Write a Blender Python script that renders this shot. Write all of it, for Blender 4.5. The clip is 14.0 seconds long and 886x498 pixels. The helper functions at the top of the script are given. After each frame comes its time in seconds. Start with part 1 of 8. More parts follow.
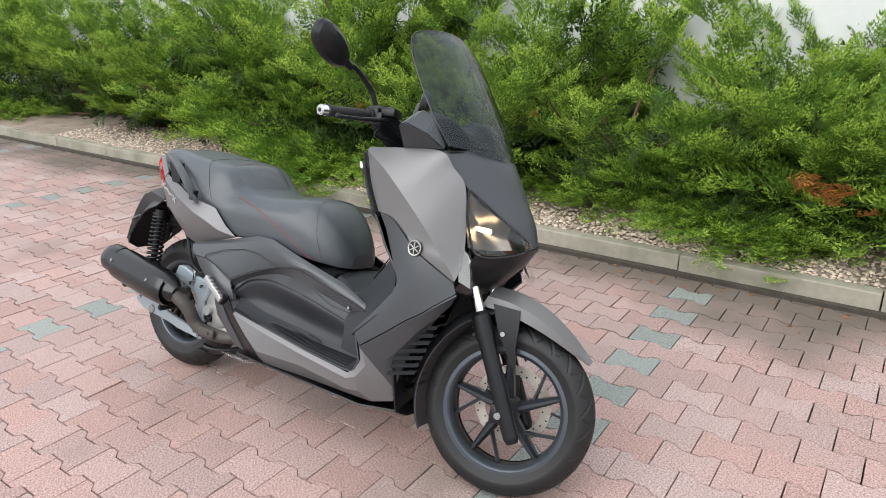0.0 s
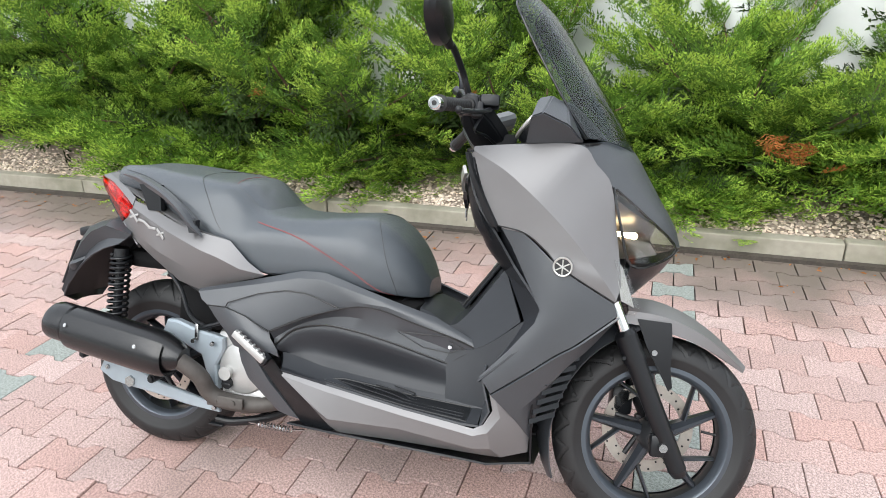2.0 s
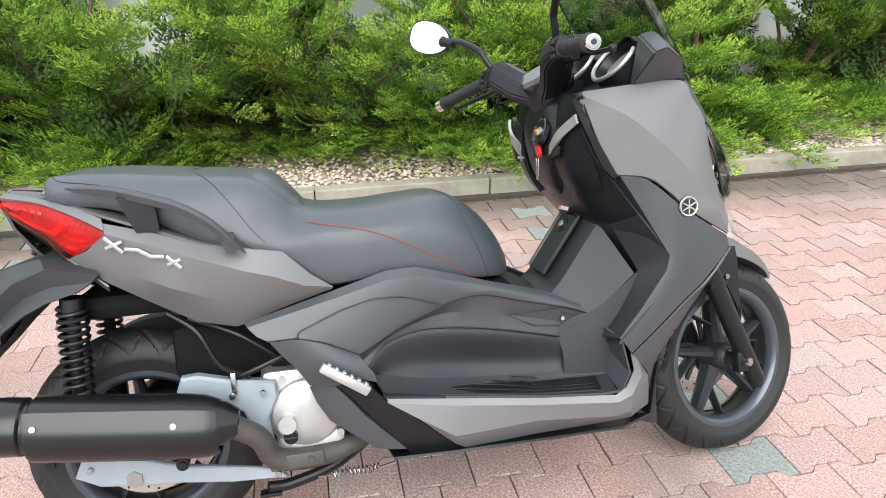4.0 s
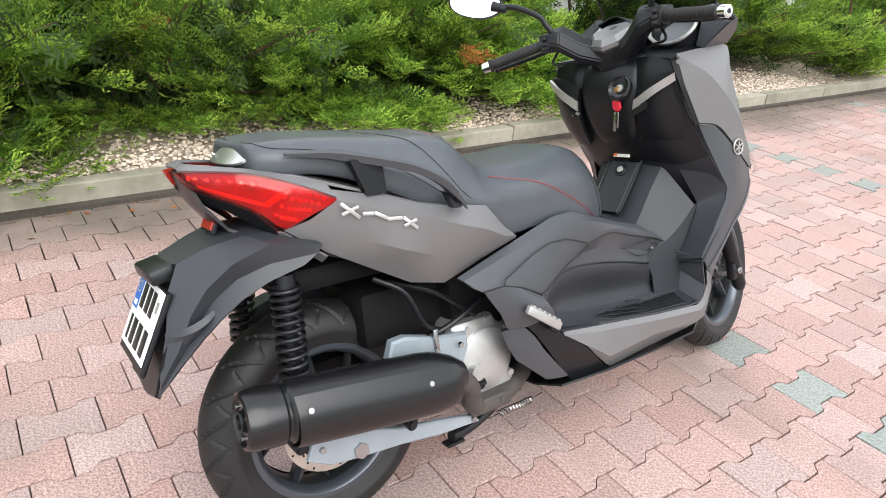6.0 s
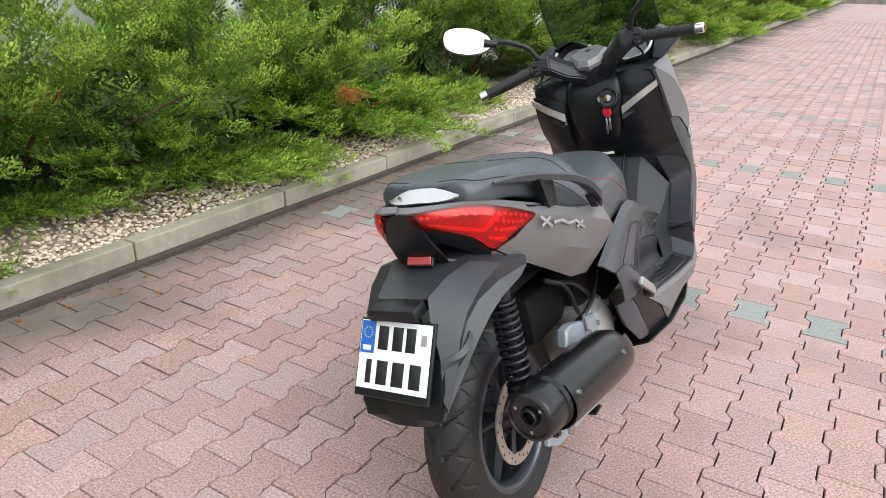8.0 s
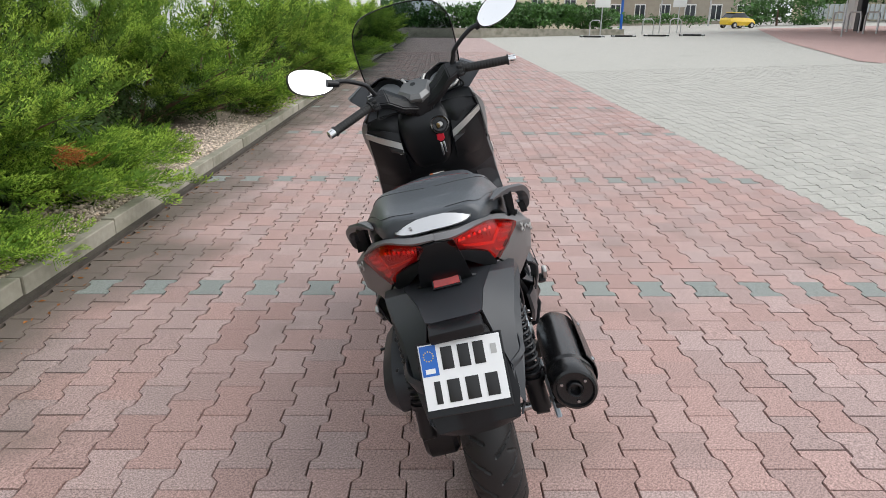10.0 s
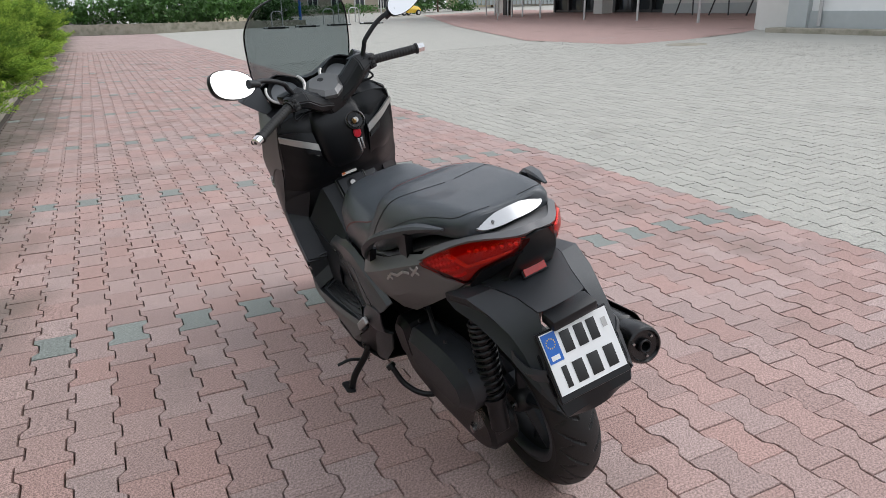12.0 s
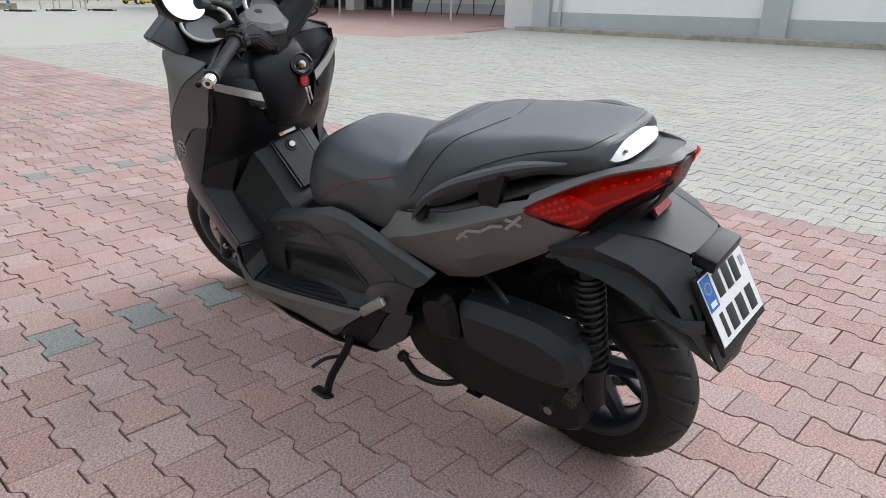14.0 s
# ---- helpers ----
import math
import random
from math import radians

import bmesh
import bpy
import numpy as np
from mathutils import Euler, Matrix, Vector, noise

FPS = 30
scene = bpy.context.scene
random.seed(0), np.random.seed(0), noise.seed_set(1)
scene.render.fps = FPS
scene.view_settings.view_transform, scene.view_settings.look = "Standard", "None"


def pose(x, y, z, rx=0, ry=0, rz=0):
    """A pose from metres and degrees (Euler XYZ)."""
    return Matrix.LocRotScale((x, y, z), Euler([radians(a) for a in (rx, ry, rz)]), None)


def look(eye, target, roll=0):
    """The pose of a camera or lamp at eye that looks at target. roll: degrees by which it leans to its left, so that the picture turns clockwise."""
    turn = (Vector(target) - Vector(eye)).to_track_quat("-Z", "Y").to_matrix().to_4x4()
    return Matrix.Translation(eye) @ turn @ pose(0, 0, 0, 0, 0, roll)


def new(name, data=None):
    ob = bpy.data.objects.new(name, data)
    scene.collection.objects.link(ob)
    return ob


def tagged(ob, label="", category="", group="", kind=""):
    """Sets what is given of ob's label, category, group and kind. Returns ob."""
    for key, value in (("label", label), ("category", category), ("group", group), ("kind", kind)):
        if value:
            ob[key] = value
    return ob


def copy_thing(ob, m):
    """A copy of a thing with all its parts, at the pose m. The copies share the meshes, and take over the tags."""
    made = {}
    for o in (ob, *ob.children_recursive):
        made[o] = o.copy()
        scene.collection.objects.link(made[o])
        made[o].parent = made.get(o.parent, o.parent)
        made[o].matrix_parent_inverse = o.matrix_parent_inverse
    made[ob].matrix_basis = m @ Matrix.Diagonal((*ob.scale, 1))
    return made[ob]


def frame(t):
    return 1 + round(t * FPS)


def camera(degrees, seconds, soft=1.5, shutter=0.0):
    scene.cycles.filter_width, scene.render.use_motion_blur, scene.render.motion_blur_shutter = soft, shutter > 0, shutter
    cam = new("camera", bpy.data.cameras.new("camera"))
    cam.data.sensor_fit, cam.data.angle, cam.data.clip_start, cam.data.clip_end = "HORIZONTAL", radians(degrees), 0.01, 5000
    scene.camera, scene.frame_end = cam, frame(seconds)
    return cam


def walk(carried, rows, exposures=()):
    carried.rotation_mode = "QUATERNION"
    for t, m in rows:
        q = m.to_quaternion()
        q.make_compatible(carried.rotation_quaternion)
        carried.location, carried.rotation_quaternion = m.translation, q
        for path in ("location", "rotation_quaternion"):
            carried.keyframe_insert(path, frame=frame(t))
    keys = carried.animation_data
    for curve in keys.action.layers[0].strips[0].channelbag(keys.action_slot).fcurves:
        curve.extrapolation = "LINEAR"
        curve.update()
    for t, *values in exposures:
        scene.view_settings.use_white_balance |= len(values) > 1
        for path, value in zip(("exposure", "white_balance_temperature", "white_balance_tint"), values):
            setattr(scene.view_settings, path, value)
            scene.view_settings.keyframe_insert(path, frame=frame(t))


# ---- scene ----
cam = camera(65.9, 14.0, 0.75)
PATH = [
    (0, (2.358, -1.773, 1.465), (1.268, -0.234, 0.797), -0.6),
    (0.5, (2.132, -1.762, 1.469), (1.139, -0.156, 0.809), -0.0),
    (1, (1.918, -1.763, 1.455), (1.032, -0.104, 0.774), 0.8),
    (1.5, (1.662, -1.775, 1.469), (0.97, -0.035, 0.765), -2.5),
    (2, (1.395, -1.783, 1.446), (0.806, -0.02, 0.706), -1.3),
    (2.5, (1.122, -1.736, 1.443), (0.704, 0.058, 0.664), -2.0),
    (3, (0.854, -1.696, 1.391), (0.671, 0.125, 0.584), 0.8),
    (3.2, (0.746, -1.681, 1.371), (0.679, 0.146, 0.558), 0.1),
    (5.3, (-0.331, -1.499, 1.368), (0.485, 0.139, 0.56), 5.1),
    (5.5, (-0.434, -1.468, 1.35), (0.432, 0.143, 0.542), 5.7),
    (6, (-0.656, -1.343, 1.337), (0.42, 0.1, 0.464), 4.7),
    (6.5, (-0.87, -1.258, 1.311), (0.319, 0.094, 0.44), 5.1),
    (7, (-1.097, -1.147, 1.332), (0.244, 0.064, 0.474), 3.5),
    (7.5, (-1.27, -0.994, 1.313), (0.186, 0.111, 0.501), 1.6),
    (8, (-1.443, -0.824, 1.335), (0.132, 0.15, 0.58), 1.1),
    (8.5, (-1.617, -0.67, 1.328), (0.138, -0.052, 0.596), 2.1),
    (9, (-1.766, -0.492, 1.349), (0.059, -0.069, 0.648), 0.6),
    (9.2, (-1.798, -0.403, 1.334), (0.049, -0.055, 0.651), 0.5),
    (11.3, (-1.726, 0.54, 1.332), (0.065, -0.05, 0.667), -0.4),
    (11.5, (-1.67, 0.616, 1.337), (0.097, -0.039, 0.665), -0.6),
    (12, (-1.549, 0.803, 1.328), (0.144, -0.025, 0.658), -1.0),
    (12.5, (-1.409, 0.964, 1.326), (0.169, -0.055, 0.64), -0.9),
    (13, (-1.228, 1.069, 1.242), (0.271, -0.086, 0.593), 0.5),
    (13.5, (-1.057, 1.137, 1.191), (0.357, -0.172, 0.654), -2.1),
    (14, (-0.874, 1.227, 1.11), (0.405, -0.157, 0.44), 1.6),
]
walk(cam, [(t, look(eye, target, roll)) for t, eye, target, roll in PATH],
     exposures=[(0.0, 0.76, 6300, 9), (1.5, 1.05, 6250, 8), (3.0, 1.22, 6250, 8), (5.5, 1.28, 6350, 9), (6.5, 1.0, 6350, 9), (8.0, 0.85, 6350, 9), (9.0, 0.62, 6350, 9), (11.3, 0.2, 6200, 10), (12.5, 0.24, 6190, 10), (13.5, 0.38, 6170, 10), (14.0, 0.42, 6150, 10)])

# ---- daylight: bright overcast ----
world = bpy.data.worlds.new("sky")
scene.world = world
world.use_nodes = True
wn = world.node_tree
sky = wn.nodes.new("ShaderNodeTexSky")
sky.sky_type = "NISHITA"
sky.sun_disc = False
sky.sun_elevation, sky.sun_rotation = radians(47), radians(188)
sky.air_density, sky.dust_density, sky.ozone_density = 1.0, 4.0, 1.0
bgn = wn.nodes["Background"]
# a thin even cloud cover over the blue
tc = wn.nodes.new("ShaderNodeTexCoord")
cl = wn.nodes.new("ShaderNodeTexNoise")
cl.inputs["Scale"].default_value, cl.inputs["Detail"].default_value = 2.2, 6
rmp = wn.nodes.new("ShaderNodeMapRange")
rmp.inputs["From Min"].default_value, rmp.inputs["From Max"].default_value = 0.35, 0.62
rmp.inputs["To Min"].default_value, rmp.inputs["To Max"].default_value = 0.62, 0.97
mx = wn.nodes.new("ShaderNodeMix")
mx.data_type = "RGBA"
mx.inputs["B"].default_value = (8.2, 8.35, 8.6, 1)
wn.links.new(tc.outputs["Generated"], cl.inputs["Vector"])
wn.links.new(cl.outputs["Fac"], rmp.inputs["Value"])
wn.links.new(rmp.outputs["Result"], mx.inputs["Factor"])
wn.links.new(sky.outputs["Color"], mx.inputs["A"])
wn.links.new(mx.outputs["Result"], bgn.inputs["Color"])
bgn.inputs["Strength"].default_value = 0.107

sun_data = bpy.data.lights.new("sun", "SUN")
sun_data.energy, sun_data.angle, sun_data.color = 1.58, radians(58), (1, 0.975, 0.94)
sun = new("sun", sun_data)
sun.matrix_world = look((-1.5, -10.5, 11.4), (0, 0, 0))


# ---- materials ----
def mat(name, color, rough=0.5, metal=0.0, vary=0.12, scale=30.0, bump=0.0, bscale=200.0, spec=0.5,
        island=0.0, rand=0.0, coat=0.0, stain=None, stain_scale=2.0, stain_lo=0.55, stain_hi=0.75, coarse=0.13, spread=0.4, band=None, tint=0.0):
    """A surface with two scales of colour change, fine relief and optional per-piece change."""
    m = bpy.data.materials.new(name)
    m.use_nodes = True
    nt = m.node_tree
    nd, ln = nt.nodes, nt.links
    b = nd["Principled BSDF"]
    b.inputs["Roughness"].default_value = rough
    b.inputs["Metallic"].default_value = metal
    b.inputs["Specular IOR Level"].default_value = spec
    b.inputs["Coat Weight"].default_value = coat
    co = nd.new("ShaderNodeTexCoord")
    n1 = nd.new("ShaderNodeTexNoise")
    n1.inputs["Scale"].default_value, n1.inputs["Detail"].default_value = scale, 8
    n2 = nd.new("ShaderNodeTexNoise")
    n2.inputs["Scale"].default_value, n2.inputs["Detail"].default_value = scale * coarse, 4
    ln.new(co.outputs["Object"], n1.inputs["Vector"])
    ln.new(co.outputs["Object"], n2.inputs["Vector"])
    add = nd.new("ShaderNodeMath")
    add.operation = "ADD"
    ln.new(n1.outputs["Fac"], add.inputs[0])
    ln.new(n2.outputs["Fac"], add.inputs[1])
    mr = nd.new("ShaderNodeMapRange")
    mr.inputs["From Min"].default_value, mr.inputs["From Max"].default_value = 1 - spread, 1 + spread
    mr.inputs["To Min"].default_value, mr.inputs["To Max"].default_value = 1 - vary, 1 + vary
    ln.new(add.outputs[0], mr.inputs["Value"])
    val = mr.outputs["Result"]
    if island or rand:
        src = nd.new("ShaderNodeNewGeometry") if island else nd.new("ShaderNodeObjectInfo")
        r2 = nd.new("ShaderNodeMapRange")
        k = island or rand
        r2.inputs["To Min"].default_value, r2.inputs["To Max"].default_value = 1 - k, 1 + k
        ln.new(src.outputs["Random Per Island" if island else "Random"], r2.inputs["Value"])
        mu = nd.new("ShaderNodeMath")
        mu.operation = "MULTIPLY"
        ln.new(val, mu.inputs[0])
        ln.new(r2.outputs["Result"], mu.inputs[1])
        val = mu.outputs[0]
        if tint:
            # pieces differ in strength of colour as well
            wrap = nd.new("ShaderNodeMath")
            wrap.operation, wrap.inputs[1].default_value = "MULTIPLY", 7.31
            fract = nd.new("ShaderNodeMath")
            fract.operation = "FRACT"
            tone = nd.new("ShaderNodeMapRange")
            tone.inputs["To Min"].default_value, tone.inputs["To Max"].default_value = 1 - tint, 1 + tint * 0.7
            ln.new(src.outputs["Random Per Island" if island else "Random"], wrap.inputs[0])
            ln.new(wrap.outputs[0], fract.inputs[0])
            ln.new(fract.outputs[0], tone.inputs["Value"])
    hs = nd.new("ShaderNodeHueSaturation")
    hs.inputs["Color"].default_value = (*color, 1)
    ln.new(val, hs.inputs["Value"])
    if tint:
        ln.new(tone.outputs["Result"], hs.inputs["Saturation"])
    out = hs.outputs["Color"]
    if stain:
        n3 = nd.new("ShaderNodeTexNoise")
        n3.inputs["Scale"].default_value, n3.inputs["Detail"].default_value = stain_scale, 7
        geo = nd.new("ShaderNodeNewGeometry")
        ln.new(geo.outputs["Position"], n3.inputs["Vector"])
        r3 = nd.new("ShaderNodeMapRange")
        r3.inputs["From Min"].default_value, r3.inputs["From Max"].default_value = stain_lo, stain_hi
        ln.new(n3.outputs["Fac"], r3.inputs["Value"])
        mm = nd.new("ShaderNodeMix")
        mm.data_type = "RGBA"
        mm.inputs["B"].default_value = (*stain, 1)
        amount = r3.outputs["Result"]
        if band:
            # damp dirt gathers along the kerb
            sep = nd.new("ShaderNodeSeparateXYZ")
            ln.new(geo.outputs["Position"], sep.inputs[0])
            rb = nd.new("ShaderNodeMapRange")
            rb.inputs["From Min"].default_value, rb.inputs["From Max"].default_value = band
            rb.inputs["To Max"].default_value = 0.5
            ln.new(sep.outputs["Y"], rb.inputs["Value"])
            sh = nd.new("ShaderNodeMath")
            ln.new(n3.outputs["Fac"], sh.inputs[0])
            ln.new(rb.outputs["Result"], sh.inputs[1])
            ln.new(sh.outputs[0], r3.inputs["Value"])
        ln.new(amount, mm.inputs["Factor"])
        ln.new(out, mm.inputs["A"])
        out = mm.outputs["Result"]
    ln.new(out, b.inputs["Base Color"])
    if bump:
        nb = nd.new("ShaderNodeTexNoise")
        nb.inputs["Scale"].default_value, nb.inputs["Detail"].default_value = bscale, 5
        ln.new(co.outputs["Object"], nb.inputs["Vector"])
        bp = nd.new("ShaderNodeBump")
        bp.inputs["Strength"].default_value, bp.inputs["Distance"].default_value = bump, 0.002
        ln.new(nb.outputs["Fac"], bp.inputs["Height"])
        ln.new(bp.outputs["Normal"], b.inputs["Normal"])
    return m


def pane_mat(name, color, rough=0.02):
    """Thin clear or tinted plastic: light passes straight, the gloss grows towards grazing."""
    m = bpy.data.materials.new(name)
    m.use_nodes = True
    nt = m.node_tree
    nt.nodes.remove(nt.nodes["Principled BSDF"])
    tr = nt.nodes.new("ShaderNodeBsdfTransparent")
    tr.inputs["Color"].default_value = (*color, 1)
    gl = nt.nodes.new("ShaderNodeBsdfGlossy")
    gl.inputs["Roughness"].default_value = rough
    lw = nt.nodes.new("ShaderNodeLayerWeight")
    lw.inputs["Blend"].default_value = 0.5
    pw = nt.nodes.new("ShaderNodeMath")
    pw.operation, pw.inputs[1].default_value = "POWER", 4.0
    nt.links.new(lw.outputs["Facing"], pw.inputs[0])
    fr = nt.nodes.new("ShaderNodeMapRange")
    fr.inputs["To Min"].default_value, fr.inputs["To Max"].default_value = 0.04, 0.5
    nt.links.new(pw.outputs[0], fr.inputs["Value"])
    mixer = nt.nodes.new("ShaderNodeMixShader")
    nt.links.new(fr.outputs[0], mixer.inputs[0])
    nt.links.new(tr.outputs[0], mixer.inputs[1])
    nt.links.new(gl.outputs[0], mixer.inputs[2])
    nt.links.new(mixer.outputs[0], nt.nodes["Material Output"].inputs["Surface"])
    return m


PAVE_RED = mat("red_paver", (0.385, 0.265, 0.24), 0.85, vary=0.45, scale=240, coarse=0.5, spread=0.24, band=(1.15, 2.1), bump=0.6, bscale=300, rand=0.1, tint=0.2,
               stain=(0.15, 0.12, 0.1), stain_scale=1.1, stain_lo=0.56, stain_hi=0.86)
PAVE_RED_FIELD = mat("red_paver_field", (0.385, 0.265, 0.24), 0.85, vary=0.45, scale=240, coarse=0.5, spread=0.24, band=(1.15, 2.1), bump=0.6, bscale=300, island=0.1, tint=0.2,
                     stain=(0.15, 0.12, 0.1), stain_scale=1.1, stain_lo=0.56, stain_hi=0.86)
PAVE_GREY = mat("grey_paver", (0.25, 0.27, 0.25), 0.85, vary=0.35, scale=210, coarse=0.45, spread=0.22, bump=0.6, bscale=300, rand=0.12)
PAVE_LOT = mat("grey_lot_paver", (0.4, 0.39, 0.35), 0.85, vary=0.3, scale=200, coarse=0.45, spread=0.22, bump=0.5, bscale=300, island=0.06,
               stain=(0.24, 0.23, 0.2), stain_scale=0.9, stain_lo=0.6, stain_hi=1.0)
SAND = mat("joint_sand", (0.06, 0.05, 0.04), 0.95, vary=0.35, scale=90, bump=0.6, bscale=400)
CONCRETE = mat("kerb_concrete", (0.34, 0.315, 0.255), 0.9, vary=0.18, scale=25, bump=0.7, bscale=260, rand=0.06,
               stain=(0.15, 0.15, 0.1), stain_scale=3, stain_lo=0.45, stain_hi=0.8)
PEBBLE = mat("pebbles", (0.6, 0.5, 0.41), 0.8, vary=0.2, scale=80, island=0.45)
SOIL = mat("soil", (0.3, 0.24, 0.19), 0.95, vary=0.4, scale=40, bump=0.8, bscale=120)
STUCCO = mat("stucco", (0.66, 0.67, 0.66), 0.9, vary=0.05, scale=12, bump=0.6, bscale=350)
LEAF = mat("juniper_leaf", (0.135, 0.242, 0.037), 0.75, vary=0.3, scale=3, island=0.4, spec=0.15)
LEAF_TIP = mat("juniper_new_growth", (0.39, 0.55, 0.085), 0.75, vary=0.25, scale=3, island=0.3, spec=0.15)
# the leaf green darkened, painting in the shade inside the bushes
LEAF_SHADE = mat("juniper_leaf_shaded", (0.035, 0.065, 0.012), 0.8, vary=0.3, scale=6, island=0.4, spec=0.3)
LEAF_DRY = mat("juniper_leaf_dry", (0.36, 0.14, 0.04), 0.7, vary=0.3, scale=20, island=0.3, spec=0.2)


def see_through_leaf(m, share=0.38):
    """Thin leaves let some light pass."""
    nt = m.node_tree
    b = nt.nodes["Principled BSDF"]
    tr = nt.nodes.new("ShaderNodeBsdfTranslucent")
    mixer = nt.nodes.new("ShaderNodeMixShader")
    mixer.inputs[0].default_value = share
    nt.links.new(b.inputs["Base Color"].links[0].from_socket, tr.inputs["Color"])
    nt.links.new(b.outputs[0], mixer.inputs[1])
    nt.links.new(tr.outputs[0], mixer.inputs[2])
    nt.links.new(mixer.outputs[0], nt.nodes["Material Output"].inputs["Surface"])


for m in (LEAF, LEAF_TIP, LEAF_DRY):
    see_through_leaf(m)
BARK = mat("bark", (0.14, 0.085, 0.055), 0.9, vary=0.35, scale=40, bump=0.8, bscale=90)


# ---- building helpers ----
TAPER = [False]


def taper(bm):
    """The scooter's body narrows towards the ground and droops a little to its sides."""
    for v in bm.verts:
        w = abs(v.co.y)
        f = min(1.0, w / 0.06)
        grow = f * (0.0523 * v.co.z - 0.042)
        v.co.y += math.copysign(grow, v.co.y)
        v.co.z -= 0.05 * w


def part(name, bm, material, parent, label="", smooth=True, kind=""):
    if TAPER[0]:
        taper(bm)
    me = bpy.data.meshes.new(name)
    bm.normal_update()
    bm.to_mesh(me)
    bm.free()
    if material:
        me.materials.append(material)
    if smooth:
        me.shade_smooth()
        me.set_sharp_from_angle(angle=radians(25))
    ob = new(name, me)
    if parent:
        ob.parent = parent
    return tagged(ob, label, kind=kind)


def thing(name, label, category, group="", m=None, kind=""):
    ob = new(name)
    ob.empty_display_size = 0.1
    if m is not None:
        ob.matrix_world = m
    return tagged(ob, label, category, group, kind)


def box(bm, c, s, m=None, bevel=0.0, seg=2):
    r = bmesh.ops.create_cube(bm, size=1.0)
    vs = r["verts"]
    bmesh.ops.scale(bm, vec=s, verts=vs)
    if bevel:
        es = list({e for v in vs for e in v.link_edges})
        rr = bmesh.ops.bevel(bm, geom=es, offset=bevel, segments=seg, affect="EDGES", profile=0.5)
        vs = list({v for f in rr["faces"] for v in f.verts} | {v for v in vs if v.is_valid})
    bmesh.ops.translate(bm, vec=c, verts=vs)
    if m is not None:
        bmesh.ops.transform(bm, matrix=m, verts=vs)
    return vs


def rod(bm, a, b, r0, r1=None, n=16, caps=True):
    a, b = Vector(a), Vector(b)
    d = b - a
    m = Matrix.Translation((a + b) / 2) @ d.to_track_quat("Z", "Y").to_matrix().to_4x4()
    return bmesh.ops.create_cone(bm, cap_ends=caps, segments=n, radius1=r0, radius2=r0 if r1 is None else r1, depth=d.length, matrix=m)["verts"]


def ball(bm, c, r, s=(1, 1, 1), u=16, v=10, m=None):
    vs = bmesh.ops.create_uvsphere(bm, u_segments=u, v_segments=v, radius=r)["verts"]
    bmesh.ops.scale(bm, vec=s, verts=vs)
    if m is not None:
        bmesh.ops.transform(bm, matrix=m, verts=vs)
    bmesh.ops.translate(bm, vec=c, verts=vs)
    return vs


def ngrid(bm, rows, close_u=False, close_v=False, caps=False):
    """Faces over rows of points; close_v joins each row's end to its start."""
    vv = [[bm.verts.new(p) for p in row] for row in rows]
    nr, nc = len(vv), len(vv[0])
    for i in range(nr if close_u else nr - 1):
        for j in range(nc if close_v else nc - 1):
            q = [vv[i][j], vv[(i + 1) % nr][j], vv[(i + 1) % nr][(j + 1) % nc], vv[i][(j + 1) % nc]]
            try:
                bm.faces.new(q)
            except ValueError:
                pass
    if caps:
        bm.faces.new(vv[0][::-1])
        bm.faces.new(vv[-1])
    return vv


def spline(pts, n):
    """n points along a Catmull-Rom curve through pts."""
    pts = [Vector(p) for p in pts]
    if len(pts) == 2:
        return [pts[0].lerp(pts[1], i / (n - 1)) for i in range(n)]
    out, k = [], len(pts) - 1
    for i in range(n):
        u = i * k / (n - 1)
        j = min(int(u), k - 1)
        f = u - j
        p0 = pts[j - 1] if j > 0 else 2 * pts[0] - pts[1]
        p1, p2 = pts[j], pts[j + 1]
        p3 = pts[j + 2] if j + 2 <= k else 2 * pts[k] - pts[k - 1]
        out.append(0.5 * (2 * p1 + (p2 - p0) * f + (2 * p0 - 5 * p1 + 4 * p2 - p3) * f * f + (3 * p1 - p0 - 3 * p2 + p3) * f ** 3))
    return out


def pipe(bm, pts, r, n=10, steps=0, r_end=None):
    """A round bar along pts."""
    pts = spline(pts, steps) if steps else [Vector(p) for p in pts]
    rings, side = [], None
    for i, p in enumerate(pts):
        t = (pts[min(i + 1, len(pts) - 1)] - pts[max(i - 1, 0)]).normalized()
        if side is None:
            side = t.orthogonal().normalized()
        side = (side - t * side.dot(t)).normalized()
        up = t.cross(side)
        rr = r if r_end is None else r + (r_end - r) * i / (len(pts) - 1)
        rings.append([p + (side * math.cos(a) + up * math.sin(a)) * rr for a in (2 * math.pi * k / n for k in range(n))])
    ngrid(bm, rings, close_v=True, caps=True)


def lathe(bm, profile, m, n=48):
    """Turns (radius, height) pairs about the local z of m."""
    rows = [[m @ Vector((r * math.cos(2 * math.pi * k / n), r * math.sin(2 * math.pi * k / n), h)) for k in range(n)] for r, h in profile]
    return ngrid(bm, rows, close_v=True)


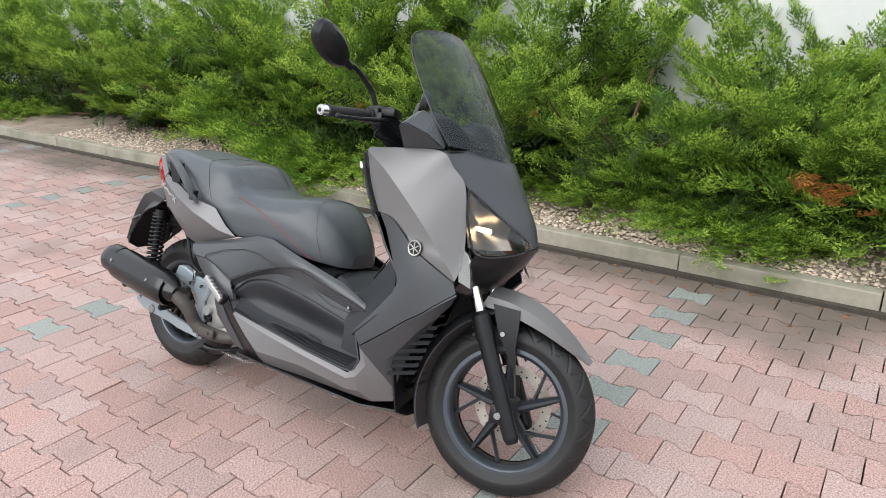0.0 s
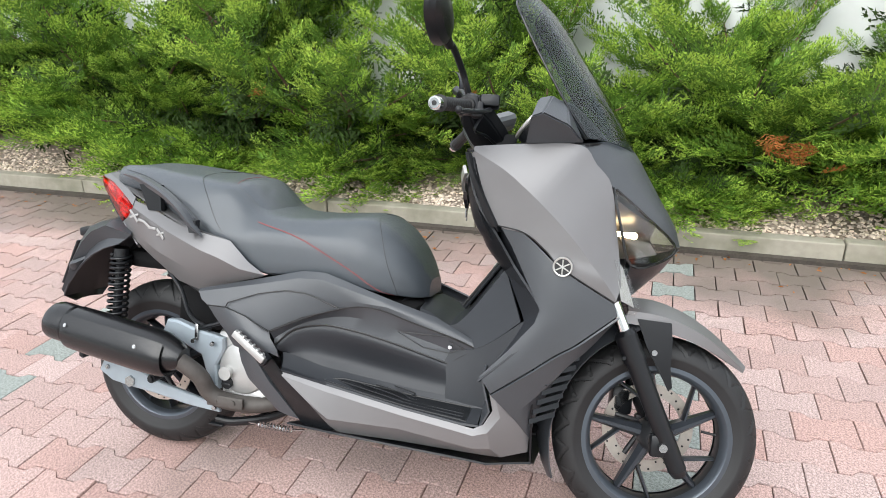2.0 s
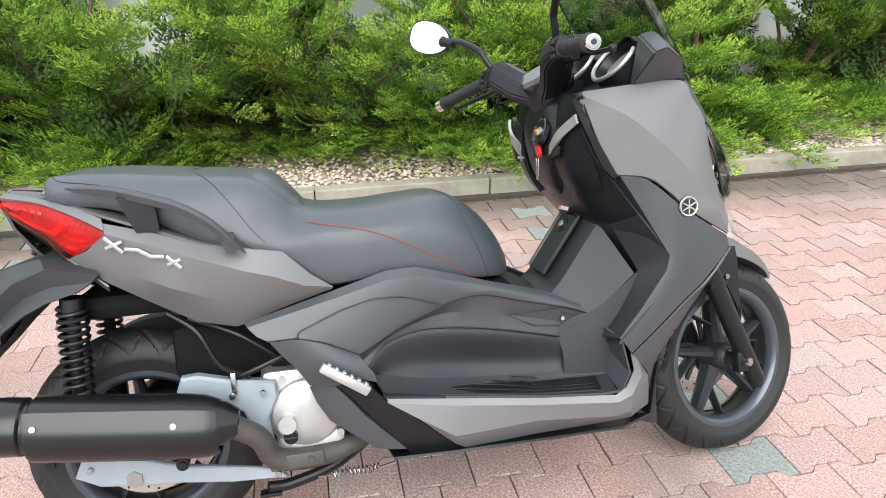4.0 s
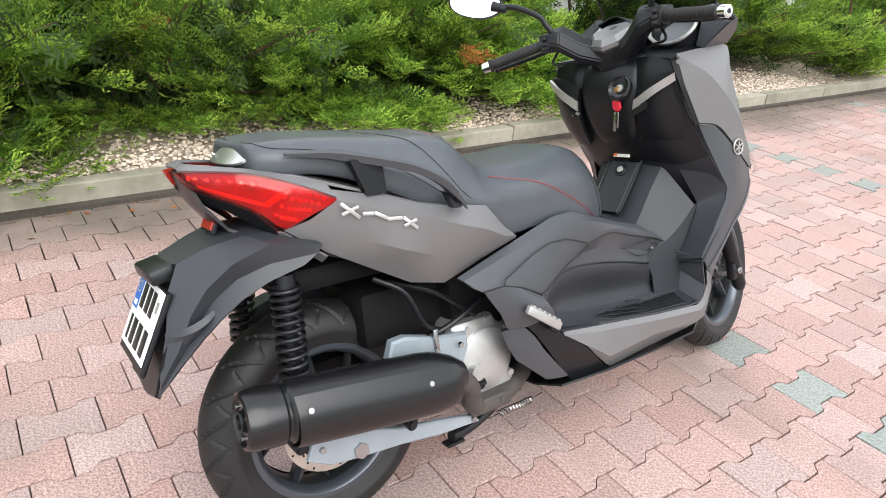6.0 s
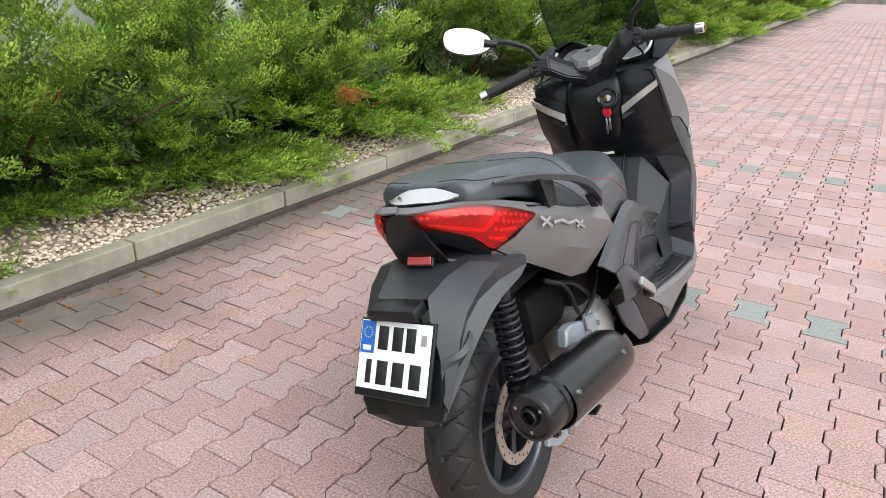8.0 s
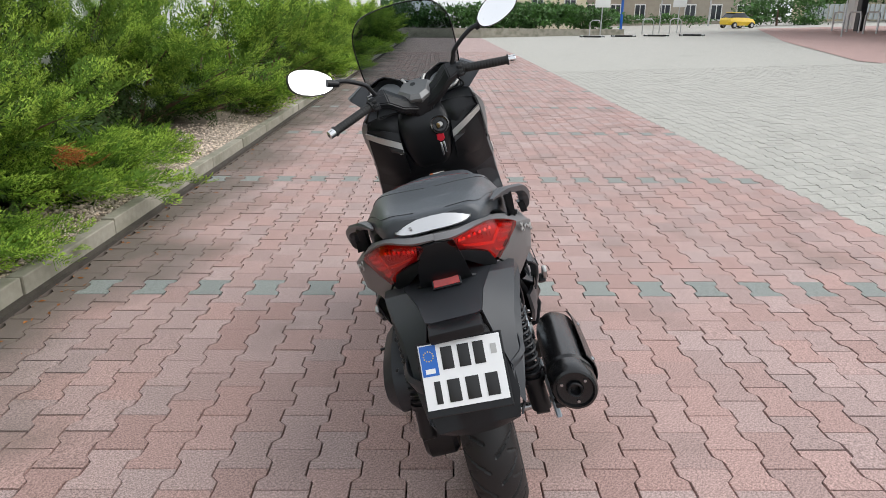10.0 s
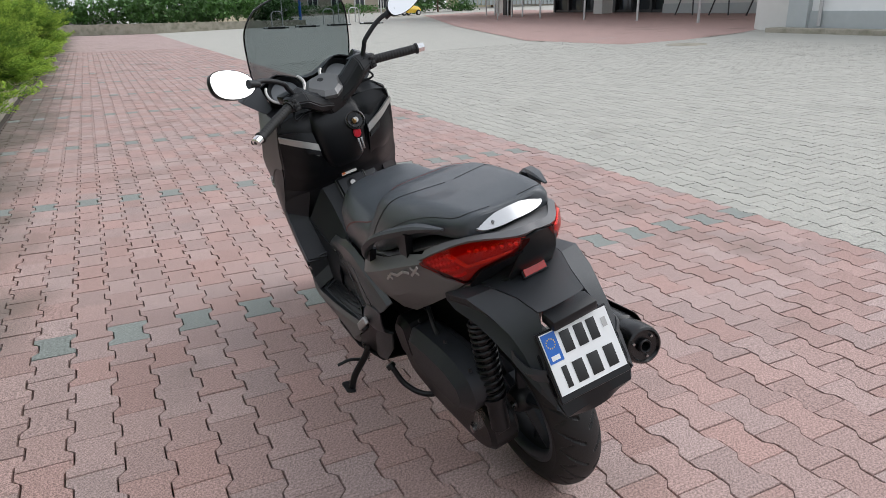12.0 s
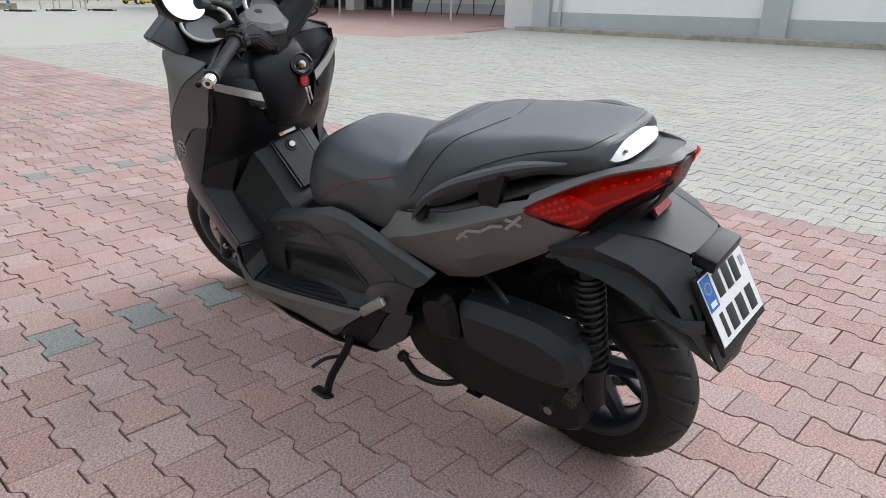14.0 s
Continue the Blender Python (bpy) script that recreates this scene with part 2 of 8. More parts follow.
def slab(bm, outline, thick, m=None, bevel=0.0):
    """An outline of (u, v) pairs pulled to a plate of that thickness about z = 0, with chamfered rims."""
    m = m or Matrix()
    if bevel:
        c = Vector((sum(p[0] for p in outline) / len(outline), sum(p[1] for p in outline) / len(outline)))
        n = len(outline)
        inner = []
        for i in range(n):
            a, p, b = (Vector(outline[(i + k) % n]) for k in (-1, 0, 1))
            d = ((a - p).normalized() + (b - p).normalized())
            d = d.normalized() if d.length > 1e-4 else Vector((-(b - p).y, (b - p).x)).normalized()
            if (c - p).dot(d) < 0 and n < 6:
                d = -d
            e1 = (p - a)
            cross = e1.x * (b - p).y - e1.y * (b - p).x
            inner.append((p, d, cross))
        area = sum(outline[i][0] * outline[(i + 1) % n][1] - outline[(i + 1) % n][0] * outline[i][1] for i in range(n))
        ins = [p + d * bevel * (1 if cr * area >= 0 else -1) for p, d, cr in inner]
        rings = [[(p.x, p.y, thick / 2) for p in ins], [(x, y, thick / 2 - bevel) for x, y in outline],
                 [(x, y, -thick / 2 + bevel) for x, y in outline], [(p.x, p.y, -thick / 2) for p in ins]]
    else:
        rings = [[(x, y, thick / 2) for x, y in outline], [(x, y, -thick / 2) for x, y in outline]]
    ngrid(bm, [[m @ Vector(p) for p in r] for r in rings], close_v=True, caps=True)


def sheet(bm, rows, thick, nu=0, nv=0):
    """A curved shell through a grid of points, thickened along its normals."""
    rows = [[Vector(p) for p in r] for r in rows]
    if nv:
        rows = [spline(r, nv) for r in rows]
    if nu:
        cols = [spline([r[j] for r in rows], nu) for j in range(len(rows[0]))]
        rows = [[c[i] for c in cols] for i in range(nu)]
    nr, nc = len(rows), len(rows[0])
    back = []
    for i in range(nr):
        line = []
        for j in range(nc):
            du = rows[min(i + 1, nr - 1)][j] - rows[max(i - 1, 0)][j]
            dv = rows[i][min(j + 1, nc - 1)] - rows[i][max(j - 1, 0)]
            n = du.cross(dv)
            n = n.normalized() if n.length > 1e-9 else Vector((0, 0, 1))
            line.append(rows[i][j] - n * thick)
        back.append(line)
    a = ngrid(bm, rows)
    b = ngrid(bm, [r[::-1] for r in back])
    rim = [(i, 0) for i in range(nr)] + [(nr - 1, j) for j in range(1, nc)] + [(i, nc - 1) for i in range(nr - 2, -1, -1)] + [(0, j) for j in range(nc - 2, 0, -1)]
    for k in range(len(rim)):
        (i, j), (p, q) = rim[k], rim[(k + 1) % len(rim)]
        try:
            bm.faces.new([a[i][j], a[p][q], b[p][nc - 1 - q], b[i][nc - 1 - j]])
        except ValueError:
            pass
    bmesh.ops.recalc_face_normals(bm, faces=bm.faces)


# ---- ground: one sheet, level by the kerb, rising gently over the car park ----
EDGE = -2.87
KERB_Y = 2.0


def ground_z(x, y):
    return 0.03 * min(max(0.0, EDGE - y), 60.0)


bm = bmesh.new()
xs = [-400, -60, -20, 20, 60, 120, 400]
ys = [-400, -63, -40, -20, -10, EDGE, 1.95, 1.951, 40, 400]
ngrid(bm, [[(x, y, ground_z(x, y) - (0.03 if y < 1.951 else -0.02)) for x in xs] for y in ys])
bmesh.ops.recalc_face_normals(bm, faces=bm.faces)
ground = tagged(part("ground", bm, SAND, None, smooth=False), "brown sandy bed under the paving blocks", "ground", kind="structure")


# the interlocking block: wide at both ends, narrow in the middle
def block_outline(gap=0.0024):
    h, w, a = 0.1 - gap * 0.6, 0.0715 - gap, 0.0125
    right = [(-h, w + a), (-0.062, w + a), (-0.036, w - a), (0.036, w - a), (0.062, w + a), (h, w + a)]
    return right + [(x, -y) for x, y in right[::-1]]


def block_verts(bevel=0.003):
    o = block_outline()
    top = [(x - math.copysign(0.0017, x), y - math.copysign(0.0017, y), 0.0) for x, y in o]
    rim = [(x, y, -bevel) for x, y in o]
    low = [(x, y, -0.035) for x, y in o]
    n = len(o)
    faces = [tuple(range(n))[::-1]]
    for k in range(2):
        for i in range(n):
            faces.append((k * n + i, k * n + (i + 1) % n, (k + 1) * n + (i + 1) % n, (k + 1) * n + i))
    return np.array(top + rim + low), faces


BV, BF = block_verts()


def block_mesh(name, material):
    me = bpy.data.meshes.new(name)
    me.from_pydata([tuple(v) for v in BV], [], BF)
    bmm = bmesh.new()
    bmm.from_mesh(me)
    bmesh.ops.recalc_face_normals(bmm, faces=bmm.faces)
    bmm.to_mesh(me)
    bmm.free()
    me.materials.append(material)
    return me


def block_field(name, places, material, parent):
    """Many blocks in one mesh, each a little tilted and set off in height."""
    rng = np.random.default_rng(len(places))
    BV2 = np.concatenate([BV[:12], BV[24:]])
    faces2 = [tuple(range(12))[::-1]] + [(i, (i + 1) % 12, 12 + (i + 1) % 12, 12 + i) for i in range(12)]
    nv = len(BV2)
    verts = np.zeros((len(places) * nv, 3))
    faces = []
    for i, (x, y) in enumerate(places):
        tilt = rng.normal(0, 0.006, 2)
        v = BV2.copy()
        v[:, 2] += v[:, 0] * tilt[0] + v[:, 1] * tilt[1] + rng.normal(0, 0.0009)
        v[:, 0] += x + rng.normal(0, 0.0007)
        v[:, 1] += y + rng.normal(0, 0.0007)
        v[:, 2] += 0.03 * np.maximum(0, EDGE - v[:, 1])
        verts[i * nv:(i + 1) * nv] = v
        faces += [tuple(k + i * nv for k in f[::-1]) for f in faces2]
    me = bpy.data.meshes.new(name)
    me.from_pydata(verts.tolist(), [], faces)
    me.materials.append(material)
    ob = new(name, me)
    ob.parent = parent
    return tagged(ob, kind="stuff")


pavement = tagged(new("pavement"), "weathered interlocking paving blocks, red with rows of grey and a grey car park", "pavement", kind="structure")


def is_grey(x, y, col):
    """Bay lines: single grey blocks in every second column, 2.5 m apart along the kerb."""
    k = round((x - 1.5) / 2.5)
    return abs(x - (1.5 + 2.5 * k)) < 0.05 and -3 <= k <= 10


red, grey, near = [], [], []
for col in range(-20, 14):
    y = col * 0.143
    for n in range(-45, 125):
        x = 1.5 + 0.2 * n + (0.1 if col % 2 else 0)
        if -1.25 < x < 2.3 and -1.15 < y < 1.1:
            near.append((x, y, is_grey(x, y, col)))
        elif is_grey(x, y, col):
            grey.append((x, y))
        else:
            red.append((x, y))
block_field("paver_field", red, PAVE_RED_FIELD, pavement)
# cut blocks close the strip along the kerb
bm = bmesh.new()
erng = random.Random(3)
for n in range(-46, 75):
    box(bm, (1.45 + 0.2 * n, 1.973, -0.018 + erng.gauss(0, 0.001)), (0.194, 0.046, 0.036), bevel=0.003)
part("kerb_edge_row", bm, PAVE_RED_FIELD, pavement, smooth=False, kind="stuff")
block_field("grey_paver_field", grey, PAVE_GREY, pavement)
lot = []
for col in range(-104, -20):
    for n in range(-14, 75):
        lot.append((1.5 + 0.2 * n + (0.1 if col % 2 else 0), col * 0.143))
block_field("lot_paver_field", lot, PAVE_LOT, pavement)
# the red strip and the grey lot past the built blocks
bm = bmesh.new()
ngrid(bm, [[(26.4, -2.93, -0.006), (26.4, 1.93, -0.006)], [(46, -2.93, -0.006), (46, 1.93, -0.006)]])
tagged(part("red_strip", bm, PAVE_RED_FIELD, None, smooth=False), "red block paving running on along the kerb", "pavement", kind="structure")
bm = bmesh.new()
ngrid(bm, [[(x, y, ground_z(x, y) - 0.012) for x in (-250, 250)] for y in (-14.94, -32, -62.87, -200)])
ngrid(bm, [[(x, y, ground_z(x, y) - 0.012) for x in (16.4, 250)] for y in (-2.94, -14.94)])
ngrid(bm, [[(x, y, ground_z(x, y) - 0.012) for x in (-250, -1.42)] for y in (-2.94, -14.94)])
bmesh.ops.recalc_face_normals(bm, faces=bm.faces)
tagged(part("car_park", bm, PAVE_LOT, None, smooth=False), "pale grey block paving of the car park", "pavement", kind="structure")


# ---- kerb, gravel bed, wall ----
kerb = tagged(new("kerb"), "row of weathered grey concrete kerb stones", "kerb", kind="structure")
bm = bmesh.new()
box(bm, (0, 0.045, 0.035), (0.994, 0.09, 0.16), bevel=0.008)
KERB_ME = bpy.data.meshes.new("kerb_stone")
bm.to_mesh(KERB_ME)
bm.free()
KERB_ME.materials.append(CONCRETE)
krng = random.Random(8)
for i in range(-9, 48):
    ob = new("kerb_stone", KERB_ME)
    ob.parent = kerb
    ob.matrix_local = pose(i + 0.84, KERB_Y + krng.gauss(0, 0.003), krng.gauss(0, 0.003), 0, krng.gauss(0, 0.15), krng.gauss(0, 0.15))

bm = bmesh.new()
rows = []
for j in range(9):
    y = KERB_Y + 0.09 + j * 0.28
    rows.append([(x * 0.5, y, 0.075 + 0.05 * min(j, 3) / 3 + 0.012 * math.sin(x * 1.7 + j)) for x in range(-20, 100)])
ngrid(bm, rows)
bmesh.ops.recalc_face_normals(bm, faces=bm.faces)
bed = tagged(part("planting_bed", bm, SOIL, None), "brown soil of the planting bed", "soil", kind="structure")

rng = np.random.default_rng(11)
ico = bmesh.new()
bmesh.ops.create_icosphere(ico, subdivisions=1, radius=1)
IV = np.array([v.co[:] for v in ico.verts])
IF = [tuple(v.index for v in f.verts) for f in ico.faces]
ico.free()
N = 15000
vs, fs = [], []
for i in range(N):
    x = rng.uniform(-6, 6.5) if i < 13800 else rng.uniform(6.5, 16)
    y = KERB_Y + 0.1 + abs(rng.normal(0, 0.34))
    r = rng.uniform(0.006, 0.0135)
    v = IV * np.array([r * rng.uniform(0.8, 1.5), r * rng.uniform(0.8, 1.3), r * 0.7])
    a = rng.uniform(0, 6.28)
    v = v @ np.array([[math.cos(a), -math.sin(a), 0], [math.sin(a), math.cos(a), 0], [0, 0, 1]])
    v += (x, y, 0.088 + 0.05 * min((y - KERB_Y - 0.09) / 0.84, 1) + rng.uniform(-0.004, 0.008))
    fs += [tuple(k + i * 12 for k in f) for f in IF]
    vs.append(v)
me = bpy.data.meshes.new("gravel")
me.from_pydata(np.concatenate(vs).tolist(), [], fs)
me.materials.append(PEBBLE)
gravel = tagged(new("gravel", me), "light beige pebbles along the kerb under the hedge", "gravel", kind="stuff")

bm = bmesh.new()
box(bm, (14, 3.85, 1.35), (64, 0.2, 2.75))
tagged(part("wall_north", bm, STUCCO, None, smooth=False), "pale grey rendered wall behind the hedge", "wall", kind="structure")


# ---- juniper hedge ----
def plume_tris(rng, out, tip_flags, n=6):
    """One flat juniper spray along +x, 1 long: paired twigs closely set with short scaly shoots."""
    def add(tri, tip):
        out.append(tri)
        tip_flags.append(tip)
    for i in range(n):
        f = (i + 0.5) / n
        base = np.array([f, 0.0, 0.16 * f * f - 0.06 * f])
        for side in (-1, 1):
            tw = (0.42 * (1 - f) ** 0.7 + 0.1) * rng.uniform(0.75, 1.2)
            ang = rng.uniform(0.45, 0.8) * side
            d = np.array([math.cos(ang), math.sin(ang), rng.uniform(-0.05, 0.35)])
            d /= np.linalg.norm(d)
            nrm = np.array([-d[1], d[0], rng.uniform(-0.4, 0.4)])
            for q in ((0.35, 0.7, 1.0) if tw > 0.28 else (0.45, 0.95)):
                p = base + d * tw * q
                l2, w = rng.uniform(0.1, 0.17), rng.uniform(0.034, 0.05)
                sd = 1 if rng.random() < 0.5 else -1
                e = p + (d * 0.9 + nrm * sd * rng.uniform(0.1, 0.6) + np.array([0, 0, rng.uniform(-0.1, 0.4)])) * l2
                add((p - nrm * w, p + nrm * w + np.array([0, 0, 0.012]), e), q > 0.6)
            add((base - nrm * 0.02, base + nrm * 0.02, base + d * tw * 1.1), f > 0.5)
    for k in range(3):
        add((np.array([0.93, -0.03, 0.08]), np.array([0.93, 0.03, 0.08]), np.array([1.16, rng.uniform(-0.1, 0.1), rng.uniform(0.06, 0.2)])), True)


def frame_from(d, roll):
    x = d / np.linalg.norm(d)
    u = np.array([0, 0, 1.0])
    y = np.cross(u, x)
    y = y / (np.linalg.norm(y) + 1e-9)
    z = np.cross(x, y)
    y2 = y * math.cos(roll) + z * math.sin(roll)
    return np.stack([x, y2, np.cross(x, y2)], axis=1)


def juniper(seed, reach, height, limbs=40, fronds=4, plume=(0.11, 0.16), n=5, tilt=(0.05, 1.3)):
    """A spreading juniper: arching limbs from one root, feathered along both sides, bare within, its inner shade put
    into the leaf colour.
    """
    rng = np.random.default_rng(seed)
    lib = []
    for k in range(8):
        o, fl = [], []
        plume_tris(rng, o, fl, n)
        lib.append((np.array(o), np.array(fl)))
    bush = thing("juniper_bush", "spreading green juniper with feathery sprays, growing in gravel by the kerb", "shrub", "junipers of the hedge")
    outer, flags, inner = [], [], []
    for k in range(limbs):
        a = 2.4 * k + rng.uniform(-0.3, 0.3)
        el = tilt[0] + (tilt[1] - tilt[0]) * ((k * 0.618) % 1.0)
        ln = (reach * math.cos(el) ** 0.6 + height * math.sin(el) * 0.95) * rng.uniform(0.6, 1.05)
        out = np.array([math.cos(a), math.sin(a), 0])
        side = np.array([-math.sin(a), math.cos(a), 0])
        bend = rng.uniform(-0.25, 0.25)

        def at(s):
            return out * ln * s * math.cos(el) + side * bend * ln * s * s + np.array([0, 0, 0.04 + ln * (math.sin(el) * s - 0.1 * math.cos(el) * s * s)])
        if k % 3 == 0:
            bmw = bmesh.new()
            pipe(bmw, [tuple(at(q)) for q in (0, 0.3, 0.6, 0.85)], 0.016, 6, 7, 0.004)
            part("branch", bmw, BARK, bush)
        for i in range(fronds):
            # a frond leaves the limb, arches out and carries flat sprays on both sides
            s = (0.42, 0.62, 0.8, 1.0)[i % 4] + rng.uniform(-0.06, 0.02)
            p0 = at(s)
            tan = at(s + 0.02) - p0
            tan /= np.linalg.norm(tan)
            lat = np.cross(tan, np.array([0, 0, 1.0]))
            lat /= np.linalg.norm(lat) + 1e-9
            go = tan + lat * (0 if i == fronds - 1 else rng.choice((-1, 1)) * rng.uniform(0.35, 0.8)) + np.array([0, 0, rng.uniform(-0.1, 0.35)])
            go /= np.linalg.norm(go)
            across = np.cross(np.array([0, 0, 1.0]), go)
            across /= np.linalg.norm(across) + 1e-9
            across = across * math.cos(0.5) + np.cross(go, across) * math.sin(0.5) * rng.uniform(-1, 1)
            run = rng.uniform(0.2, 0.34) * reach / 0.86
            for q in range(11):
                f = q / 10
                c = p0 + go * run * f + np.array([0, 0, -0.05 * f * f])
                sd = 0 if q == 10 else (1 if q % 2 else -1)
                d = go * rng.uniform(0.7, 1.0) + across * sd * rng.uniform(0.5, 0.95) * (1.1 - 0.5 * f) + np.array([0, 0, rng.uniform(-0.05, 0.3)])
                o, fl = lib[rng.integers(8)]
                sc = rng.uniform(*plume) * (1.25 - 0.45 * f)
                tri = o * sc @ frame_from(d, rng.normal(0, 0.45)).T + c
                tri[:, :, 2] = np.maximum(tri[:, :, 2], -0.01)
                outer.append(tri)
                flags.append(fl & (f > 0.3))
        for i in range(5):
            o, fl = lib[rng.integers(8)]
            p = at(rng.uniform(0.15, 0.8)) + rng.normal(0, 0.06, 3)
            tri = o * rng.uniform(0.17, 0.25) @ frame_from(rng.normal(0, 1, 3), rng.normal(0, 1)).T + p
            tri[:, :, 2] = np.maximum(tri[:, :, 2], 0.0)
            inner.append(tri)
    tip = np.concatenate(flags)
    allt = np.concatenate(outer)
    for nm, tris, material in (("crown", allt[~tip], LEAF), ("new_growth", allt[tip], LEAF_TIP), ("inner_crown", np.concatenate(inner), LEAF_SHADE)):
        v = tris.reshape(-1, 3)
        m2 = bpy.data.meshes.new(nm)
        m2.from_pydata(v.tolist(), [], [(3 * i, 3 * i + 1, 3 * i + 2) for i in range(len(v) // 3)])
        m2.materials.append(material)
        ob = new(nm, m2)
        ob.parent = bush
    return bush


hrng = random.Random(21)
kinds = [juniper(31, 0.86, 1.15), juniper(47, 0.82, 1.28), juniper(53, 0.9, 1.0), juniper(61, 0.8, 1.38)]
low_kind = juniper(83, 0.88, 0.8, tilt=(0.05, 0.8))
# x, y, size, kind
spots = [(-9.6 + 0.95 * i + hrng.uniform(-0.12, 0.12), 3.18 + hrng.uniform(-0.08, 0.08), hrng.uniform(1.12, 1.28), i % 4) for i in range(10)]
spots += [(-0.3, 3.18, 1.25, 2), (0.45, 3.18, 1.15, 1), (1.25, 2.98, 1.0, 4), (2.5, 3.38, 1.3, 3), (1.9, 2.96, 0.88, 4), (3.3, 3.4, 1.28, 1), (4.2, 3.36, 1.2, 0), (5.0, 3.32, 1.18, 2), (5.9, 3.3, 1.15, 3)]
spots += [(-3.25, 3.25, 1.3, 3), (-2.0, 3.25, 1.3, 1), (2.0, 3.34, 1.15, 1), (2.95, 3.42, 1.24, 0), (1.5, 3.2, 0.92, 2)]
spots += [(x, 3.04 + 0.08 * (i % 2), 0.72, (4, 2)[i % 2]) for i, x in enumerate((-5.2, -4.3, -3.4, -2.5, -1.6, -0.75, 0.15, 2.9))]
used = set()
for x, y, s, kd in spots:
    m = pose(x, y, 0.1, 0, 0, hrng.uniform(0, 360))
    b = (kinds + [low_kind])[kd]
    if kd not in used:
        used.add(kd)
        b.matrix_world = m
    else:
        b = copy_thing(b, m)
    b.scale = (s, s, s)
# the hedge farther along
far_kind = juniper(77, 1.05, 1.3, 26, 3, (0.2, 0.3), 4)
for i in range(22):
    m = pose(7.0 + i * 1.4, 2.95 + hrng.uniform(-0.1, 0.1), 0.1, 0, 0, hrng.uniform(0, 360))
    if i == 0:
        b = far_kind
        b.matrix_world = m
    else:
        b = copy_thing(far_kind, m)
    q = hrng.uniform(0.95, 1.2)
    b.scale = (q, q, q)
# bits of leaf and soil swept against the kerb
rng = np.random.default_rng(17)
vs, fs = [], []
for i in range(260):
    x, y = rng.uniform(-5, 6), 1.98 - abs(rng.normal(0, 0.16))
    a, r = rng.uniform(0, 6.28), rng.uniform(0.006, 0.02)
    c, s0 = math.cos(a) * r, math.sin(a) * r
    k = len(vs)
    vs += [(x - c, y - s0, 0.002), (x + s0 * 0.4, y - c * 0.4, 0.004 + r * 0.2), (x + c, y + s0, 0.003), (x - s0 * 0.4, y + c * 0.4, 0.003)]
    fs.append((k, k + 1, k + 2, k + 3))
me = bpy.data.meshes.new("leaf_litter")
me.from_pydata(vs, [], fs)
me.materials.append(LEAF_DRY)
tagged(new("leaf_litter", me), "dry brown leaf bits along the kerb", "litter", kind="stuff")
# dried brown sprays
for bx, by, bz in ((1.9, 2.06, 0.6), (2.12, 2.08, 0.57), (-1.2, 2.3, 0.75), (0.2, 2.35, 0.8)):
    rng = np.random.default_rng(int(bx * 100) + 500)
    o, fl = [], []
    plume_tris(rng, o, fl)
    o = np.array(o)
    twig = new("dry_spray")
    tagged(twig, "dried rust-brown juniper spray in the hedge", "twig")
    twig.location = (bx, by, bz)
    for k in range(7 if bx > 1.5 else 3):
        d = np.array([rng.normal(0, 0.8), -0.8, rng.uniform(-0.4, 0.4)])
        v = (o * rng.uniform(0.1, 0.17) @ frame_from(d, rng.normal(0, 0.6)).T + (rng.normal(0, 0.03), rng.normal(0, 0.02), rng.normal(0, 0.03))).reshape(-1, 3)
        m2 = bpy.data.meshes.new("frond")
        m2.from_pydata(v.tolist(), [], [(3 * i, 3 * i + 1, 3 * i + 2) for i in range(len(v) // 3)])
        m2.materials.append(LEAF_DRY)
        ob = new("frond", m2)
        ob.parent = twig

# ---- scooter materials ----
GREY = mat("matt_grey_paint", (0.175, 0.172, 0.174), 0.48, metal=0.45, vary=0.05, scale=8, bump=0.05, bscale=900)
DARK = mat("charcoal_plastic", (0.042, 0.046, 0.052), 0.4, spec=0.62, vary=0.08, scale=14, bump=0.12, bscale=700)
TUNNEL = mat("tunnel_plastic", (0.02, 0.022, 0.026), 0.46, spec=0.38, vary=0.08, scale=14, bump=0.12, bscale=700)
BLACK = mat("black_plastic", (0.0072, 0.008, 0.0095), 0.36, spec=0.35, vary=0.12, scale=18, bump=0.12, bscale=600)
GLOSS = mat("gloss_black", (0.012, 0.012, 0.013), 0.18, vary=0.1, scale=10)
VINYL = mat("seat_vinyl", (0.044, 0.052, 0.061), 0.38, spec=0.65, coat=0.15, vary=0.08, scale=20, bump=0.35, bscale=1400)
RUBBER = mat("tyre_rubber", (0.009, 0.0092, 0.0098), 0.6, vary=0.25, scale=22, bump=0.25, bscale=300)
GRIP = mat("grip_rubber", (0.014, 0.014, 0.014), 0.6, vary=0.1, scale=60, bump=0.4, bscale=500)
RIM = mat("blue_grey_rim_edge", (0.085, 0.098, 0.115), 0.3, metal=0.6, vary=0.1, scale=20)
SPOKE = mat("blue_black_spoke", (0.035, 0.04, 0.048), 0.35, metal=0.4, vary=0.1, scale=20)
RIM_BLACK = mat("black_wheel_paint", (0.018, 0.019, 0.021), 0.38, vary=0.1, scale=20)
ALU = mat("cast_aluminium", (0.46, 0.46, 0.45), 0.42, metal=0.75, vary=0.12, scale=40, bump=0.25, bscale=350)
BLUEALU = mat("painted_bracket", (0.3, 0.345, 0.38), 0.4, metal=0.35, vary=0.08, scale=25)
STEEL = mat("bright_steel", (0.42, 0.42, 0.42), 0.25, metal=1.0, vary=0.06, scale=50)
CHROME = mat("chrome", (0.8, 0.8, 0.8), 0.08, metal=1.0, vary=0.02, scale=30)
DISC = mat("brake_disc_steel", (0.5, 0.45, 0.4), 0.42, metal=0.7, vary=0.2, scale=35)
BRIGHT = mat("polished_plate", (0.62, 0.62, 0.62), 0.28, metal=0.9, vary=0.03, scale=40)
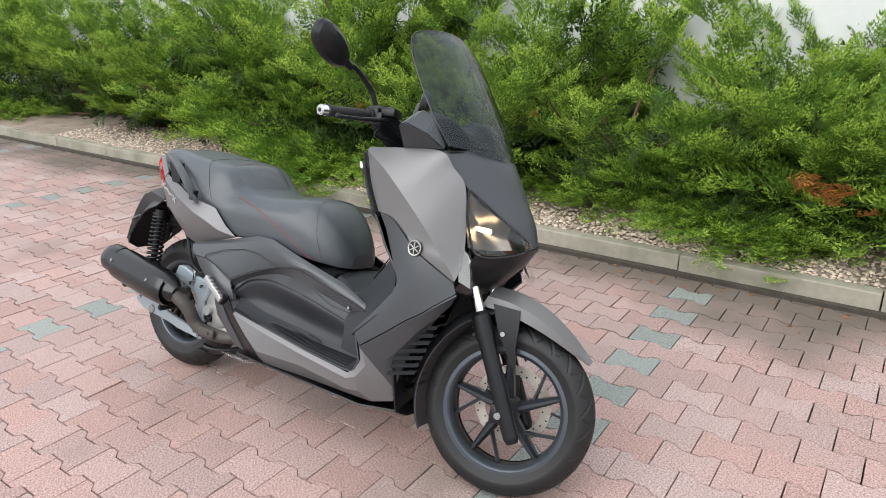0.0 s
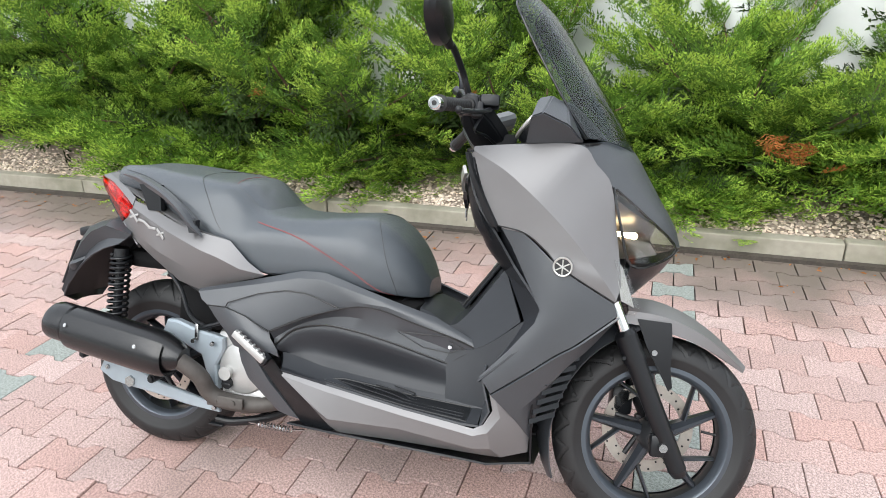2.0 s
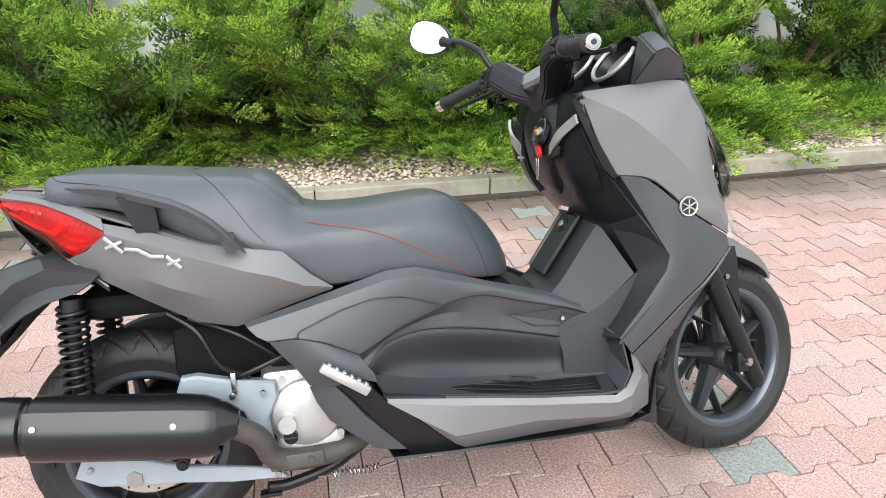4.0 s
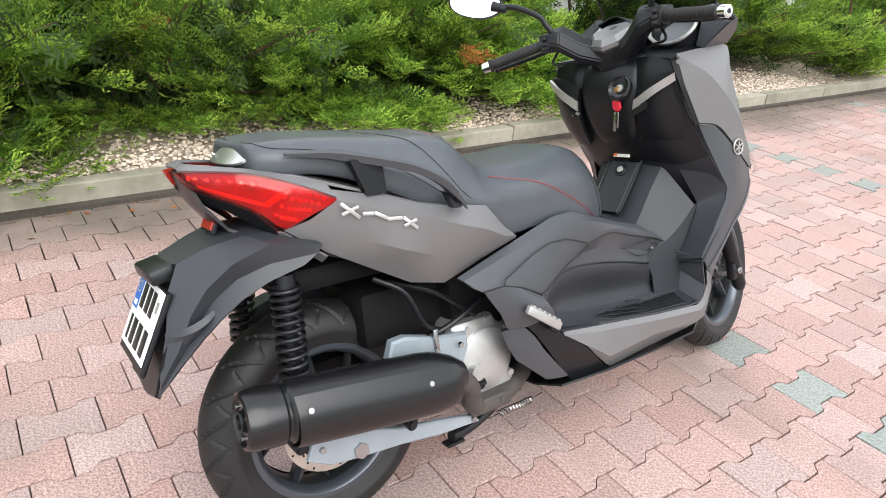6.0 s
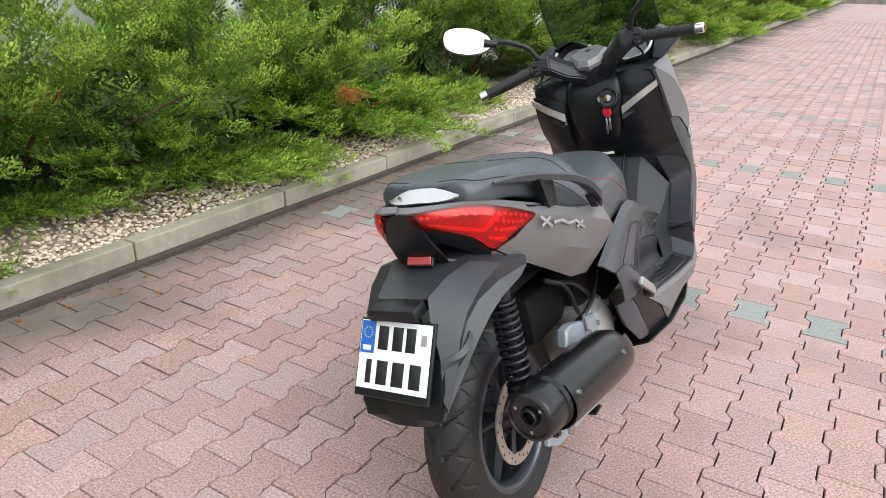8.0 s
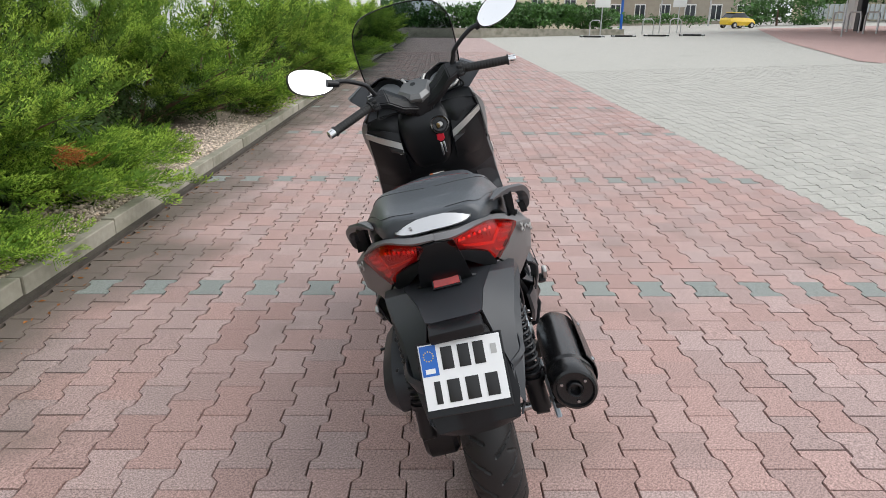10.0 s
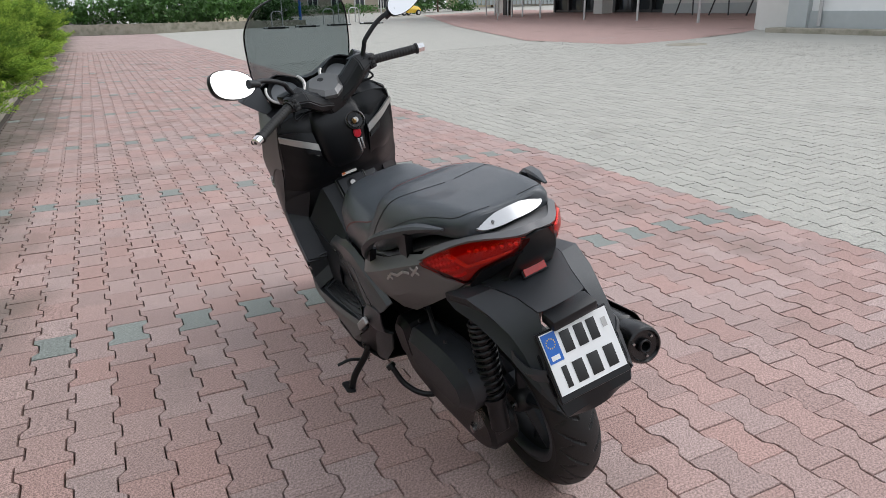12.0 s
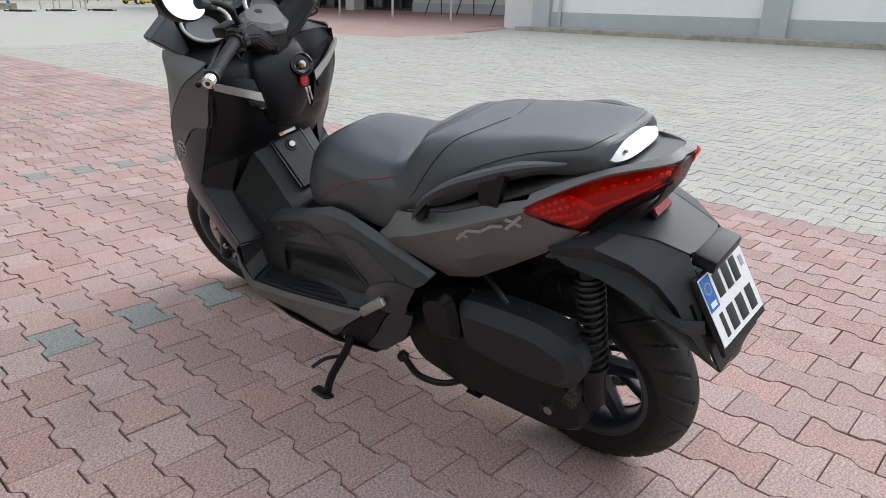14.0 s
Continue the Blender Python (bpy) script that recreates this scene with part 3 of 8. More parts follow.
SIGNAL = mat("signal_reflector", (0.32, 0.32, 0.31), 0.45, metal=0.3, vary=0.15, scale=150)
CAPGREY = mat("cap_paint", (0.2, 0.2, 0.2), 0.42, metal=0.6, vary=0.05, scale=10)
SATIN = mat("satin_silver", (0.48, 0.47, 0.45), 0.4, metal=0.7, vary=0.05, scale=60)
EXHAUST = mat("exhaust_black", (0.007, 0.0072, 0.008), 0.27, vary=0.12, scale=25)
LETTER = mat("dull_silver_letter", (0.42, 0.41, 0.4), 0.4, metal=0.7, vary=0.05, scale=60)
PIPE = mat("burnt_pipe", (0.075, 0.068, 0.062), 0.6, metal=0.4, vary=0.3, scale=45, bump=0.3, bscale=250)
STITCH = mat("red_thread", (0.22, 0.05, 0.05), 0.7, vary=0.2, scale=300)
KEYRED = mat("red_key_fob", (0.62, 0.02, 0.04), 0.3, vary=0.05)
BRASS = mat("brass", (0.55, 0.36, 0.14), 0.35, metal=0.9, vary=0.1)
WHITE = mat("white_plate", (0.82, 0.83, 0.83), 0.35, vary=0.03, scale=20)
BLUE = mat("blue_band", (0.02, 0.13, 0.5), 0.35, vary=0.03)
MUD = mat("mudguard_plastic", (0.028, 0.031, 0.036), 0.43, spec=0.5, vary=0.08, scale=14, bump=0.12, bscale=700)
# a deeper, rougher black than BLACK, for the boxes under the seat
UNDER = mat("matt_black_underside", (0.004, 0.004, 0.0045), 0.75, spec=0.2, vary=0.3, scale=25)
INK = mat("black_print_and_seam_shade", (0.012, 0.012, 0.012), 0.4, vary=0.03)
YELLOW = mat("yellow_print", (0.75, 0.55, 0.05), 0.4, vary=0.03)
PAPER = mat("paper_label", (0.75, 0.73, 0.68), 0.5, vary=0.04)
ORANGE = mat("orange_print", (0.8, 0.2, 0.05), 0.5, vary=0.04)
MIRROR = mat("mirror_glass", (0.9, 0.9, 0.9), 0.02, metal=1.0, vary=0.0)
RED_LENS = pane_mat("red_lens", (0.97, 0.27, 0.22), 0.03)
LAMP_RED = mat("red_lamp_bowl", (0.5, 0.05, 0.04), 0.25, metal=0.3, vary=0.3, scale=120)
PRISM = mat("red_prism", (1.0, 0.75, 0.65), 0.12, metal=0.85, vary=0.2, scale=80)
RED_DEEP = mat("red_lens_inner", (0.42, 0.03, 0.025), 0.25, vary=0.25, scale=90, coat=0.5)
AMBER = mat("amber_lens", (0.8, 0.22, 0.04), 0.15, vary=0.15, scale=60, coat=0.5)
CLEAR = pane_mat("clear_lens", (0.96, 0.96, 0.95))
TINT = pane_mat("smoked_screen", (0.56, 0.6, 0.61), 0.01)
REFLECTOR = mat("lamp_reflector", (0.14, 0.13, 0.12), 0.3, metal=0.9, vary=0.1, scale=40)
GAUGE = mat("gauge_face", (0.16, 0.17, 0.18), 0.5, vary=0.05)
LIT = bpy.data.materials.new("lit_bulb")
LIT.use_nodes = True
LIT.node_tree.nodes["Principled BSDF"].inputs["Emission Color"].default_value = (1, 0.75, 0.42, 1)
LIT.node_tree.nodes["Principled BSDF"].inputs["Emission Strength"].default_value = 9.0

# ---- the scooter: x ahead, y to its left, z up from the line between its tyres; it leans on its side stand ----
SC = thing("motor_scooter", "matt grey maxi scooter with smoked screen, leaning on its side stand", "scooter",
           m=pose(-0.105, -0.239, 0, 0, 0, 1.3) @ pose(0, 0, 0, -14.5, 0, 0))
HEAD = Vector((1.505, 0, 0.275))
STEER = Matrix.Translation(HEAD) @ Matrix.Rotation(radians(13.2), 4, Vector((-math.sin(radians(25)), 0, math.cos(radians(25))))) @ Matrix.Translation(-HEAD)
BAR = Matrix.Translation((0, 0.015, 0)) @ STEER @ Matrix.Translation((1, 0, 1.09)) @ Matrix.Rotation(radians(-1), 4, "X") @ Matrix.Translation((-1, 0, -1.09))


def flip(rows, s):
    return [[(x, s * y, z) for x, y, z in r] for r in rows]


def shell(name, rows, material, thick=0.004, nu=0, nv=0, parent=None, label="", m=None):
    bm = bmesh.new()
    sheet(bm, rows, thick, nu, nv)
    if m is not None:
        bmesh.ops.transform(bm, matrix=m, verts=bm.verts)
    return part(name, bm, material, parent or SC, label)


def both(name, rows, material, thick=0.004, nu=0, nv=0, label=""):
    return [shell(name, flip(rows, s), material, thick, nu, nv, label=label) for s in (-1, 1)]


def bolt(p, n, r=0.007, parent=None, material=None, m=None):
    bm = bmesh.new()
    n = Vector(n).normalized()
    p = Vector(p)
    rod(bm, p - n * 0.002, p + n * 0.004, r, r * 0.85, 12)
    rod(bm, p + n * 0.004, p + n * 0.0046, r * 0.5, r * 0.5, 6)
    if m is not None:
        bmesh.ops.transform(bm, matrix=m, verts=bm.verts)
    return part("bolt", bm, material or STEEL, parent or SC)


# ---- wheels ----
def tyre(bm, m, radius, half, seat_r, seed):
    """A carcass of round section; grooves sweep out and back from the crown."""
    nu, nv = 528, 58
    rows = []
    for i in range(nu):
        a = 2 * math.pi * i / nu
        row = []
        for j in range(nv):
            f = 2 * j / (nv - 1) - 1
            e = abs(f)
            ang = f * 2.05
            y = half * math.sin(min(max(ang, -math.pi / 2), math.pi / 2)) * (1 if abs(ang) < 1.571 else 1 - 0.16 * (abs(ang) - 1.571) / 0.48)
            drop = (1 - math.cos(ang)) * (radius - seat_r) * 0.66
            r = radius - drop
            ph = (i / nu * 22 + e * 1.55 + (0.5 if f > 0 else 0)) % 1.0
            if 0.06 < e < 0.62 and ph < 0.13:
                r -= 0.0045
            ph2 = (i / nu * 22 - e * 0.8 + 0.45 + (0.5 if f > 0 else 0)) % 1.0
            if 0.3 < e < 0.56 and ph2 < 0.09:
                r -= 0.0035
            if 0.79 < e < 0.83:
                r += 0.0012
            row.append(m @ Vector((r * math.cos(a), r * math.sin(a), y)))
        rows.append(row)
    ngrid(bm, rows, close_u=True)


def wheel(center, radius, half, rim_r, m, disc_side, disc_r):
    """m takes the wheel's own frame (z along the axle) to the scooter's."""
    hub = new("wheel")
    hub.parent = SC
    tagged(hub, "black alloy wheel with blue-grey rim edge")
    bm = bmesh.new()
    tyre(bm, m, radius, half, rim_r, 1)
    part("tyre", bm, RUBBER, hub, "worn black road tyre")
    w = half * 0.78
    bm = bmesh.new()
    lathe(bm, [(rim_r + 0.008, -w), (rim_r - 0.004, -w - 0.002), (rim_r - 0.012, -w + 0.006), (rim_r - 0.02, -w * 0.6), (rim_r - 0.024, 0), (rim_r - 0.02, w * 0.6),
               (rim_r - 0.012, w - 0.006), (rim_r - 0.004, w + 0.002), (rim_r + 0.008, w), (rim_r + 0.004, 0), (rim_r + 0.008, -w)], m, 72)
    part("rim", bm, RIM_BLACK, hub)
    for s in (-1, 1):
        bm = bmesh.new()
        lathe(bm, [(rim_r + 0.009, s * (w - 0.003)), (rim_r + 0.0095, s * (w + 0.0035)), (rim_r - 0.008, s * (w + 0.0045)), (rim_r - 0.013, s * (w + 0.001)), (rim_r - 0.02, s * (w - 0.009)), (rim_r - 0.023, s * (w - 0.02))], m, 72)
        bmesh.ops.recalc_face_normals(bm, faces=bm.faces)
        part("rim_edge", bm, RIM, hub, "blue-grey painted rim edge")
    for k in range(5):
        a0 = 2 * math.pi * k / 5 + 0.3
        for turn, r0, r1, w0, w1, h0, h1 in ((0.0, 0.028, rim_r - 0.014, 0.019, 0.0085, 0.034, 0.022), (0.42, rim_r * 0.42, rim_r - 0.014, 0.006, 0.0045, 0.018, 0.016)):
            start = Vector((r0 * math.cos(a0 + turn * 0.2), r0 * math.sin(a0 + turn * 0.2), 0))
            stop = Vector((r1 * math.cos(a0 + turn * 1.3 + 0.12), r1 * math.sin(a0 + turn * 1.3 + 0.12), 0))
            d = (stop - start).normalized()
            n = Vector((-d.y, d.x, 0))
            rings = []
            for f in (0.0, 0.35, 0.7, 1.0):
                p, wd, th = start.lerp(stop, f), w0 + (w1 - w0) * f, h0 + (h1 - h0) * f
                rings.append([m @ (p + n * u + Vector((0, 0, v))) for u, v in ((-wd, -th * 0.45), (-wd * 0.35, -th), (wd * 0.35, -th), (wd, -th * 0.45), (wd, th * 0.45), (wd * 0.35, th), (-wd * 0.35, th), (-wd, th * 0.45))])
            bm = bmesh.new()
            ngrid(bm, rings, close_v=True, caps=True)
            bmesh.ops.recalc_face_normals(bm, faces=bm.faces)
            part("spoke" if turn == 0 else "strut", bm, SPOKE, hub)
    bm = bmesh.new()
    lathe(bm, [(0.0, -0.055), (0.028, -0.055), (0.036, -0.045), (0.042, -0.03), (0.045, 0), (0.042, 0.03), (0.036, 0.045), (0.028, 0.055), (0.0, 0.055)], m, 32)
    part("hub", bm, RIM_BLACK, hub)
    # drilled brake disc
    z = disc_side * 0.062
    bm = bmesh.new()
    lathe(bm, [(disc_r * 0.74, z - 0.002), (disc_r, z - 0.002), (disc_r, z + 0.002), (disc_r * 0.74, z + 0.002), (disc_r * 0.74, z - 0.002)], m, 72)
    part("brake_disc", bm, DISC, hub, "worn drilled steel brake disc")
    bm = bmesh.new()
    for k in range(30):
        a = 2 * math.pi * k / 30
        r = disc_r * (0.8 + 0.14 * (k % 3) / 2)
        c = Vector((r * math.cos(a), r * math.sin(a), z))
        rod(bm, m @ (c - Vector((0, 0, 0.0026))), m @ (c + Vector((0, 0, 0.0026))), 0.0032, n=8)
    part("disc_holes", bm, INK, hub, kind="stuff")
    bm = bmesh.new()
    for k in range(5):
        a = 2 * math.pi * k / 5
        rod(bm, m @ Vector((0.03 * math.cos(a), 0.03 * math.sin(a), z * 0.9)), m @ Vector((disc_r * 0.77 * math.cos(a + 0.3), disc_r * 0.77 * math.sin(a + 0.3), z)), 0.008, n=8)
    part("disc_carrier", bm, RIM_BLACK, hub)
    bm = bmesh.new()
    rod(bm, m @ Vector((rim_r - 0.02, 0.01, -0.005)), m @ Vector((rim_r - 0.06, 0.014, -0.018)), 0.004, n=8)
    part("valve", bm, RUBBER, hub)


AX = Matrix.Rotation(radians(90), 4, "X")
wheel((0, 0, 0.276), 0.276, 0.068, 0.182, Matrix.Translation((0, 0, 0.276)) @ AX, 1, 0.115)
wheel((1.545, 0, 0.2745), 0.2745, 0.059, 0.196, STEER @ Matrix.Translation((1.545, 0, 0.2745)) @ AX, -1, 0.127)

# ---- fork, front mudguard ----
UP = Vector((-math.sin(radians(25)), 0, math.cos(radians(25))))
for s in (-1, 1):
    base = Vector((1.545 + 0.028, s * 0.098, 0.2745 - 0.02))
    bm = bmesh.new()
    rod(bm, base - UP * 0.045, base + UP * 0.26, 0.024, 0.0265, 24)
    rod(bm, base + UP * 0.26, base + UP * 0.335, 0.0295, 0.0295, 24)
    rod(bm, base + UP * 0.335, base + UP * 0.347, 0.0295, 0.022, 24)
    rod(bm, base - UP * 0.062, base - UP * 0.045, 0.018, 0.024, 24)
    box(bm, base + Vector((-0.03, 0, 0.02)), (0.055, 0.03, 0.06), bevel=0.008)
    bmesh.ops.transform(bm, matrix=STEER, verts=bm.verts)
    part("fork_leg", bm, BLACK, SC, "satin black fork slider")
    bm = bmesh.new()
    rod(bm, base + UP * 0.33, base + UP * 0.56, 0.0175, n=24)
    bmesh.ops.transform(bm, matrix=STEER, verts=bm.verts)
    part("fork_tube", bm, CHROME, SC, "bright chromed fork tube")
    bolt((1.545, s * 0.122, 0.2745), (0, s, 0), 0.013, m=STEER)
    bolt(base + UP * 0.27 + Vector((-0.03, s * 0.02, 0)), (0, s, 0), 0.006, m=STEER, material=BLACK)
bm = bmesh.new()
rod(bm, (1.545, -0.12, 0.2745), (1.545, 0.12, 0.2745), 0.011)
rod(bm, (1.545, -0.09, 0.2745), (1.545, -0.05, 0.2745), 0.02, 0.026)
bmesh.ops.transform(bm, matrix=STEER, verts=bm.verts)
part("front_axle", bm, STEEL, SC)
bm = bmesh.new()
box(bm, (1.47, 0.085, 0.345), (0.06, 0.05, 0.085), bevel=0.012)
box(bm, (1.455, 0.09, 0.34), (0.03, 0.06, 0.05), bevel=0.008)
bmesh.ops.transform(bm, matrix=STEER, verts=bm.verts)
part("brake_caliper", bm, BLACK, SC)


def arc_row(r, deg, ys, cx=1.545, cz=0.2745, sag=0.0):
    a = radians(deg)
    return [(cx + (r - sag * (abs(y) / 0.08) ** 2) * math.cos(a), y, cz + (r - sag * (abs(y) / 0.08) ** 2) * math.sin(a)) for y in ys]


ysn = [-0.066, -0.058, -0.03, 0, 0.03, 0.058, 0.066]
shell("rear_mudguard", [arc_row(r, d, [y * k for y in ysn], sag=0.03) for d, r, k in ((206, 0.312, 0.75), (195, 0.314, 1.0), (175, 0.317, 1.2), (150, 0.322, 1.3), (125, 0.332, 1.32), (100, 0.344, 1.25))],
      DARK, 0.004, nu=20, nv=15, m=STEER, label="charcoal rear half of the front mudguard")
shell("front_mudguard", [[(x - d * 0.3, -y, z - d), (x, -y * 0.97, z - d * 0.35), (x + 0.004, -y * 0.42, z + 0.004), (x + 0.006, 0, z + 0.012), (x + 0.004, y * 0.42, z + 0.004), (x, y * 0.97, z - d * 0.35), (x - d * 0.3, y, z - d)]
                         for x, y, z, d in ((1.44, 0.08, 0.636, 0.05), (1.52, 0.086, 0.63, 0.052), (1.6, 0.08, 0.602, 0.046), (1.67, 0.064, 0.56, 0.034), (1.725, 0.04, 0.515, 0.02), (1.772, 0.006, 0.47, 0.006))],
      GREY, 0.004, nu=18, m=STEER, label="matt grey front mudguard with a pointed tip")
for s in (-1, 1):
    shell("mudguard_stay", flip([[(1.462, 0.085, 0.6), (1.55, 0.09, 0.595)], [(1.49, 0.092, 0.53), (1.555, 0.092, 0.55)], [(1.53, 0.09, 0.46), (1.556, 0.09, 0.475)], [(1.556, 0.086, 0.415), (1.565, 0.086, 0.425)]], s), BLACK, 0.005, m=STEER)
    bolt((1.51, s * 0.094, 0.515), (0, s, 0), 0.009, m=STEER)

# ---- fairing ----
TAPER[0] = True
CREASE = [(1.055, 0.217, 1.03), (1.136, 0.242, 0.99), (1.2, 0.251, 0.942), (1.265, 0.255, 0.885), (1.32, 0.251, 0.828), (1.365, 0.24, 0.772), (1.395, 0.229, 0.734), (1.424, 0.214, 0.69)]
TOP_EDGE = [(1.052, 0.205, 1.042), (1.18, 0.199, 1.053), (1.308, 0.187, 1.056), (1.35, 0.174, 1.01), (1.388, 0.163, 0.962), (1.409, 0.172, 0.854), (1.422, 0.184, 0.784), (1.432, 0.203, 0.725)]
LIP = [(1.05, 0.211, 1.036), (1.176, 0.211, 1.041), (1.294, 0.2, 1.042), (1.335, 0.187, 1.0), (1.372, 0.177, 0.952), (1.397, 0.184, 0.852), (1.413, 0.194, 0.78), (1.43, 0.207, 0.716)]
SEAM = [(1.043, 0.206, 1.022), (1.064, 0.217, 0.968), (1.09, 0.224, 0.918), (1.127, 0.231, 0.851), (1.196, 0.2455, 0.84), (1.25, 0.25, 0.802), (1.294, 0.2495, 0.762), (1.42, 0.214, 0.685)]
both("upper_fairing", [TOP_EDGE, LIP, CREASE], GREY, 0.005, nv=29, label="matt grey metallic fairing panel with a sharp crease")
both("side_fairing", [CREASE, SEAM], GREY, 0.005, nv=29, label="matt grey metallic lower fairing facet")
# black bead along the joint, standing in for the shade in the gap
for s in (-1, 1):
    bm = bmesh.new()
    pipe(bm, [(x, s * (y + 0.0005), z) for x, y, z in SEAM[3:]], 0.0016, 6, 24)
    part("fairing_seam", bm, INK, SC)
both("fairing_edge", [[(1.034, 0.198, 1.026), (1.052, 0.212, 0.966), (1.078, 0.219, 0.914), (1.114, 0.226, 0.848)], [(1.044, 0.207, 1.024), (1.064, 0.218, 0.968), (1.09, 0.2245, 0.918), (1.127, 0.2315, 0.851)]], BLACK, 0.01, nv=12)
both("leg_lining", [[(1.132, 0.226, 0.85), (1.164, 0.232, 0.802), (1.212, 0.24, 0.716), (1.246, 0.246, 0.656), (1.236, 0.248, 0.62), (1.17, 0.249, 0.54), (1.108, 0.249, 0.472)],
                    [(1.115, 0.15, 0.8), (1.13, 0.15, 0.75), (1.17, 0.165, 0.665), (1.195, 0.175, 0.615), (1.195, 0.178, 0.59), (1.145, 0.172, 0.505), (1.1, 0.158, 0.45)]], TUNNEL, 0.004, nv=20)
both("vent_backing", [[(1.37, 0.148, 0.59), (1.33, 0.153, 0.53), (1.292, 0.153, 0.47), (1.262, 0.153, 0.41), (1.24, 0.15, 0.35), (1.23, 0.148, 0.292)],
                      [(1.3, 0.05, 0.6), (1.262, 0.05, 0.53), (1.24, 0.05, 0.47), (1.222, 0.05, 0.41), (1.21, 0.05, 0.35), (1.205, 0.05, 0.29)]], BLACK, 0.004)
both("shield_lining", [[(1.046, 0.208, 1.03), (1.07, 0.222, 0.95), (1.1, 0.228, 0.88), (1.124, 0.228, 0.835)], [(1.12, 0.12, 1.03), (1.14, 0.12, 0.95), (1.165, 0.12, 0.88), (1.19, 0.12, 0.82)]], BLACK, 0.004)
for s in (-1, 1):
    bm = bmesh.new()
    pipe(bm, [(1.05, s * 0.204, 1.028), (1.062, s * 0.217, 0.95), (1.097, s * 0.226, 0.87), (1.124, s * 0.228, 0.85)], 0.0055, 8, 18)
    part("edge_bead", bm, BLACK, SC)
both("leg_panel", [
    [(1.132, 0.23, 0.85), (1.196, 0.244, 0.837), (1.294, 0.248, 0.758), (1.42, 0.212, 0.681)],
    [(1.164, 0.233, 0.802), (1.22, 0.247, 0.79), (1.3, 0.25, 0.725), (1.43, 0.208, 0.652)],
    [(1.212, 0.241, 0.716), (1.24, 0.248, 0.71), (1.3, 0.249, 0.672), (1.38, 0.227, 0.612)],
    [(1.246, 0.247, 0.656), (1.258, 0.25, 0.648), (1.285, 0.248, 0.622), (1.335, 0.235, 0.575)],
    [(1.236, 0.249, 0.622), (1.245, 0.251, 0.61), (1.262, 0.249, 0.592), (1.29, 0.239, 0.546)],
    [(1.17, 0.25, 0.54), (1.185, 0.252, 0.528), (1.2, 0.251, 0.515), (1.225, 0.244, 0.495)],
    [(1.108, 0.25, 0.472), (1.117, 0.251, 0.463), (1.127, 0.25, 0.45), (1.139, 0.247, 0.431)]],
    DARK, 0.005, nv=10, label="charcoal plastic leg panel")
both("leg_panel_front", [
    [(1.432, 0.207, 0.65), (1.382, 0.2265, 0.61), (1.337, 0.2345, 0.573), (1.292, 0.2385, 0.544), (1.227, 0.2435, 0.493), (1.141, 0.2465, 0.429)],
    [(1.405, 0.185, 0.612), (1.362, 0.2, 0.56), (1.318, 0.205, 0.515), (1.278, 0.205, 0.465), (1.24, 0.205, 0.42), (1.19, 0.215, 0.372)],
    [(1.37, 0.15, 0.59), (1.33, 0.155, 0.53), (1.292, 0.155, 0.47), (1.262, 0.155, 0.41), (1.24, 0.152, 0.35), (1.23, 0.15, 0.292)]],
    DARK, 0.005, nv=14, label="charcoal front facet of the leg panel")
for s in (-1, 1):
    for k in range(7):
        bm = bmesh.new()
        f = k / 6
        slab(bm, [(-0.045, -0.006), (0.045, -0.006), (0.05, 0.006), (-0.04, 0.006)], 0.004, Matrix.Translation((1.262 + 0.052 * f, s * (0.178 - 0.002 * f), 0.36 + 0.155 * f)) @ Matrix.Rotation(radians(-52 * s), 4, "Z") @ Matrix.Rotation(radians(62), 4, "X"))
        part("vent_louvre", bm, BLACK, SC)
both("lower_panel", [
    [(0.548, 0.236, 0.402), (0.685, 0.238, 0.383), (0.785, 0.24, 0.37), (0.91, 0.24, 0.352), (1.1, 0.238, 0.331), (1.126, 0.238, 0.346), (1.147, 0.24, 0.386), (1.137, 0.246, 0.43)],
    [(0.554, 0.244, 0.394), (0.688, 0.247, 0.37), (0.79, 0.249, 0.356), (0.915, 0.248, 0.338), (1.102, 0.245, 0.315), (1.138, 0.244, 0.328), (1.168, 0.238, 0.37), (1.152, 0.245, 0.42)],
    [(0.62, 0.251, 0.35), (0.66, 0.254, 0.325), (0.7, 0.252, 0.298), (0.9, 0.243, 0.3), (1.1, 0.231, 0.275), (1.145, 0.226, 0.28), (1.195, 0.206, 0.33), (1.205, 0.2, 0.352)],
    [(0.665, 0.24, 0.305), (0.7, 0.235, 0.272), (0.725, 0.228, 0.256), (0.9, 0.216, 0.255), (1.12, 0.19, 0.243), (1.165, 0.176, 0.238), (1.23, 0.146, 0.25), (1.232, 0.15, 0.295)]],
    GREY, 0.004, label="matt grey faceted lower side panel")
both("lower_rear_panel", [
    [(0.445, 0.226, 0.444), (0.5, 0.236, 0.456), (0.547, 0.237, 0.405)],
    [(0.475, 0.226, 0.412), (0.545, 0.238, 0.395), (0.612, 0.248, 0.352)],
    [(0.53, 0.216, 0.34), (0.6, 0.233, 0.325), (0.662, 0.239, 0.305)],
    [(0.602, 0.2, 0.247), (0.655, 0.214, 0.25), (0.71, 0.226, 0.258)]],
    BLACK, 0.005, label="black plastic panel behind the footboard")
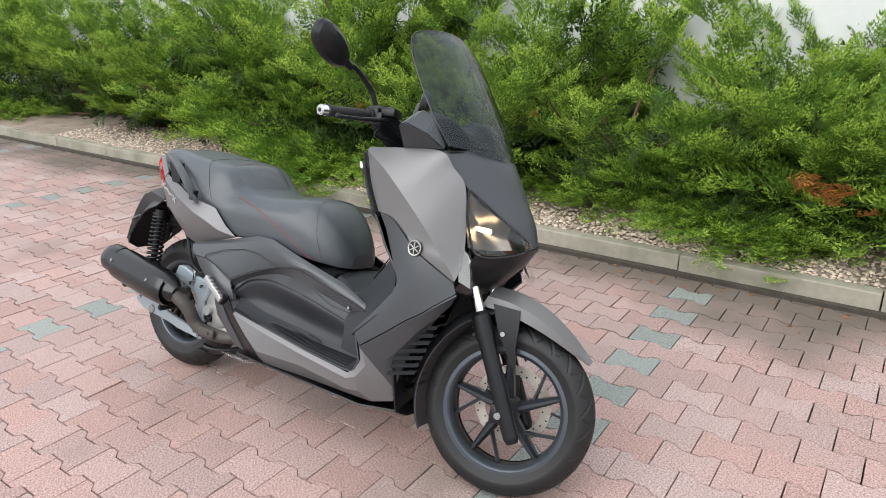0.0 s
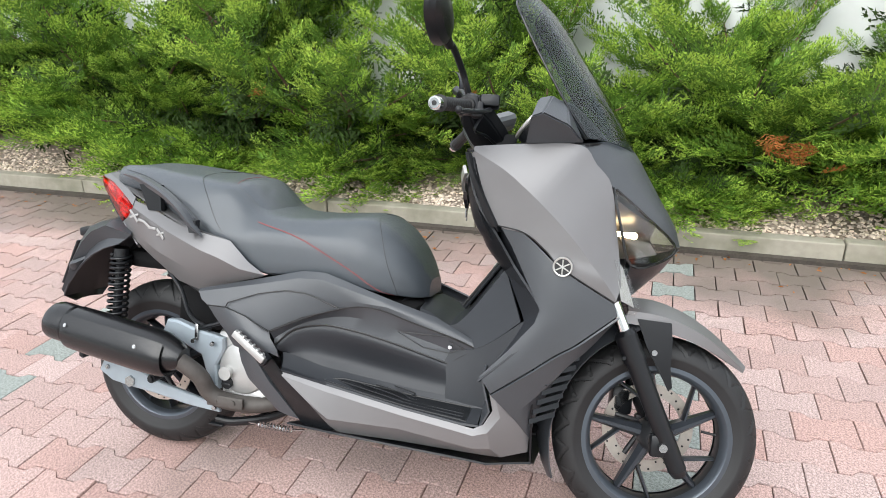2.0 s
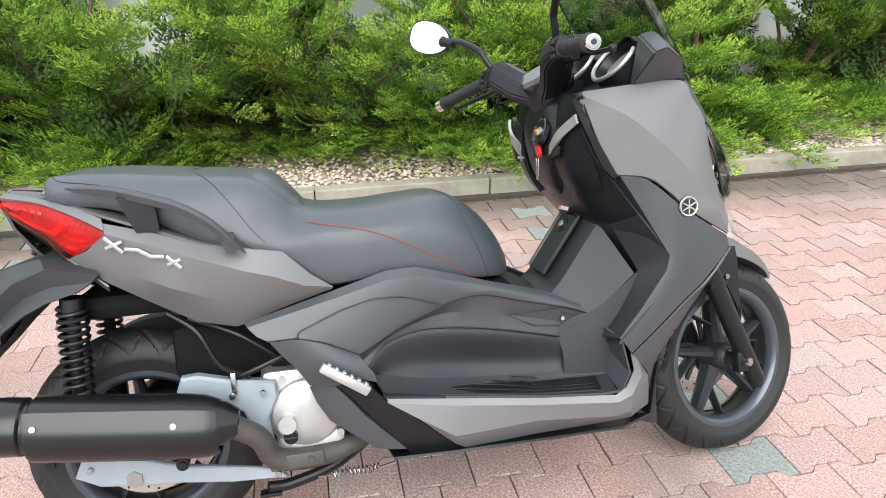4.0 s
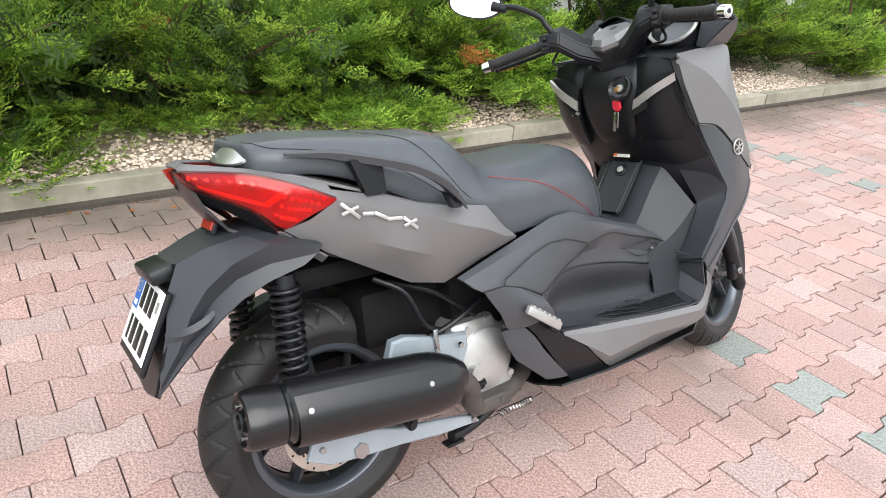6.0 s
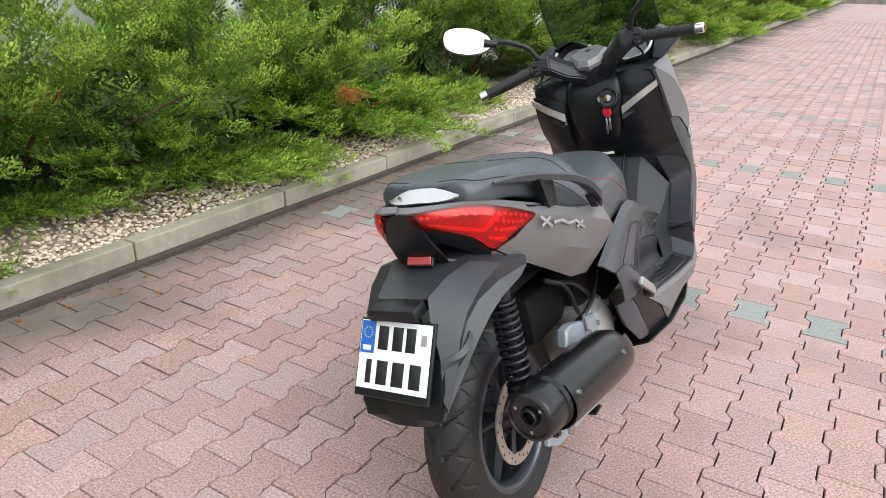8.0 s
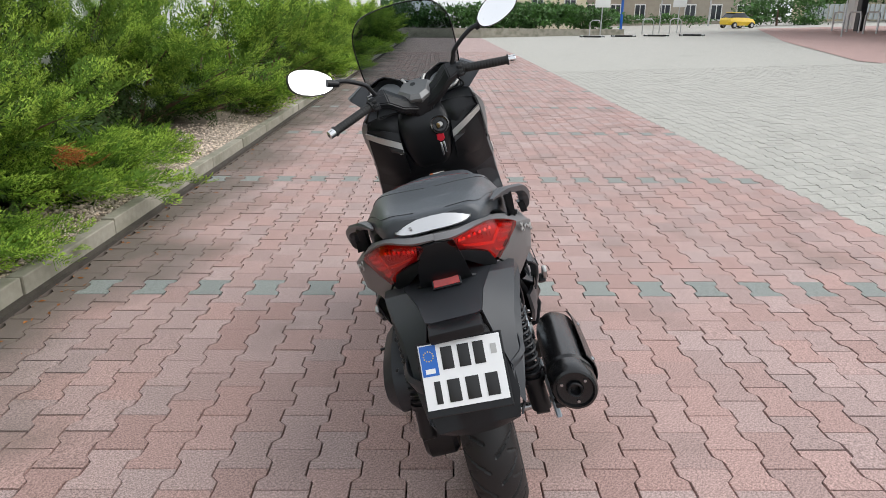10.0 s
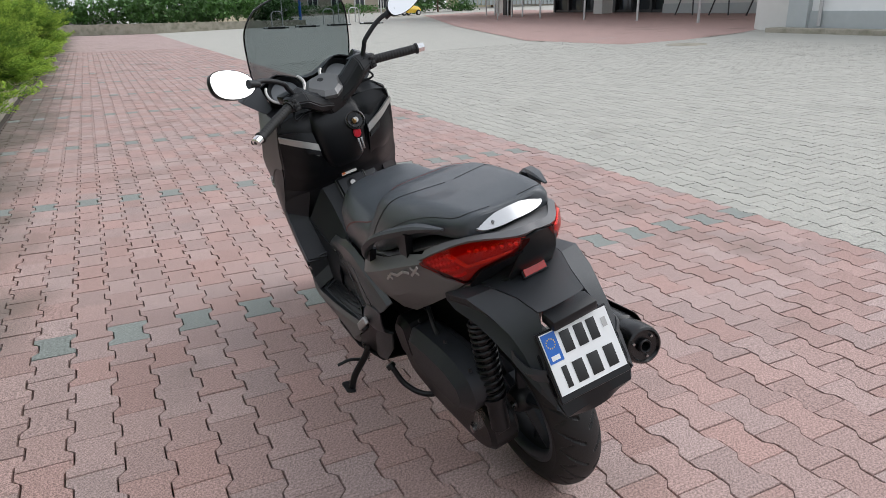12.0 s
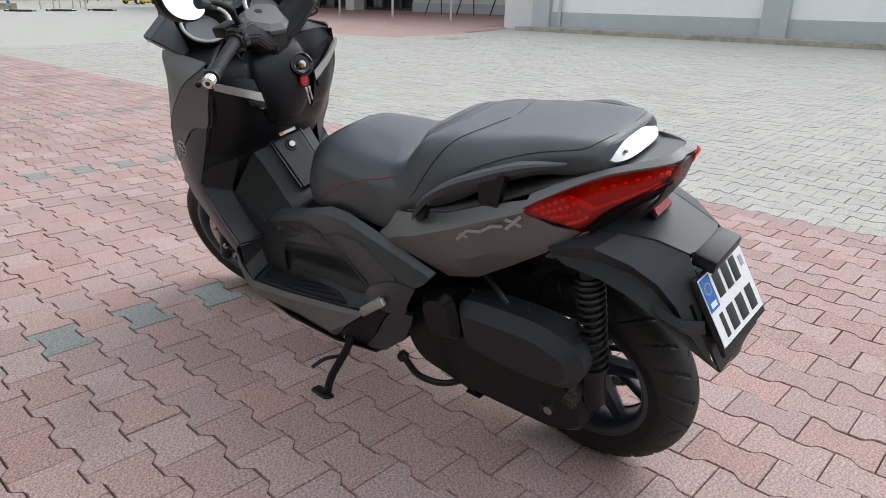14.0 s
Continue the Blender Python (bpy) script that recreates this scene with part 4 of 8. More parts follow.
both("frame_cover", [
    [(0.388, 0.2, 0.436), (0.41, 0.216, 0.444), (0.436, 0.223, 0.448)],
    [(0.4, 0.202, 0.4), (0.43, 0.22, 0.404), (0.468, 0.227, 0.412)],
    [(0.425, 0.203, 0.355), (0.468, 0.218, 0.355), (0.505, 0.222, 0.36)],
    [(0.522, 0.198, 0.272), (0.555, 0.206, 0.268), (0.592, 0.205, 0.262)]],
    DARK, 0.012, label="charcoal cover ahead of the engine")
shell("belly_pan", [[(x, -w, z), (x, -w * 0.5, z - 0.035), (x, 0, z - 0.045), (x, w * 0.5, z - 0.035), (x, w, z)]
                    for x, w, z in ((0.56, 0.21, 0.25), (0.7, 0.245, 0.262), (0.93, 0.236, 0.252), (1.06, 0.21, 0.236), (1.13, 0.195, 0.226), (1.24, 0.14, 0.222))], BLACK, 0.005)
shell("belly_front", [[(1.236, -y, z), (1.236 - 0.04, 0, z), (1.236, y, z)] for y, z in ((0.14, 0.215), (0.16, 0.28), (0.185, 0.36), (0.21, 0.44), (0.222, 0.5), (0.222, 0.57))], BLACK, 0.005)
for k in range(9):
    bm = bmesh.new()
    box(bm, (1.232, 0, 0.28 + k * 0.032), (0.02, 0.2, 0.006), Matrix())
    part("radiator_slat", bm, BLACK, SC)

# nose between the lamps
shell("front_cowl", [
    [(1.31, -0.181, 1.055), (1.352, -0.13, 1.063), (1.392, -0.06, 1.066), (1.405, 0, 1.068), (1.392, 0.06, 1.066), (1.352, 0.13, 1.063), (1.31, 0.181, 1.055)],
    [(1.348, -0.168, 1.008), (1.39, -0.115, 1.02), (1.43, -0.05, 1.025), (1.44, 0, 1.028), (1.43, 0.05, 1.025), (1.39, 0.115, 1.02), (1.348, 0.168, 1.008)],
    [(1.392, -0.152, 0.956), (1.43, -0.1, 0.965), (1.468, -0.045, 0.968), (1.476, 0, 0.97), (1.468, 0.045, 0.968), (1.43, 0.1, 0.965), (1.392, 0.152, 0.956)],
    [(1.452, -0.112, 0.905), (1.48, -0.078, 0.91), (1.504, -0.036, 0.912), (1.511, 0, 0.913), (1.504, 0.036, 0.912), (1.48, 0.078, 0.91), (1.452, 0.112, 0.905)],
    [(1.51, -0.07, 0.855), (1.528, -0.05, 0.855), (1.542, -0.025, 0.855), (1.547, 0, 0.856), (1.542, 0.025, 0.855), (1.528, 0.05, 0.855), (1.51, 0.07, 0.855)],
    [(1.556, -0.026, 0.802), (1.561, -0.018, 0.8), (1.567, -0.008, 0.798), (1.568, 0, 0.798), (1.567, 0.008, 0.798), (1.561, 0.018, 0.8), (1.556, 0.026, 0.802)]],
    DARK, 0.005, nu=16, label="dark grey pointed nose cowl")
shell("chin", [
    [(1.45, -0.16, 0.768), (1.52, -0.085, 0.768), (1.566, 0, 0.79), (1.52, 0.085, 0.768), (1.45, 0.16, 0.768)],
    [(1.44, -0.17, 0.735), (1.5, -0.08, 0.73), (1.53, 0, 0.735), (1.5, 0.08, 0.73), (1.44, 0.17, 0.735)],
    [(1.42, -0.15, 0.69), (1.45, -0.07, 0.67), (1.46, 0, 0.665), (1.45, 0.07, 0.67), (1.42, 0.15, 0.69)],
    [(1.36, -0.2, 0.6), (1.36, -0.08, 0.6), (1.36, 0, 0.6), (1.36, 0.08, 0.6), (1.36, 0.2, 0.6)]], BLACK, 0.005, nv=9, label="black chin under the headlights")
for s in (-1, 1):
    lamp_corner = [(1.392, 0.15, 0.955), (1.418, 0.172, 0.865), (1.446, 0.162, 0.772)]
    inner = [(1.4, 0.15, 0.951), (1.478, 0.098, 0.882), (1.556, 0.024, 0.8)]
    bottom = [(1.446, 0.162, 0.772), (1.505, 0.1, 0.764), (1.556, 0.024, 0.798)]
    head = shell("headlight", flip([
        lamp_corner, [(1.412, 0.146, 0.937), (1.452, 0.143, 0.86), (1.472, 0.138, 0.772)], [(1.44, 0.126, 0.915), (1.492, 0.11, 0.845), (1.508, 0.102, 0.77)],
        [(1.49, 0.088, 0.872), (1.53, 0.066, 0.82), (1.538, 0.06, 0.782)], [(1.553, 0.029, 0.806), (1.557, 0.025, 0.8), (1.557, 0.024, 0.798)]], s), CLEAR, 0.003, nu=14, nv=9, label="clear swept-back headlight lens")
    shell("reflector", flip([
        [(1.385, 0.138, 0.945), (1.39, 0.15, 0.865), (1.41, 0.148, 0.78)], [(1.4, 0.12, 0.925), (1.395, 0.11, 0.85), (1.43, 0.12, 0.775)],
        [(1.44, 0.1, 0.895), (1.41, 0.07, 0.83), (1.46, 0.08, 0.772)], [(1.5, 0.06, 0.855), (1.49, 0.05, 0.815), (1.51, 0.05, 0.78)]], s), REFLECTOR, 0.003, nu=12, nv=9, parent=head)
    bm = bmesh.new()
    rod(bm, (1.405, s * 0.1, 0.835), (1.45, s * 0.102, 0.832), 0.006, 0.008, 12)
    ball(bm, (1.45, s * 0.102, 0.832), 0.009)
    part("bulb", bm, LIT if s < 0 else REFLECTOR, head)
    bm = bmesh.new()
    pipe(bm, [(x, s * (y + 0.002), z) for x, y, z in lamp_corner + bottom[1:] + [inner[1], inner[0]]], 0.0035, 6, 24)
    part("lamp_rim", bm, GLOSS, head)
    sig = shell("turn_signal", flip([[(1.412, 0.2, 0.786), (1.44, 0.178, 0.765)], [(1.43, 0.213, 0.735), (1.462, 0.186, 0.715)], [(1.445, 0.222, 0.69), (1.482, 0.2, 0.672)], [(1.43, 0.217, 0.664), (1.468, 0.205, 0.655)]], s), CLEAR, 0.004, label="clear front turn signal")
    shell("signal_back", flip([[(1.408, 0.19, 0.785), (1.43, 0.17, 0.765)], [(1.424, 0.204, 0.735), (1.45, 0.178, 0.715)], [(1.436, 0.212, 0.69), (1.466, 0.19, 0.672)]], s), SIGNAL, 0.002, parent=sig)
    # maker's badge as a plain disc
    bm = bmesh.new()
    bd = Matrix.Translation((1.294, s * 0.2535, 0.768)) @ Matrix.Rotation(radians(-90 * s), 4, "X") @ Matrix.Rotation(radians(2), 4, "X")
    lathe(bm, [(0.0, 0.003), (0.0205, 0.003), (0.024, 0.001), (0.024, -0.003)], bd, 32)
    badge = part("badge", bm, INK, SC, "round badge with a bright ring")
    bm = bmesh.new()
    lathe(bm, [(0.0195, 0.0032), (0.0225, 0.0045), (0.024, 0.0025), (0.024, -0.002)], bd, 32)
    for k in range(3):
        a = math.pi * k / 3 + 0.5
        rod(bm, bd @ Vector((0.018 * math.cos(a), 0.018 * math.sin(a), 0.004)), bd @ Vector((-0.018 * math.cos(a), -0.018 * math.sin(a), 0.004)), 0.0018, n=6)
    part("badge_ring", bm, SATIN, badge)

# ---- windscreen ----
screen = shell("windscreen", [
    [(1.325, -0.172, 1.072), (1.372, -0.115, 1.062), (1.415, -0.05, 1.045), (1.428, 0, 1.035), (1.415, 0.05, 1.045), (1.372, 0.115, 1.062), (1.325, 0.172, 1.072)],
    [(1.268, -0.182, 1.15), (1.32, -0.13, 1.145), (1.362, -0.06, 1.138), (1.374, 0, 1.135), (1.362, 0.06, 1.138), (1.32, 0.13, 1.145), (1.268, 0.182, 1.15)],
    [(1.205, -0.18, 1.25), (1.255, -0.13, 1.252), (1.285, -0.06, 1.252), (1.294, 0, 1.252), (1.285, 0.06, 1.252), (1.255, 0.13, 1.252), (1.205, 0.18, 1.25)],
    [(1.15, -0.165, 1.345), (1.19, -0.12, 1.355), (1.212, -0.055, 1.36), (1.218, 0, 1.362), (1.212, 0.055, 1.36), (1.19, 0.12, 1.355), (1.15, 0.165, 1.345)],
    [(1.122, -0.118, 1.402), (1.14, -0.09, 1.412), (1.155, -0.045, 1.42), (1.16, 0, 1.422), (1.155, 0.045, 1.42), (1.14, 0.09, 1.412), (1.122, 0.118, 1.402)]],
    TINT, 0.004, nu=22, nv=25, label="smoked clear plastic windscreen")
screen.visible_shadow = False
bm = bmesh.new()
pipe(bm, [(1.325, -0.172, 1.072), (1.268, -0.182, 1.15), (1.205, -0.18, 1.25), (1.15, -0.165, 1.345), (1.122, -0.118, 1.402), (1.155, -0.045, 1.42), (1.16, 0, 1.422), (1.155, 0.045, 1.42), (1.122, 0.118, 1.402), (1.15, 0.165, 1.345), (1.205, 0.18, 1.25), (1.268, 0.182, 1.15), (1.325, 0.172, 1.072)], 0.0028, 8, 60)
part("screen_edge", bm, GLOSS, screen, "dark polished edge of the screen")

# ---- dashboard, meter hood, ears ----
shell("dash_top", [
    [(1.035, -0.2, 1.03), (1.05, -0.1, 1.035), (1.06, 0, 1.02), (1.05, 0.1, 1.035), (1.035, 0.2, 1.03)],
    [(1.13, -0.198, 1.045), (1.14, -0.1, 1.05), (1.14, 0, 1.04), (1.14, 0.1, 1.05), (1.13, 0.198, 1.045)],
    [(1.22, -0.192, 1.052), (1.24, -0.1, 1.07), (1.25, 0, 1.075), (1.24, 0.1, 1.07), (1.22, 0.192, 1.052)],
    [(1.33, -0.17, 1.06), (1.37, -0.1, 1.06), (1.41, 0, 1.045), (1.37, 0.1, 1.06), (1.33, 0.17, 1.06)]], BLACK, 0.005, nu=12, nv=13)
for s in (-1, 1):
    bm = bmesh.new()
    outer = [(1.175, s * 0.2, 1.05), (1.318, s * 0.186, 1.06), (1.285, s * 0.235, 1.1), (1.225, s * 0.272, 1.128), (1.198, s * 0.265, 1.118)]
    inner = [(1.19, s * 0.165, 1.055), (1.31, s * 0.165, 1.07), (1.27, s * 0.18, 1.15), (1.235, s * 0.185, 1.172), (1.2, s * 0.18, 1.165)]
    ngrid(bm, [outer, inner], close_v=True, caps=True)
    bmesh.ops.bevel(bm, geom=list(bm.edges), offset=0.004, segments=2, affect="EDGES")
    bmesh.ops.recalc_face_normals(bm, faces=bm.faces)
    part("side_cowl", bm, DARK, SC, "charcoal faceted cowl beside the screen")
shell("meter_hood", [
    [(1.2, -0.17, 1.15), (1.21, -0.1, 1.168), (1.2, -0.03, 1.128), (1.2, 0, 1.12), (1.2, 0.03, 1.128), (1.21, 0.1, 1.168), (1.2, 0.17, 1.15)],
    [(1.265, -0.175, 1.13), (1.28, -0.1, 1.15), (1.285, -0.03, 1.12), (1.285, 0, 1.115), (1.285, 0.03, 1.12), (1.28, 0.1, 1.15), (1.265, 0.175, 1.13)],
    [(1.32, -0.17, 1.07), (1.35, -0.1, 1.075), (1.36, -0.03, 1.07), (1.36, 0, 1.068), (1.36, 0.03, 1.07), (1.35, 0.1, 1.075), (1.32, 0.17, 1.07)]], BLACK, 0.004, nu=10, nv=19)
for s in (-1, 1):
    bm = bmesh.new()
    gm = Matrix.Translation((1.2, s * 0.098, 1.095)) @ Matrix.Rotation(radians(-48), 4, "Y")
    lathe(bm, [(0.0, 0.0), (0.052, 0.0), (0.056, 0.012), (0.06, 0.022), (0.066, 0.018), (0.066, -0.02)], gm, 40)
    g = part("gauge", bm, BLACK, SC, "round instrument under the hood")
    bm = bmesh.new()
    lathe(bm, [(0.0, 0.002), (0.05, 0.002), (0.05, 0.0)], gm, 40)
    part("gauge_face", bm, GAUGE, g)
    bm = bmesh.new()
    pipe(bm, [gm @ Vector((0.062 * math.cos(a), 0.07 * math.sin(a), 0.026)) for a in (radians(d) for d in range(60, 301, 12))], 0.0055, 8)
    part("gauge_surround", bm, SATIN, g, "satin silver instrument surround")

# ---- inner leg shield, glove boxes, ignition ----
shell("inner_shield", [
    [(1.05, -0.205, 1.03), (1.045, -0.13, 1.035), (1.055, -0.07, 1.025), (1.06, 0, 1.02), (1.055, 0.07, 1.025), (1.045, 0.13, 1.035), (1.05, 0.205, 1.03)],
    [(1.05, -0.215, 0.97), (1.03, -0.13, 0.975), (1.04, -0.085, 0.97), (1.04, 0, 0.975), (1.04, 0.085, 0.97), (1.03, 0.13, 0.975), (1.05, 0.215, 0.97)],
    [(1.075, -0.222, 0.9), (1.045, -0.14, 0.89), (1.05, -0.09, 0.88), (1.04, 0, 0.88), (1.05, 0.09, 0.88), (1.045, 0.14, 0.89), (1.075, 0.222, 0.9)],
    [(1.122, -0.23, 0.835), (1.08, -0.15, 0.8), (1.075, -0.09, 0.79), (1.07, 0, 0.78), (1.075, 0.09, 0.79), (1.08, 0.15, 0.8), (1.122, 0.23, 0.835)],
    [(1.175, -0.24, 0.76), (1.14, -0.16, 0.73), (1.115, -0.09, 0.735), (1.11, 0, 0.735), (1.115, 0.09, 0.735), (1.14, 0.16, 0.73), (1.175, 0.24, 0.76)]], BLACK, 0.006, nu=16, nv=25, label="black inner leg shield")
shell("knee_panel", [
    [(1.175, -0.24, 0.76), (1.14, -0.16, 0.73), (1.115, -0.09, 0.735), (1.11, 0, 0.735), (1.115, 0.09, 0.735), (1.14, 0.16, 0.73), (1.175, 0.24, 0.76)],
    [(1.255, -0.238, 0.65), (1.235, -0.17, 0.635), (1.2, -0.11, 0.63), (1.19, 0, 0.63), (1.2, 0.11, 0.63), (1.235, 0.17, 0.635), (1.255, 0.238, 0.65)],
    [(1.275, -0.225, 0.57), (1.27, -0.17, 0.55), (1.235, -0.11, 0.55), (1.225, 0, 0.55), (1.235, 0.11, 0.55), (1.27, 0.17, 0.55), (1.275, 0.225, 0.57)]], TUNNEL, 0.006, nu=9, nv=25, label="charcoal panel under the inner shield")
bm = bmesh.new()
rows = []
for z, x, w in ((1.035, 1.052, 0.075), (1.0, 1.026, 0.084), (0.95, 1.014, 0.09), (0.88, 1.02, 0.085), (0.82, 1.04, 0.07), (0.79, 1.062, 0.05)):
    rows.append([(x + 0.07, -w - 0.012, z), (x + 0.02, -w, z), (x + 0.004, -w * 0.7, z), (x, 0, z), (x + 0.004, w * 0.7, z), (x + 0.02, w, z), (x + 0.07, w + 0.012, z)])
sheet(bm, rows, 0.006, 18, 19)
part("ignition_panel", bm, BLACK, SC, "rounded black panel round the ignition")
for s in (-1, 1):
    lid = shell("glove_box_lid", flip([[(1.03, 0.1, 0.955), (1.028, 0.16, 0.985), (1.04, 0.212, 1.0)], [(1.022, 0.098, 0.9), (1.028, 0.16, 0.92), (1.055, 0.217, 0.935)], [(1.04, 0.1, 0.84), (1.05, 0.16, 0.84), (1.082, 0.218, 0.86)], [(1.07, 0.1, 0.79), (1.085, 0.155, 0.79), (1.105, 0.205, 0.81)]], s), BLACK, 0.012, nu=10, nv=9, label="black glove box lid")
    shell("lid_strip", flip([[(1.012, 0.098, 0.918), (1.008, 0.16, 0.957), (1.026, 0.219, 0.993)], [(1.01, 0.098, 0.89), (1.01, 0.16, 0.932), (1.032, 0.22, 0.973)]], s), SATIN, 0.008, nv=9, parent=lid, label="satin silver trim strip")
    shell("lid_handle", flip([[(1.008, 0.1, 0.893), (1.012, 0.15, 0.92)], [(1.006, 0.1, 0.872), (1.012, 0.145, 0.898)]], s), GLOSS, 0.01, parent=lid)
bm = bmesh.new()
rod(bm, (1.02, 0.108, 0.882), (1.0, 0.108, 0.884), 0.009, n=16)
part("lid_lock", bm, SATIN, SC)
ig = Matrix.Translation((1.009, -0.055, 0.95)) @ Matrix.Rotation(radians(-70), 4, "Y")
bm = bmesh.new()
lathe(bm, [(0.0, 0.004), (0.014, 0.004), (0.016, 0.0), (0.026, 0.002), (0.032, 0.008), (0.036, 0.006), (0.037, -0.006)], ig, 32)
part("ignition_switch", bm, GLOSS, SC, "black ignition switch surround")
bm = bmesh.new()
lathe(bm, [(0.0, 0.007), (0.01, 0.007), (0.011, 0.002)], ig, 24)
part("lock_barrel", bm, SATIN, SC)

# ---- handlebar ----
TAPER[0] = False
bm = bmesh.new()
rows = []
for y, x, z, wx, hz in ((-0.175, 0.985, 1.118, 0.026, 0.028), (-0.125, 0.998, 1.108, 0.045, 0.043), (-0.075, 1.03, 1.066, 0.052, 0.042), (0, 1.062, 1.03, 0.054, 0.03), (0.075, 1.03, 1.066, 0.052, 0.042), (0.125, 0.998, 1.108, 0.045, 0.043), (0.175, 0.985, 1.118, 0.026, 0.028)):
    rows.append([(x + wx * c, y, z + hz * d) for c, d in ((-1, -0.3), (-0.75, 0.55), (-0.2, 1), (0.5, 0.85), (1, 0.2), (0.9, -0.6), (0, -1), (-0.75, -0.85))])
ngrid(bm, rows, close_v=True, caps=True)
bmesh.ops.recalc_face_normals(bm, faces=bm.faces)
bmesh.ops.bevel(bm, geom=[e for e in bm.edges], offset=0.004, segments=2, affect="EDGES")
bmesh.ops.transform(bm, matrix=BAR, verts=bm.verts)
part("handlebar_cover", bm, BLACK, SC, "faceted black handlebar cover")
bm = bmesh.new()
cap = [(0.052, 0.03), (0.052, -0.03), (0.01, -0.062), (-0.045, -0.034), (-0.062, 0.0), (-0.045, 0.034), (0.01, 0.062)]
cap = [(x * 1.22, y * 1.22) for x, y in cap]
slab(bm, cap, 0.042, BAR @ Matrix.Translation((1.048, 0, 1.09)) @ Matrix.Rotation(radians(-25), 4, "Y"), bevel=0.015)
ob = part("handlebar_cap", bm, CAPGREY, SC, "silver grey centre cap")
bm = bmesh.new()
lathe(bm, [(0.0, 0.0125), (0.011, 0.0125), (0.0125, 0.011), (0.0125, 0.009)], BAR @ Matrix.Translation((1.064, 0, 1.1075)) @ Matrix.Rotation(radians(-25), 4, "Y"), 24)
part("cap_badge", bm, INK, ob)
bm = bmesh.new()
ngrid(bm, [[BAR @ Vector((1.06 + cx * wx, cy * wy, z)) for cx, cy in ((-1, -0.5), (-1, 0.5), (-0.3, 1), (0.9, 0.9), (0.9, -0.9), (-0.3, -1))] for z, wx, wy in ((1.06, 0.06, 0.08), (1.02, 0.055, 0.072), (0.985, 0.035, 0.045), (0.96, 0.02, 0.03))], close_v=True, caps=True)
bmesh.ops.recalc_face_normals(bm, faces=bm.faces)
bmesh.ops.bevel(bm, geom=list(bm.edges), offset=0.004, segments=2, affect="EDGES")
part("column_cover", bm, BLACK, SC, "faceted black cover below the centre cap")
for s in (-1, 1):
    a, b = Vector((0.985, s * 0.17, 1.112)), Vector((0.914, s * 0.383, 1.074))
    d = (b - a).normalized()

    def along(f):
        return a + (b - a) * f
    bm = bmesh.new()
    ln = (b - a).length
    prof = [(0.0, 0.08), (0.022, 0.08), (0.022, 0.13), (0.0158, 0.132)]
    for k in range(13):
        prof += [(0.0158, 0.16 + 0.05 * k), (0.0165, 0.163 + 0.05 * k), (0.0165, 0.185 + 0.05 * k), (0.0158, 0.188 + 0.05 * k)]
    prof += [(0.0158, 0.845), (0.02, 0.85), (0.02, 0.88), (0.0, 0.88)]
    gm = d.to_track_quat("Z", "Y").to_matrix().to_4x4()
    gm.translation = a
    lathe(bm, [(r, f * ln) for r, f in prof], gm, 24)
    bmesh.ops.transform(bm, matrix=BAR, verts=bm.verts)
    part("grip", bm, GRIP, SC, "ribbed black rubber grip")
    bm = bmesh.new()
    rod(bm, along(0.875), along(0.99), 0.016, n=24)
    rod(bm, along(0.985), along(1.0), 0.016, 0.012, n=24)
    bmesh.ops.transform(bm, matrix=BAR, verts=bm.verts)
    end = part("bar_end", bm, CHROME, SC, "bright metal bar end")
    bm = bmesh.new()
    rod(bm, along(1.0), along(1.004), 0.006, n=12)
    bmesh.ops.transform(bm, matrix=BAR, verts=bm.verts)
    part("end_screw", bm, INK, end)
    bm = bmesh.new()
    box(bm, along(0.0), (0.044, 0.05, 0.05), bevel=0.008)
    box(bm, along(0.0) + Vector((0.02, 0, -0.01)), (0.03, 0.045, 0.04), bevel=0.006)
    box(bm, along(0.02) + Vector((-0.02, 0, -0.012)), (0.012, 0.03, 0.03), bevel=0.004)
    bmesh.ops.transform(bm, matrix=BAR, verts=bm.verts)
    sw = part("switch_housing", bm, BLACK, SC)
    for dz in (0.012, -0.004, -0.018):
        bm = bmesh.new()
        box(bm, along(0.03) + Vector((-0.027, 0, dz)), (0.008, 0.016, 0.009), bevel=0.002)
        bmesh.ops.transform(bm, matrix=BAR, verts=bm.verts)
        part("switch", bm, GRIP, sw)
    bm = bmesh.new()
    box(bm, along(-0.06) + Vector((0.045, 0, 0.012)), (0.05, 0.06, 0.03), bevel=0.006)
    bmesh.ops.transform(bm, matrix=BAR, verts=bm.verts)
    part("brake_reservoir", bm, BLACK, SC)
    bm = bmesh.new()
    pipe(bm, [along(0.0) + Vector((0.05, 0, -0.008)), along(0.25) + Vector((0.058, 0, -0.012)), along(0.6) + Vector((0.05, 0, -0.014)), along(0.93) + Vector((0.05, 0, -0.012))], 0.0075, 10, 16, 0.0055)
    ball(bm, along(0.93) + Vector((0.05, 0, -0.012)), 0.009)
    bmesh.ops.transform(bm, matrix=BAR, verts=bm.verts)
    part("brake_lever", bm, BLACK, SC)
    bm = bmesh.new()
    pipe(bm, [along(-0.05) + Vector((0.03, 0, -0.02)), along(0.05) + Vector((0.02, 0, -0.06)), along(-0.2) + Vector((0.03, 0, -0.075)), (1.06, s * 0.06, 1.03)], 0.004, 8, 18)
    bmesh.ops.transform(bm, matrix=BAR, verts=bm.verts)
    part("brake_hose", bm, BLACK, SC)
    # mirror on its stalk
    foot, top, mc = Vector((0.985, s * 0.15, 1.125)), Vector((0.962, s * 0.185, 1.19)), Vector((0.9, s * 0.367, 1.272))
    bm = bmesh.new()
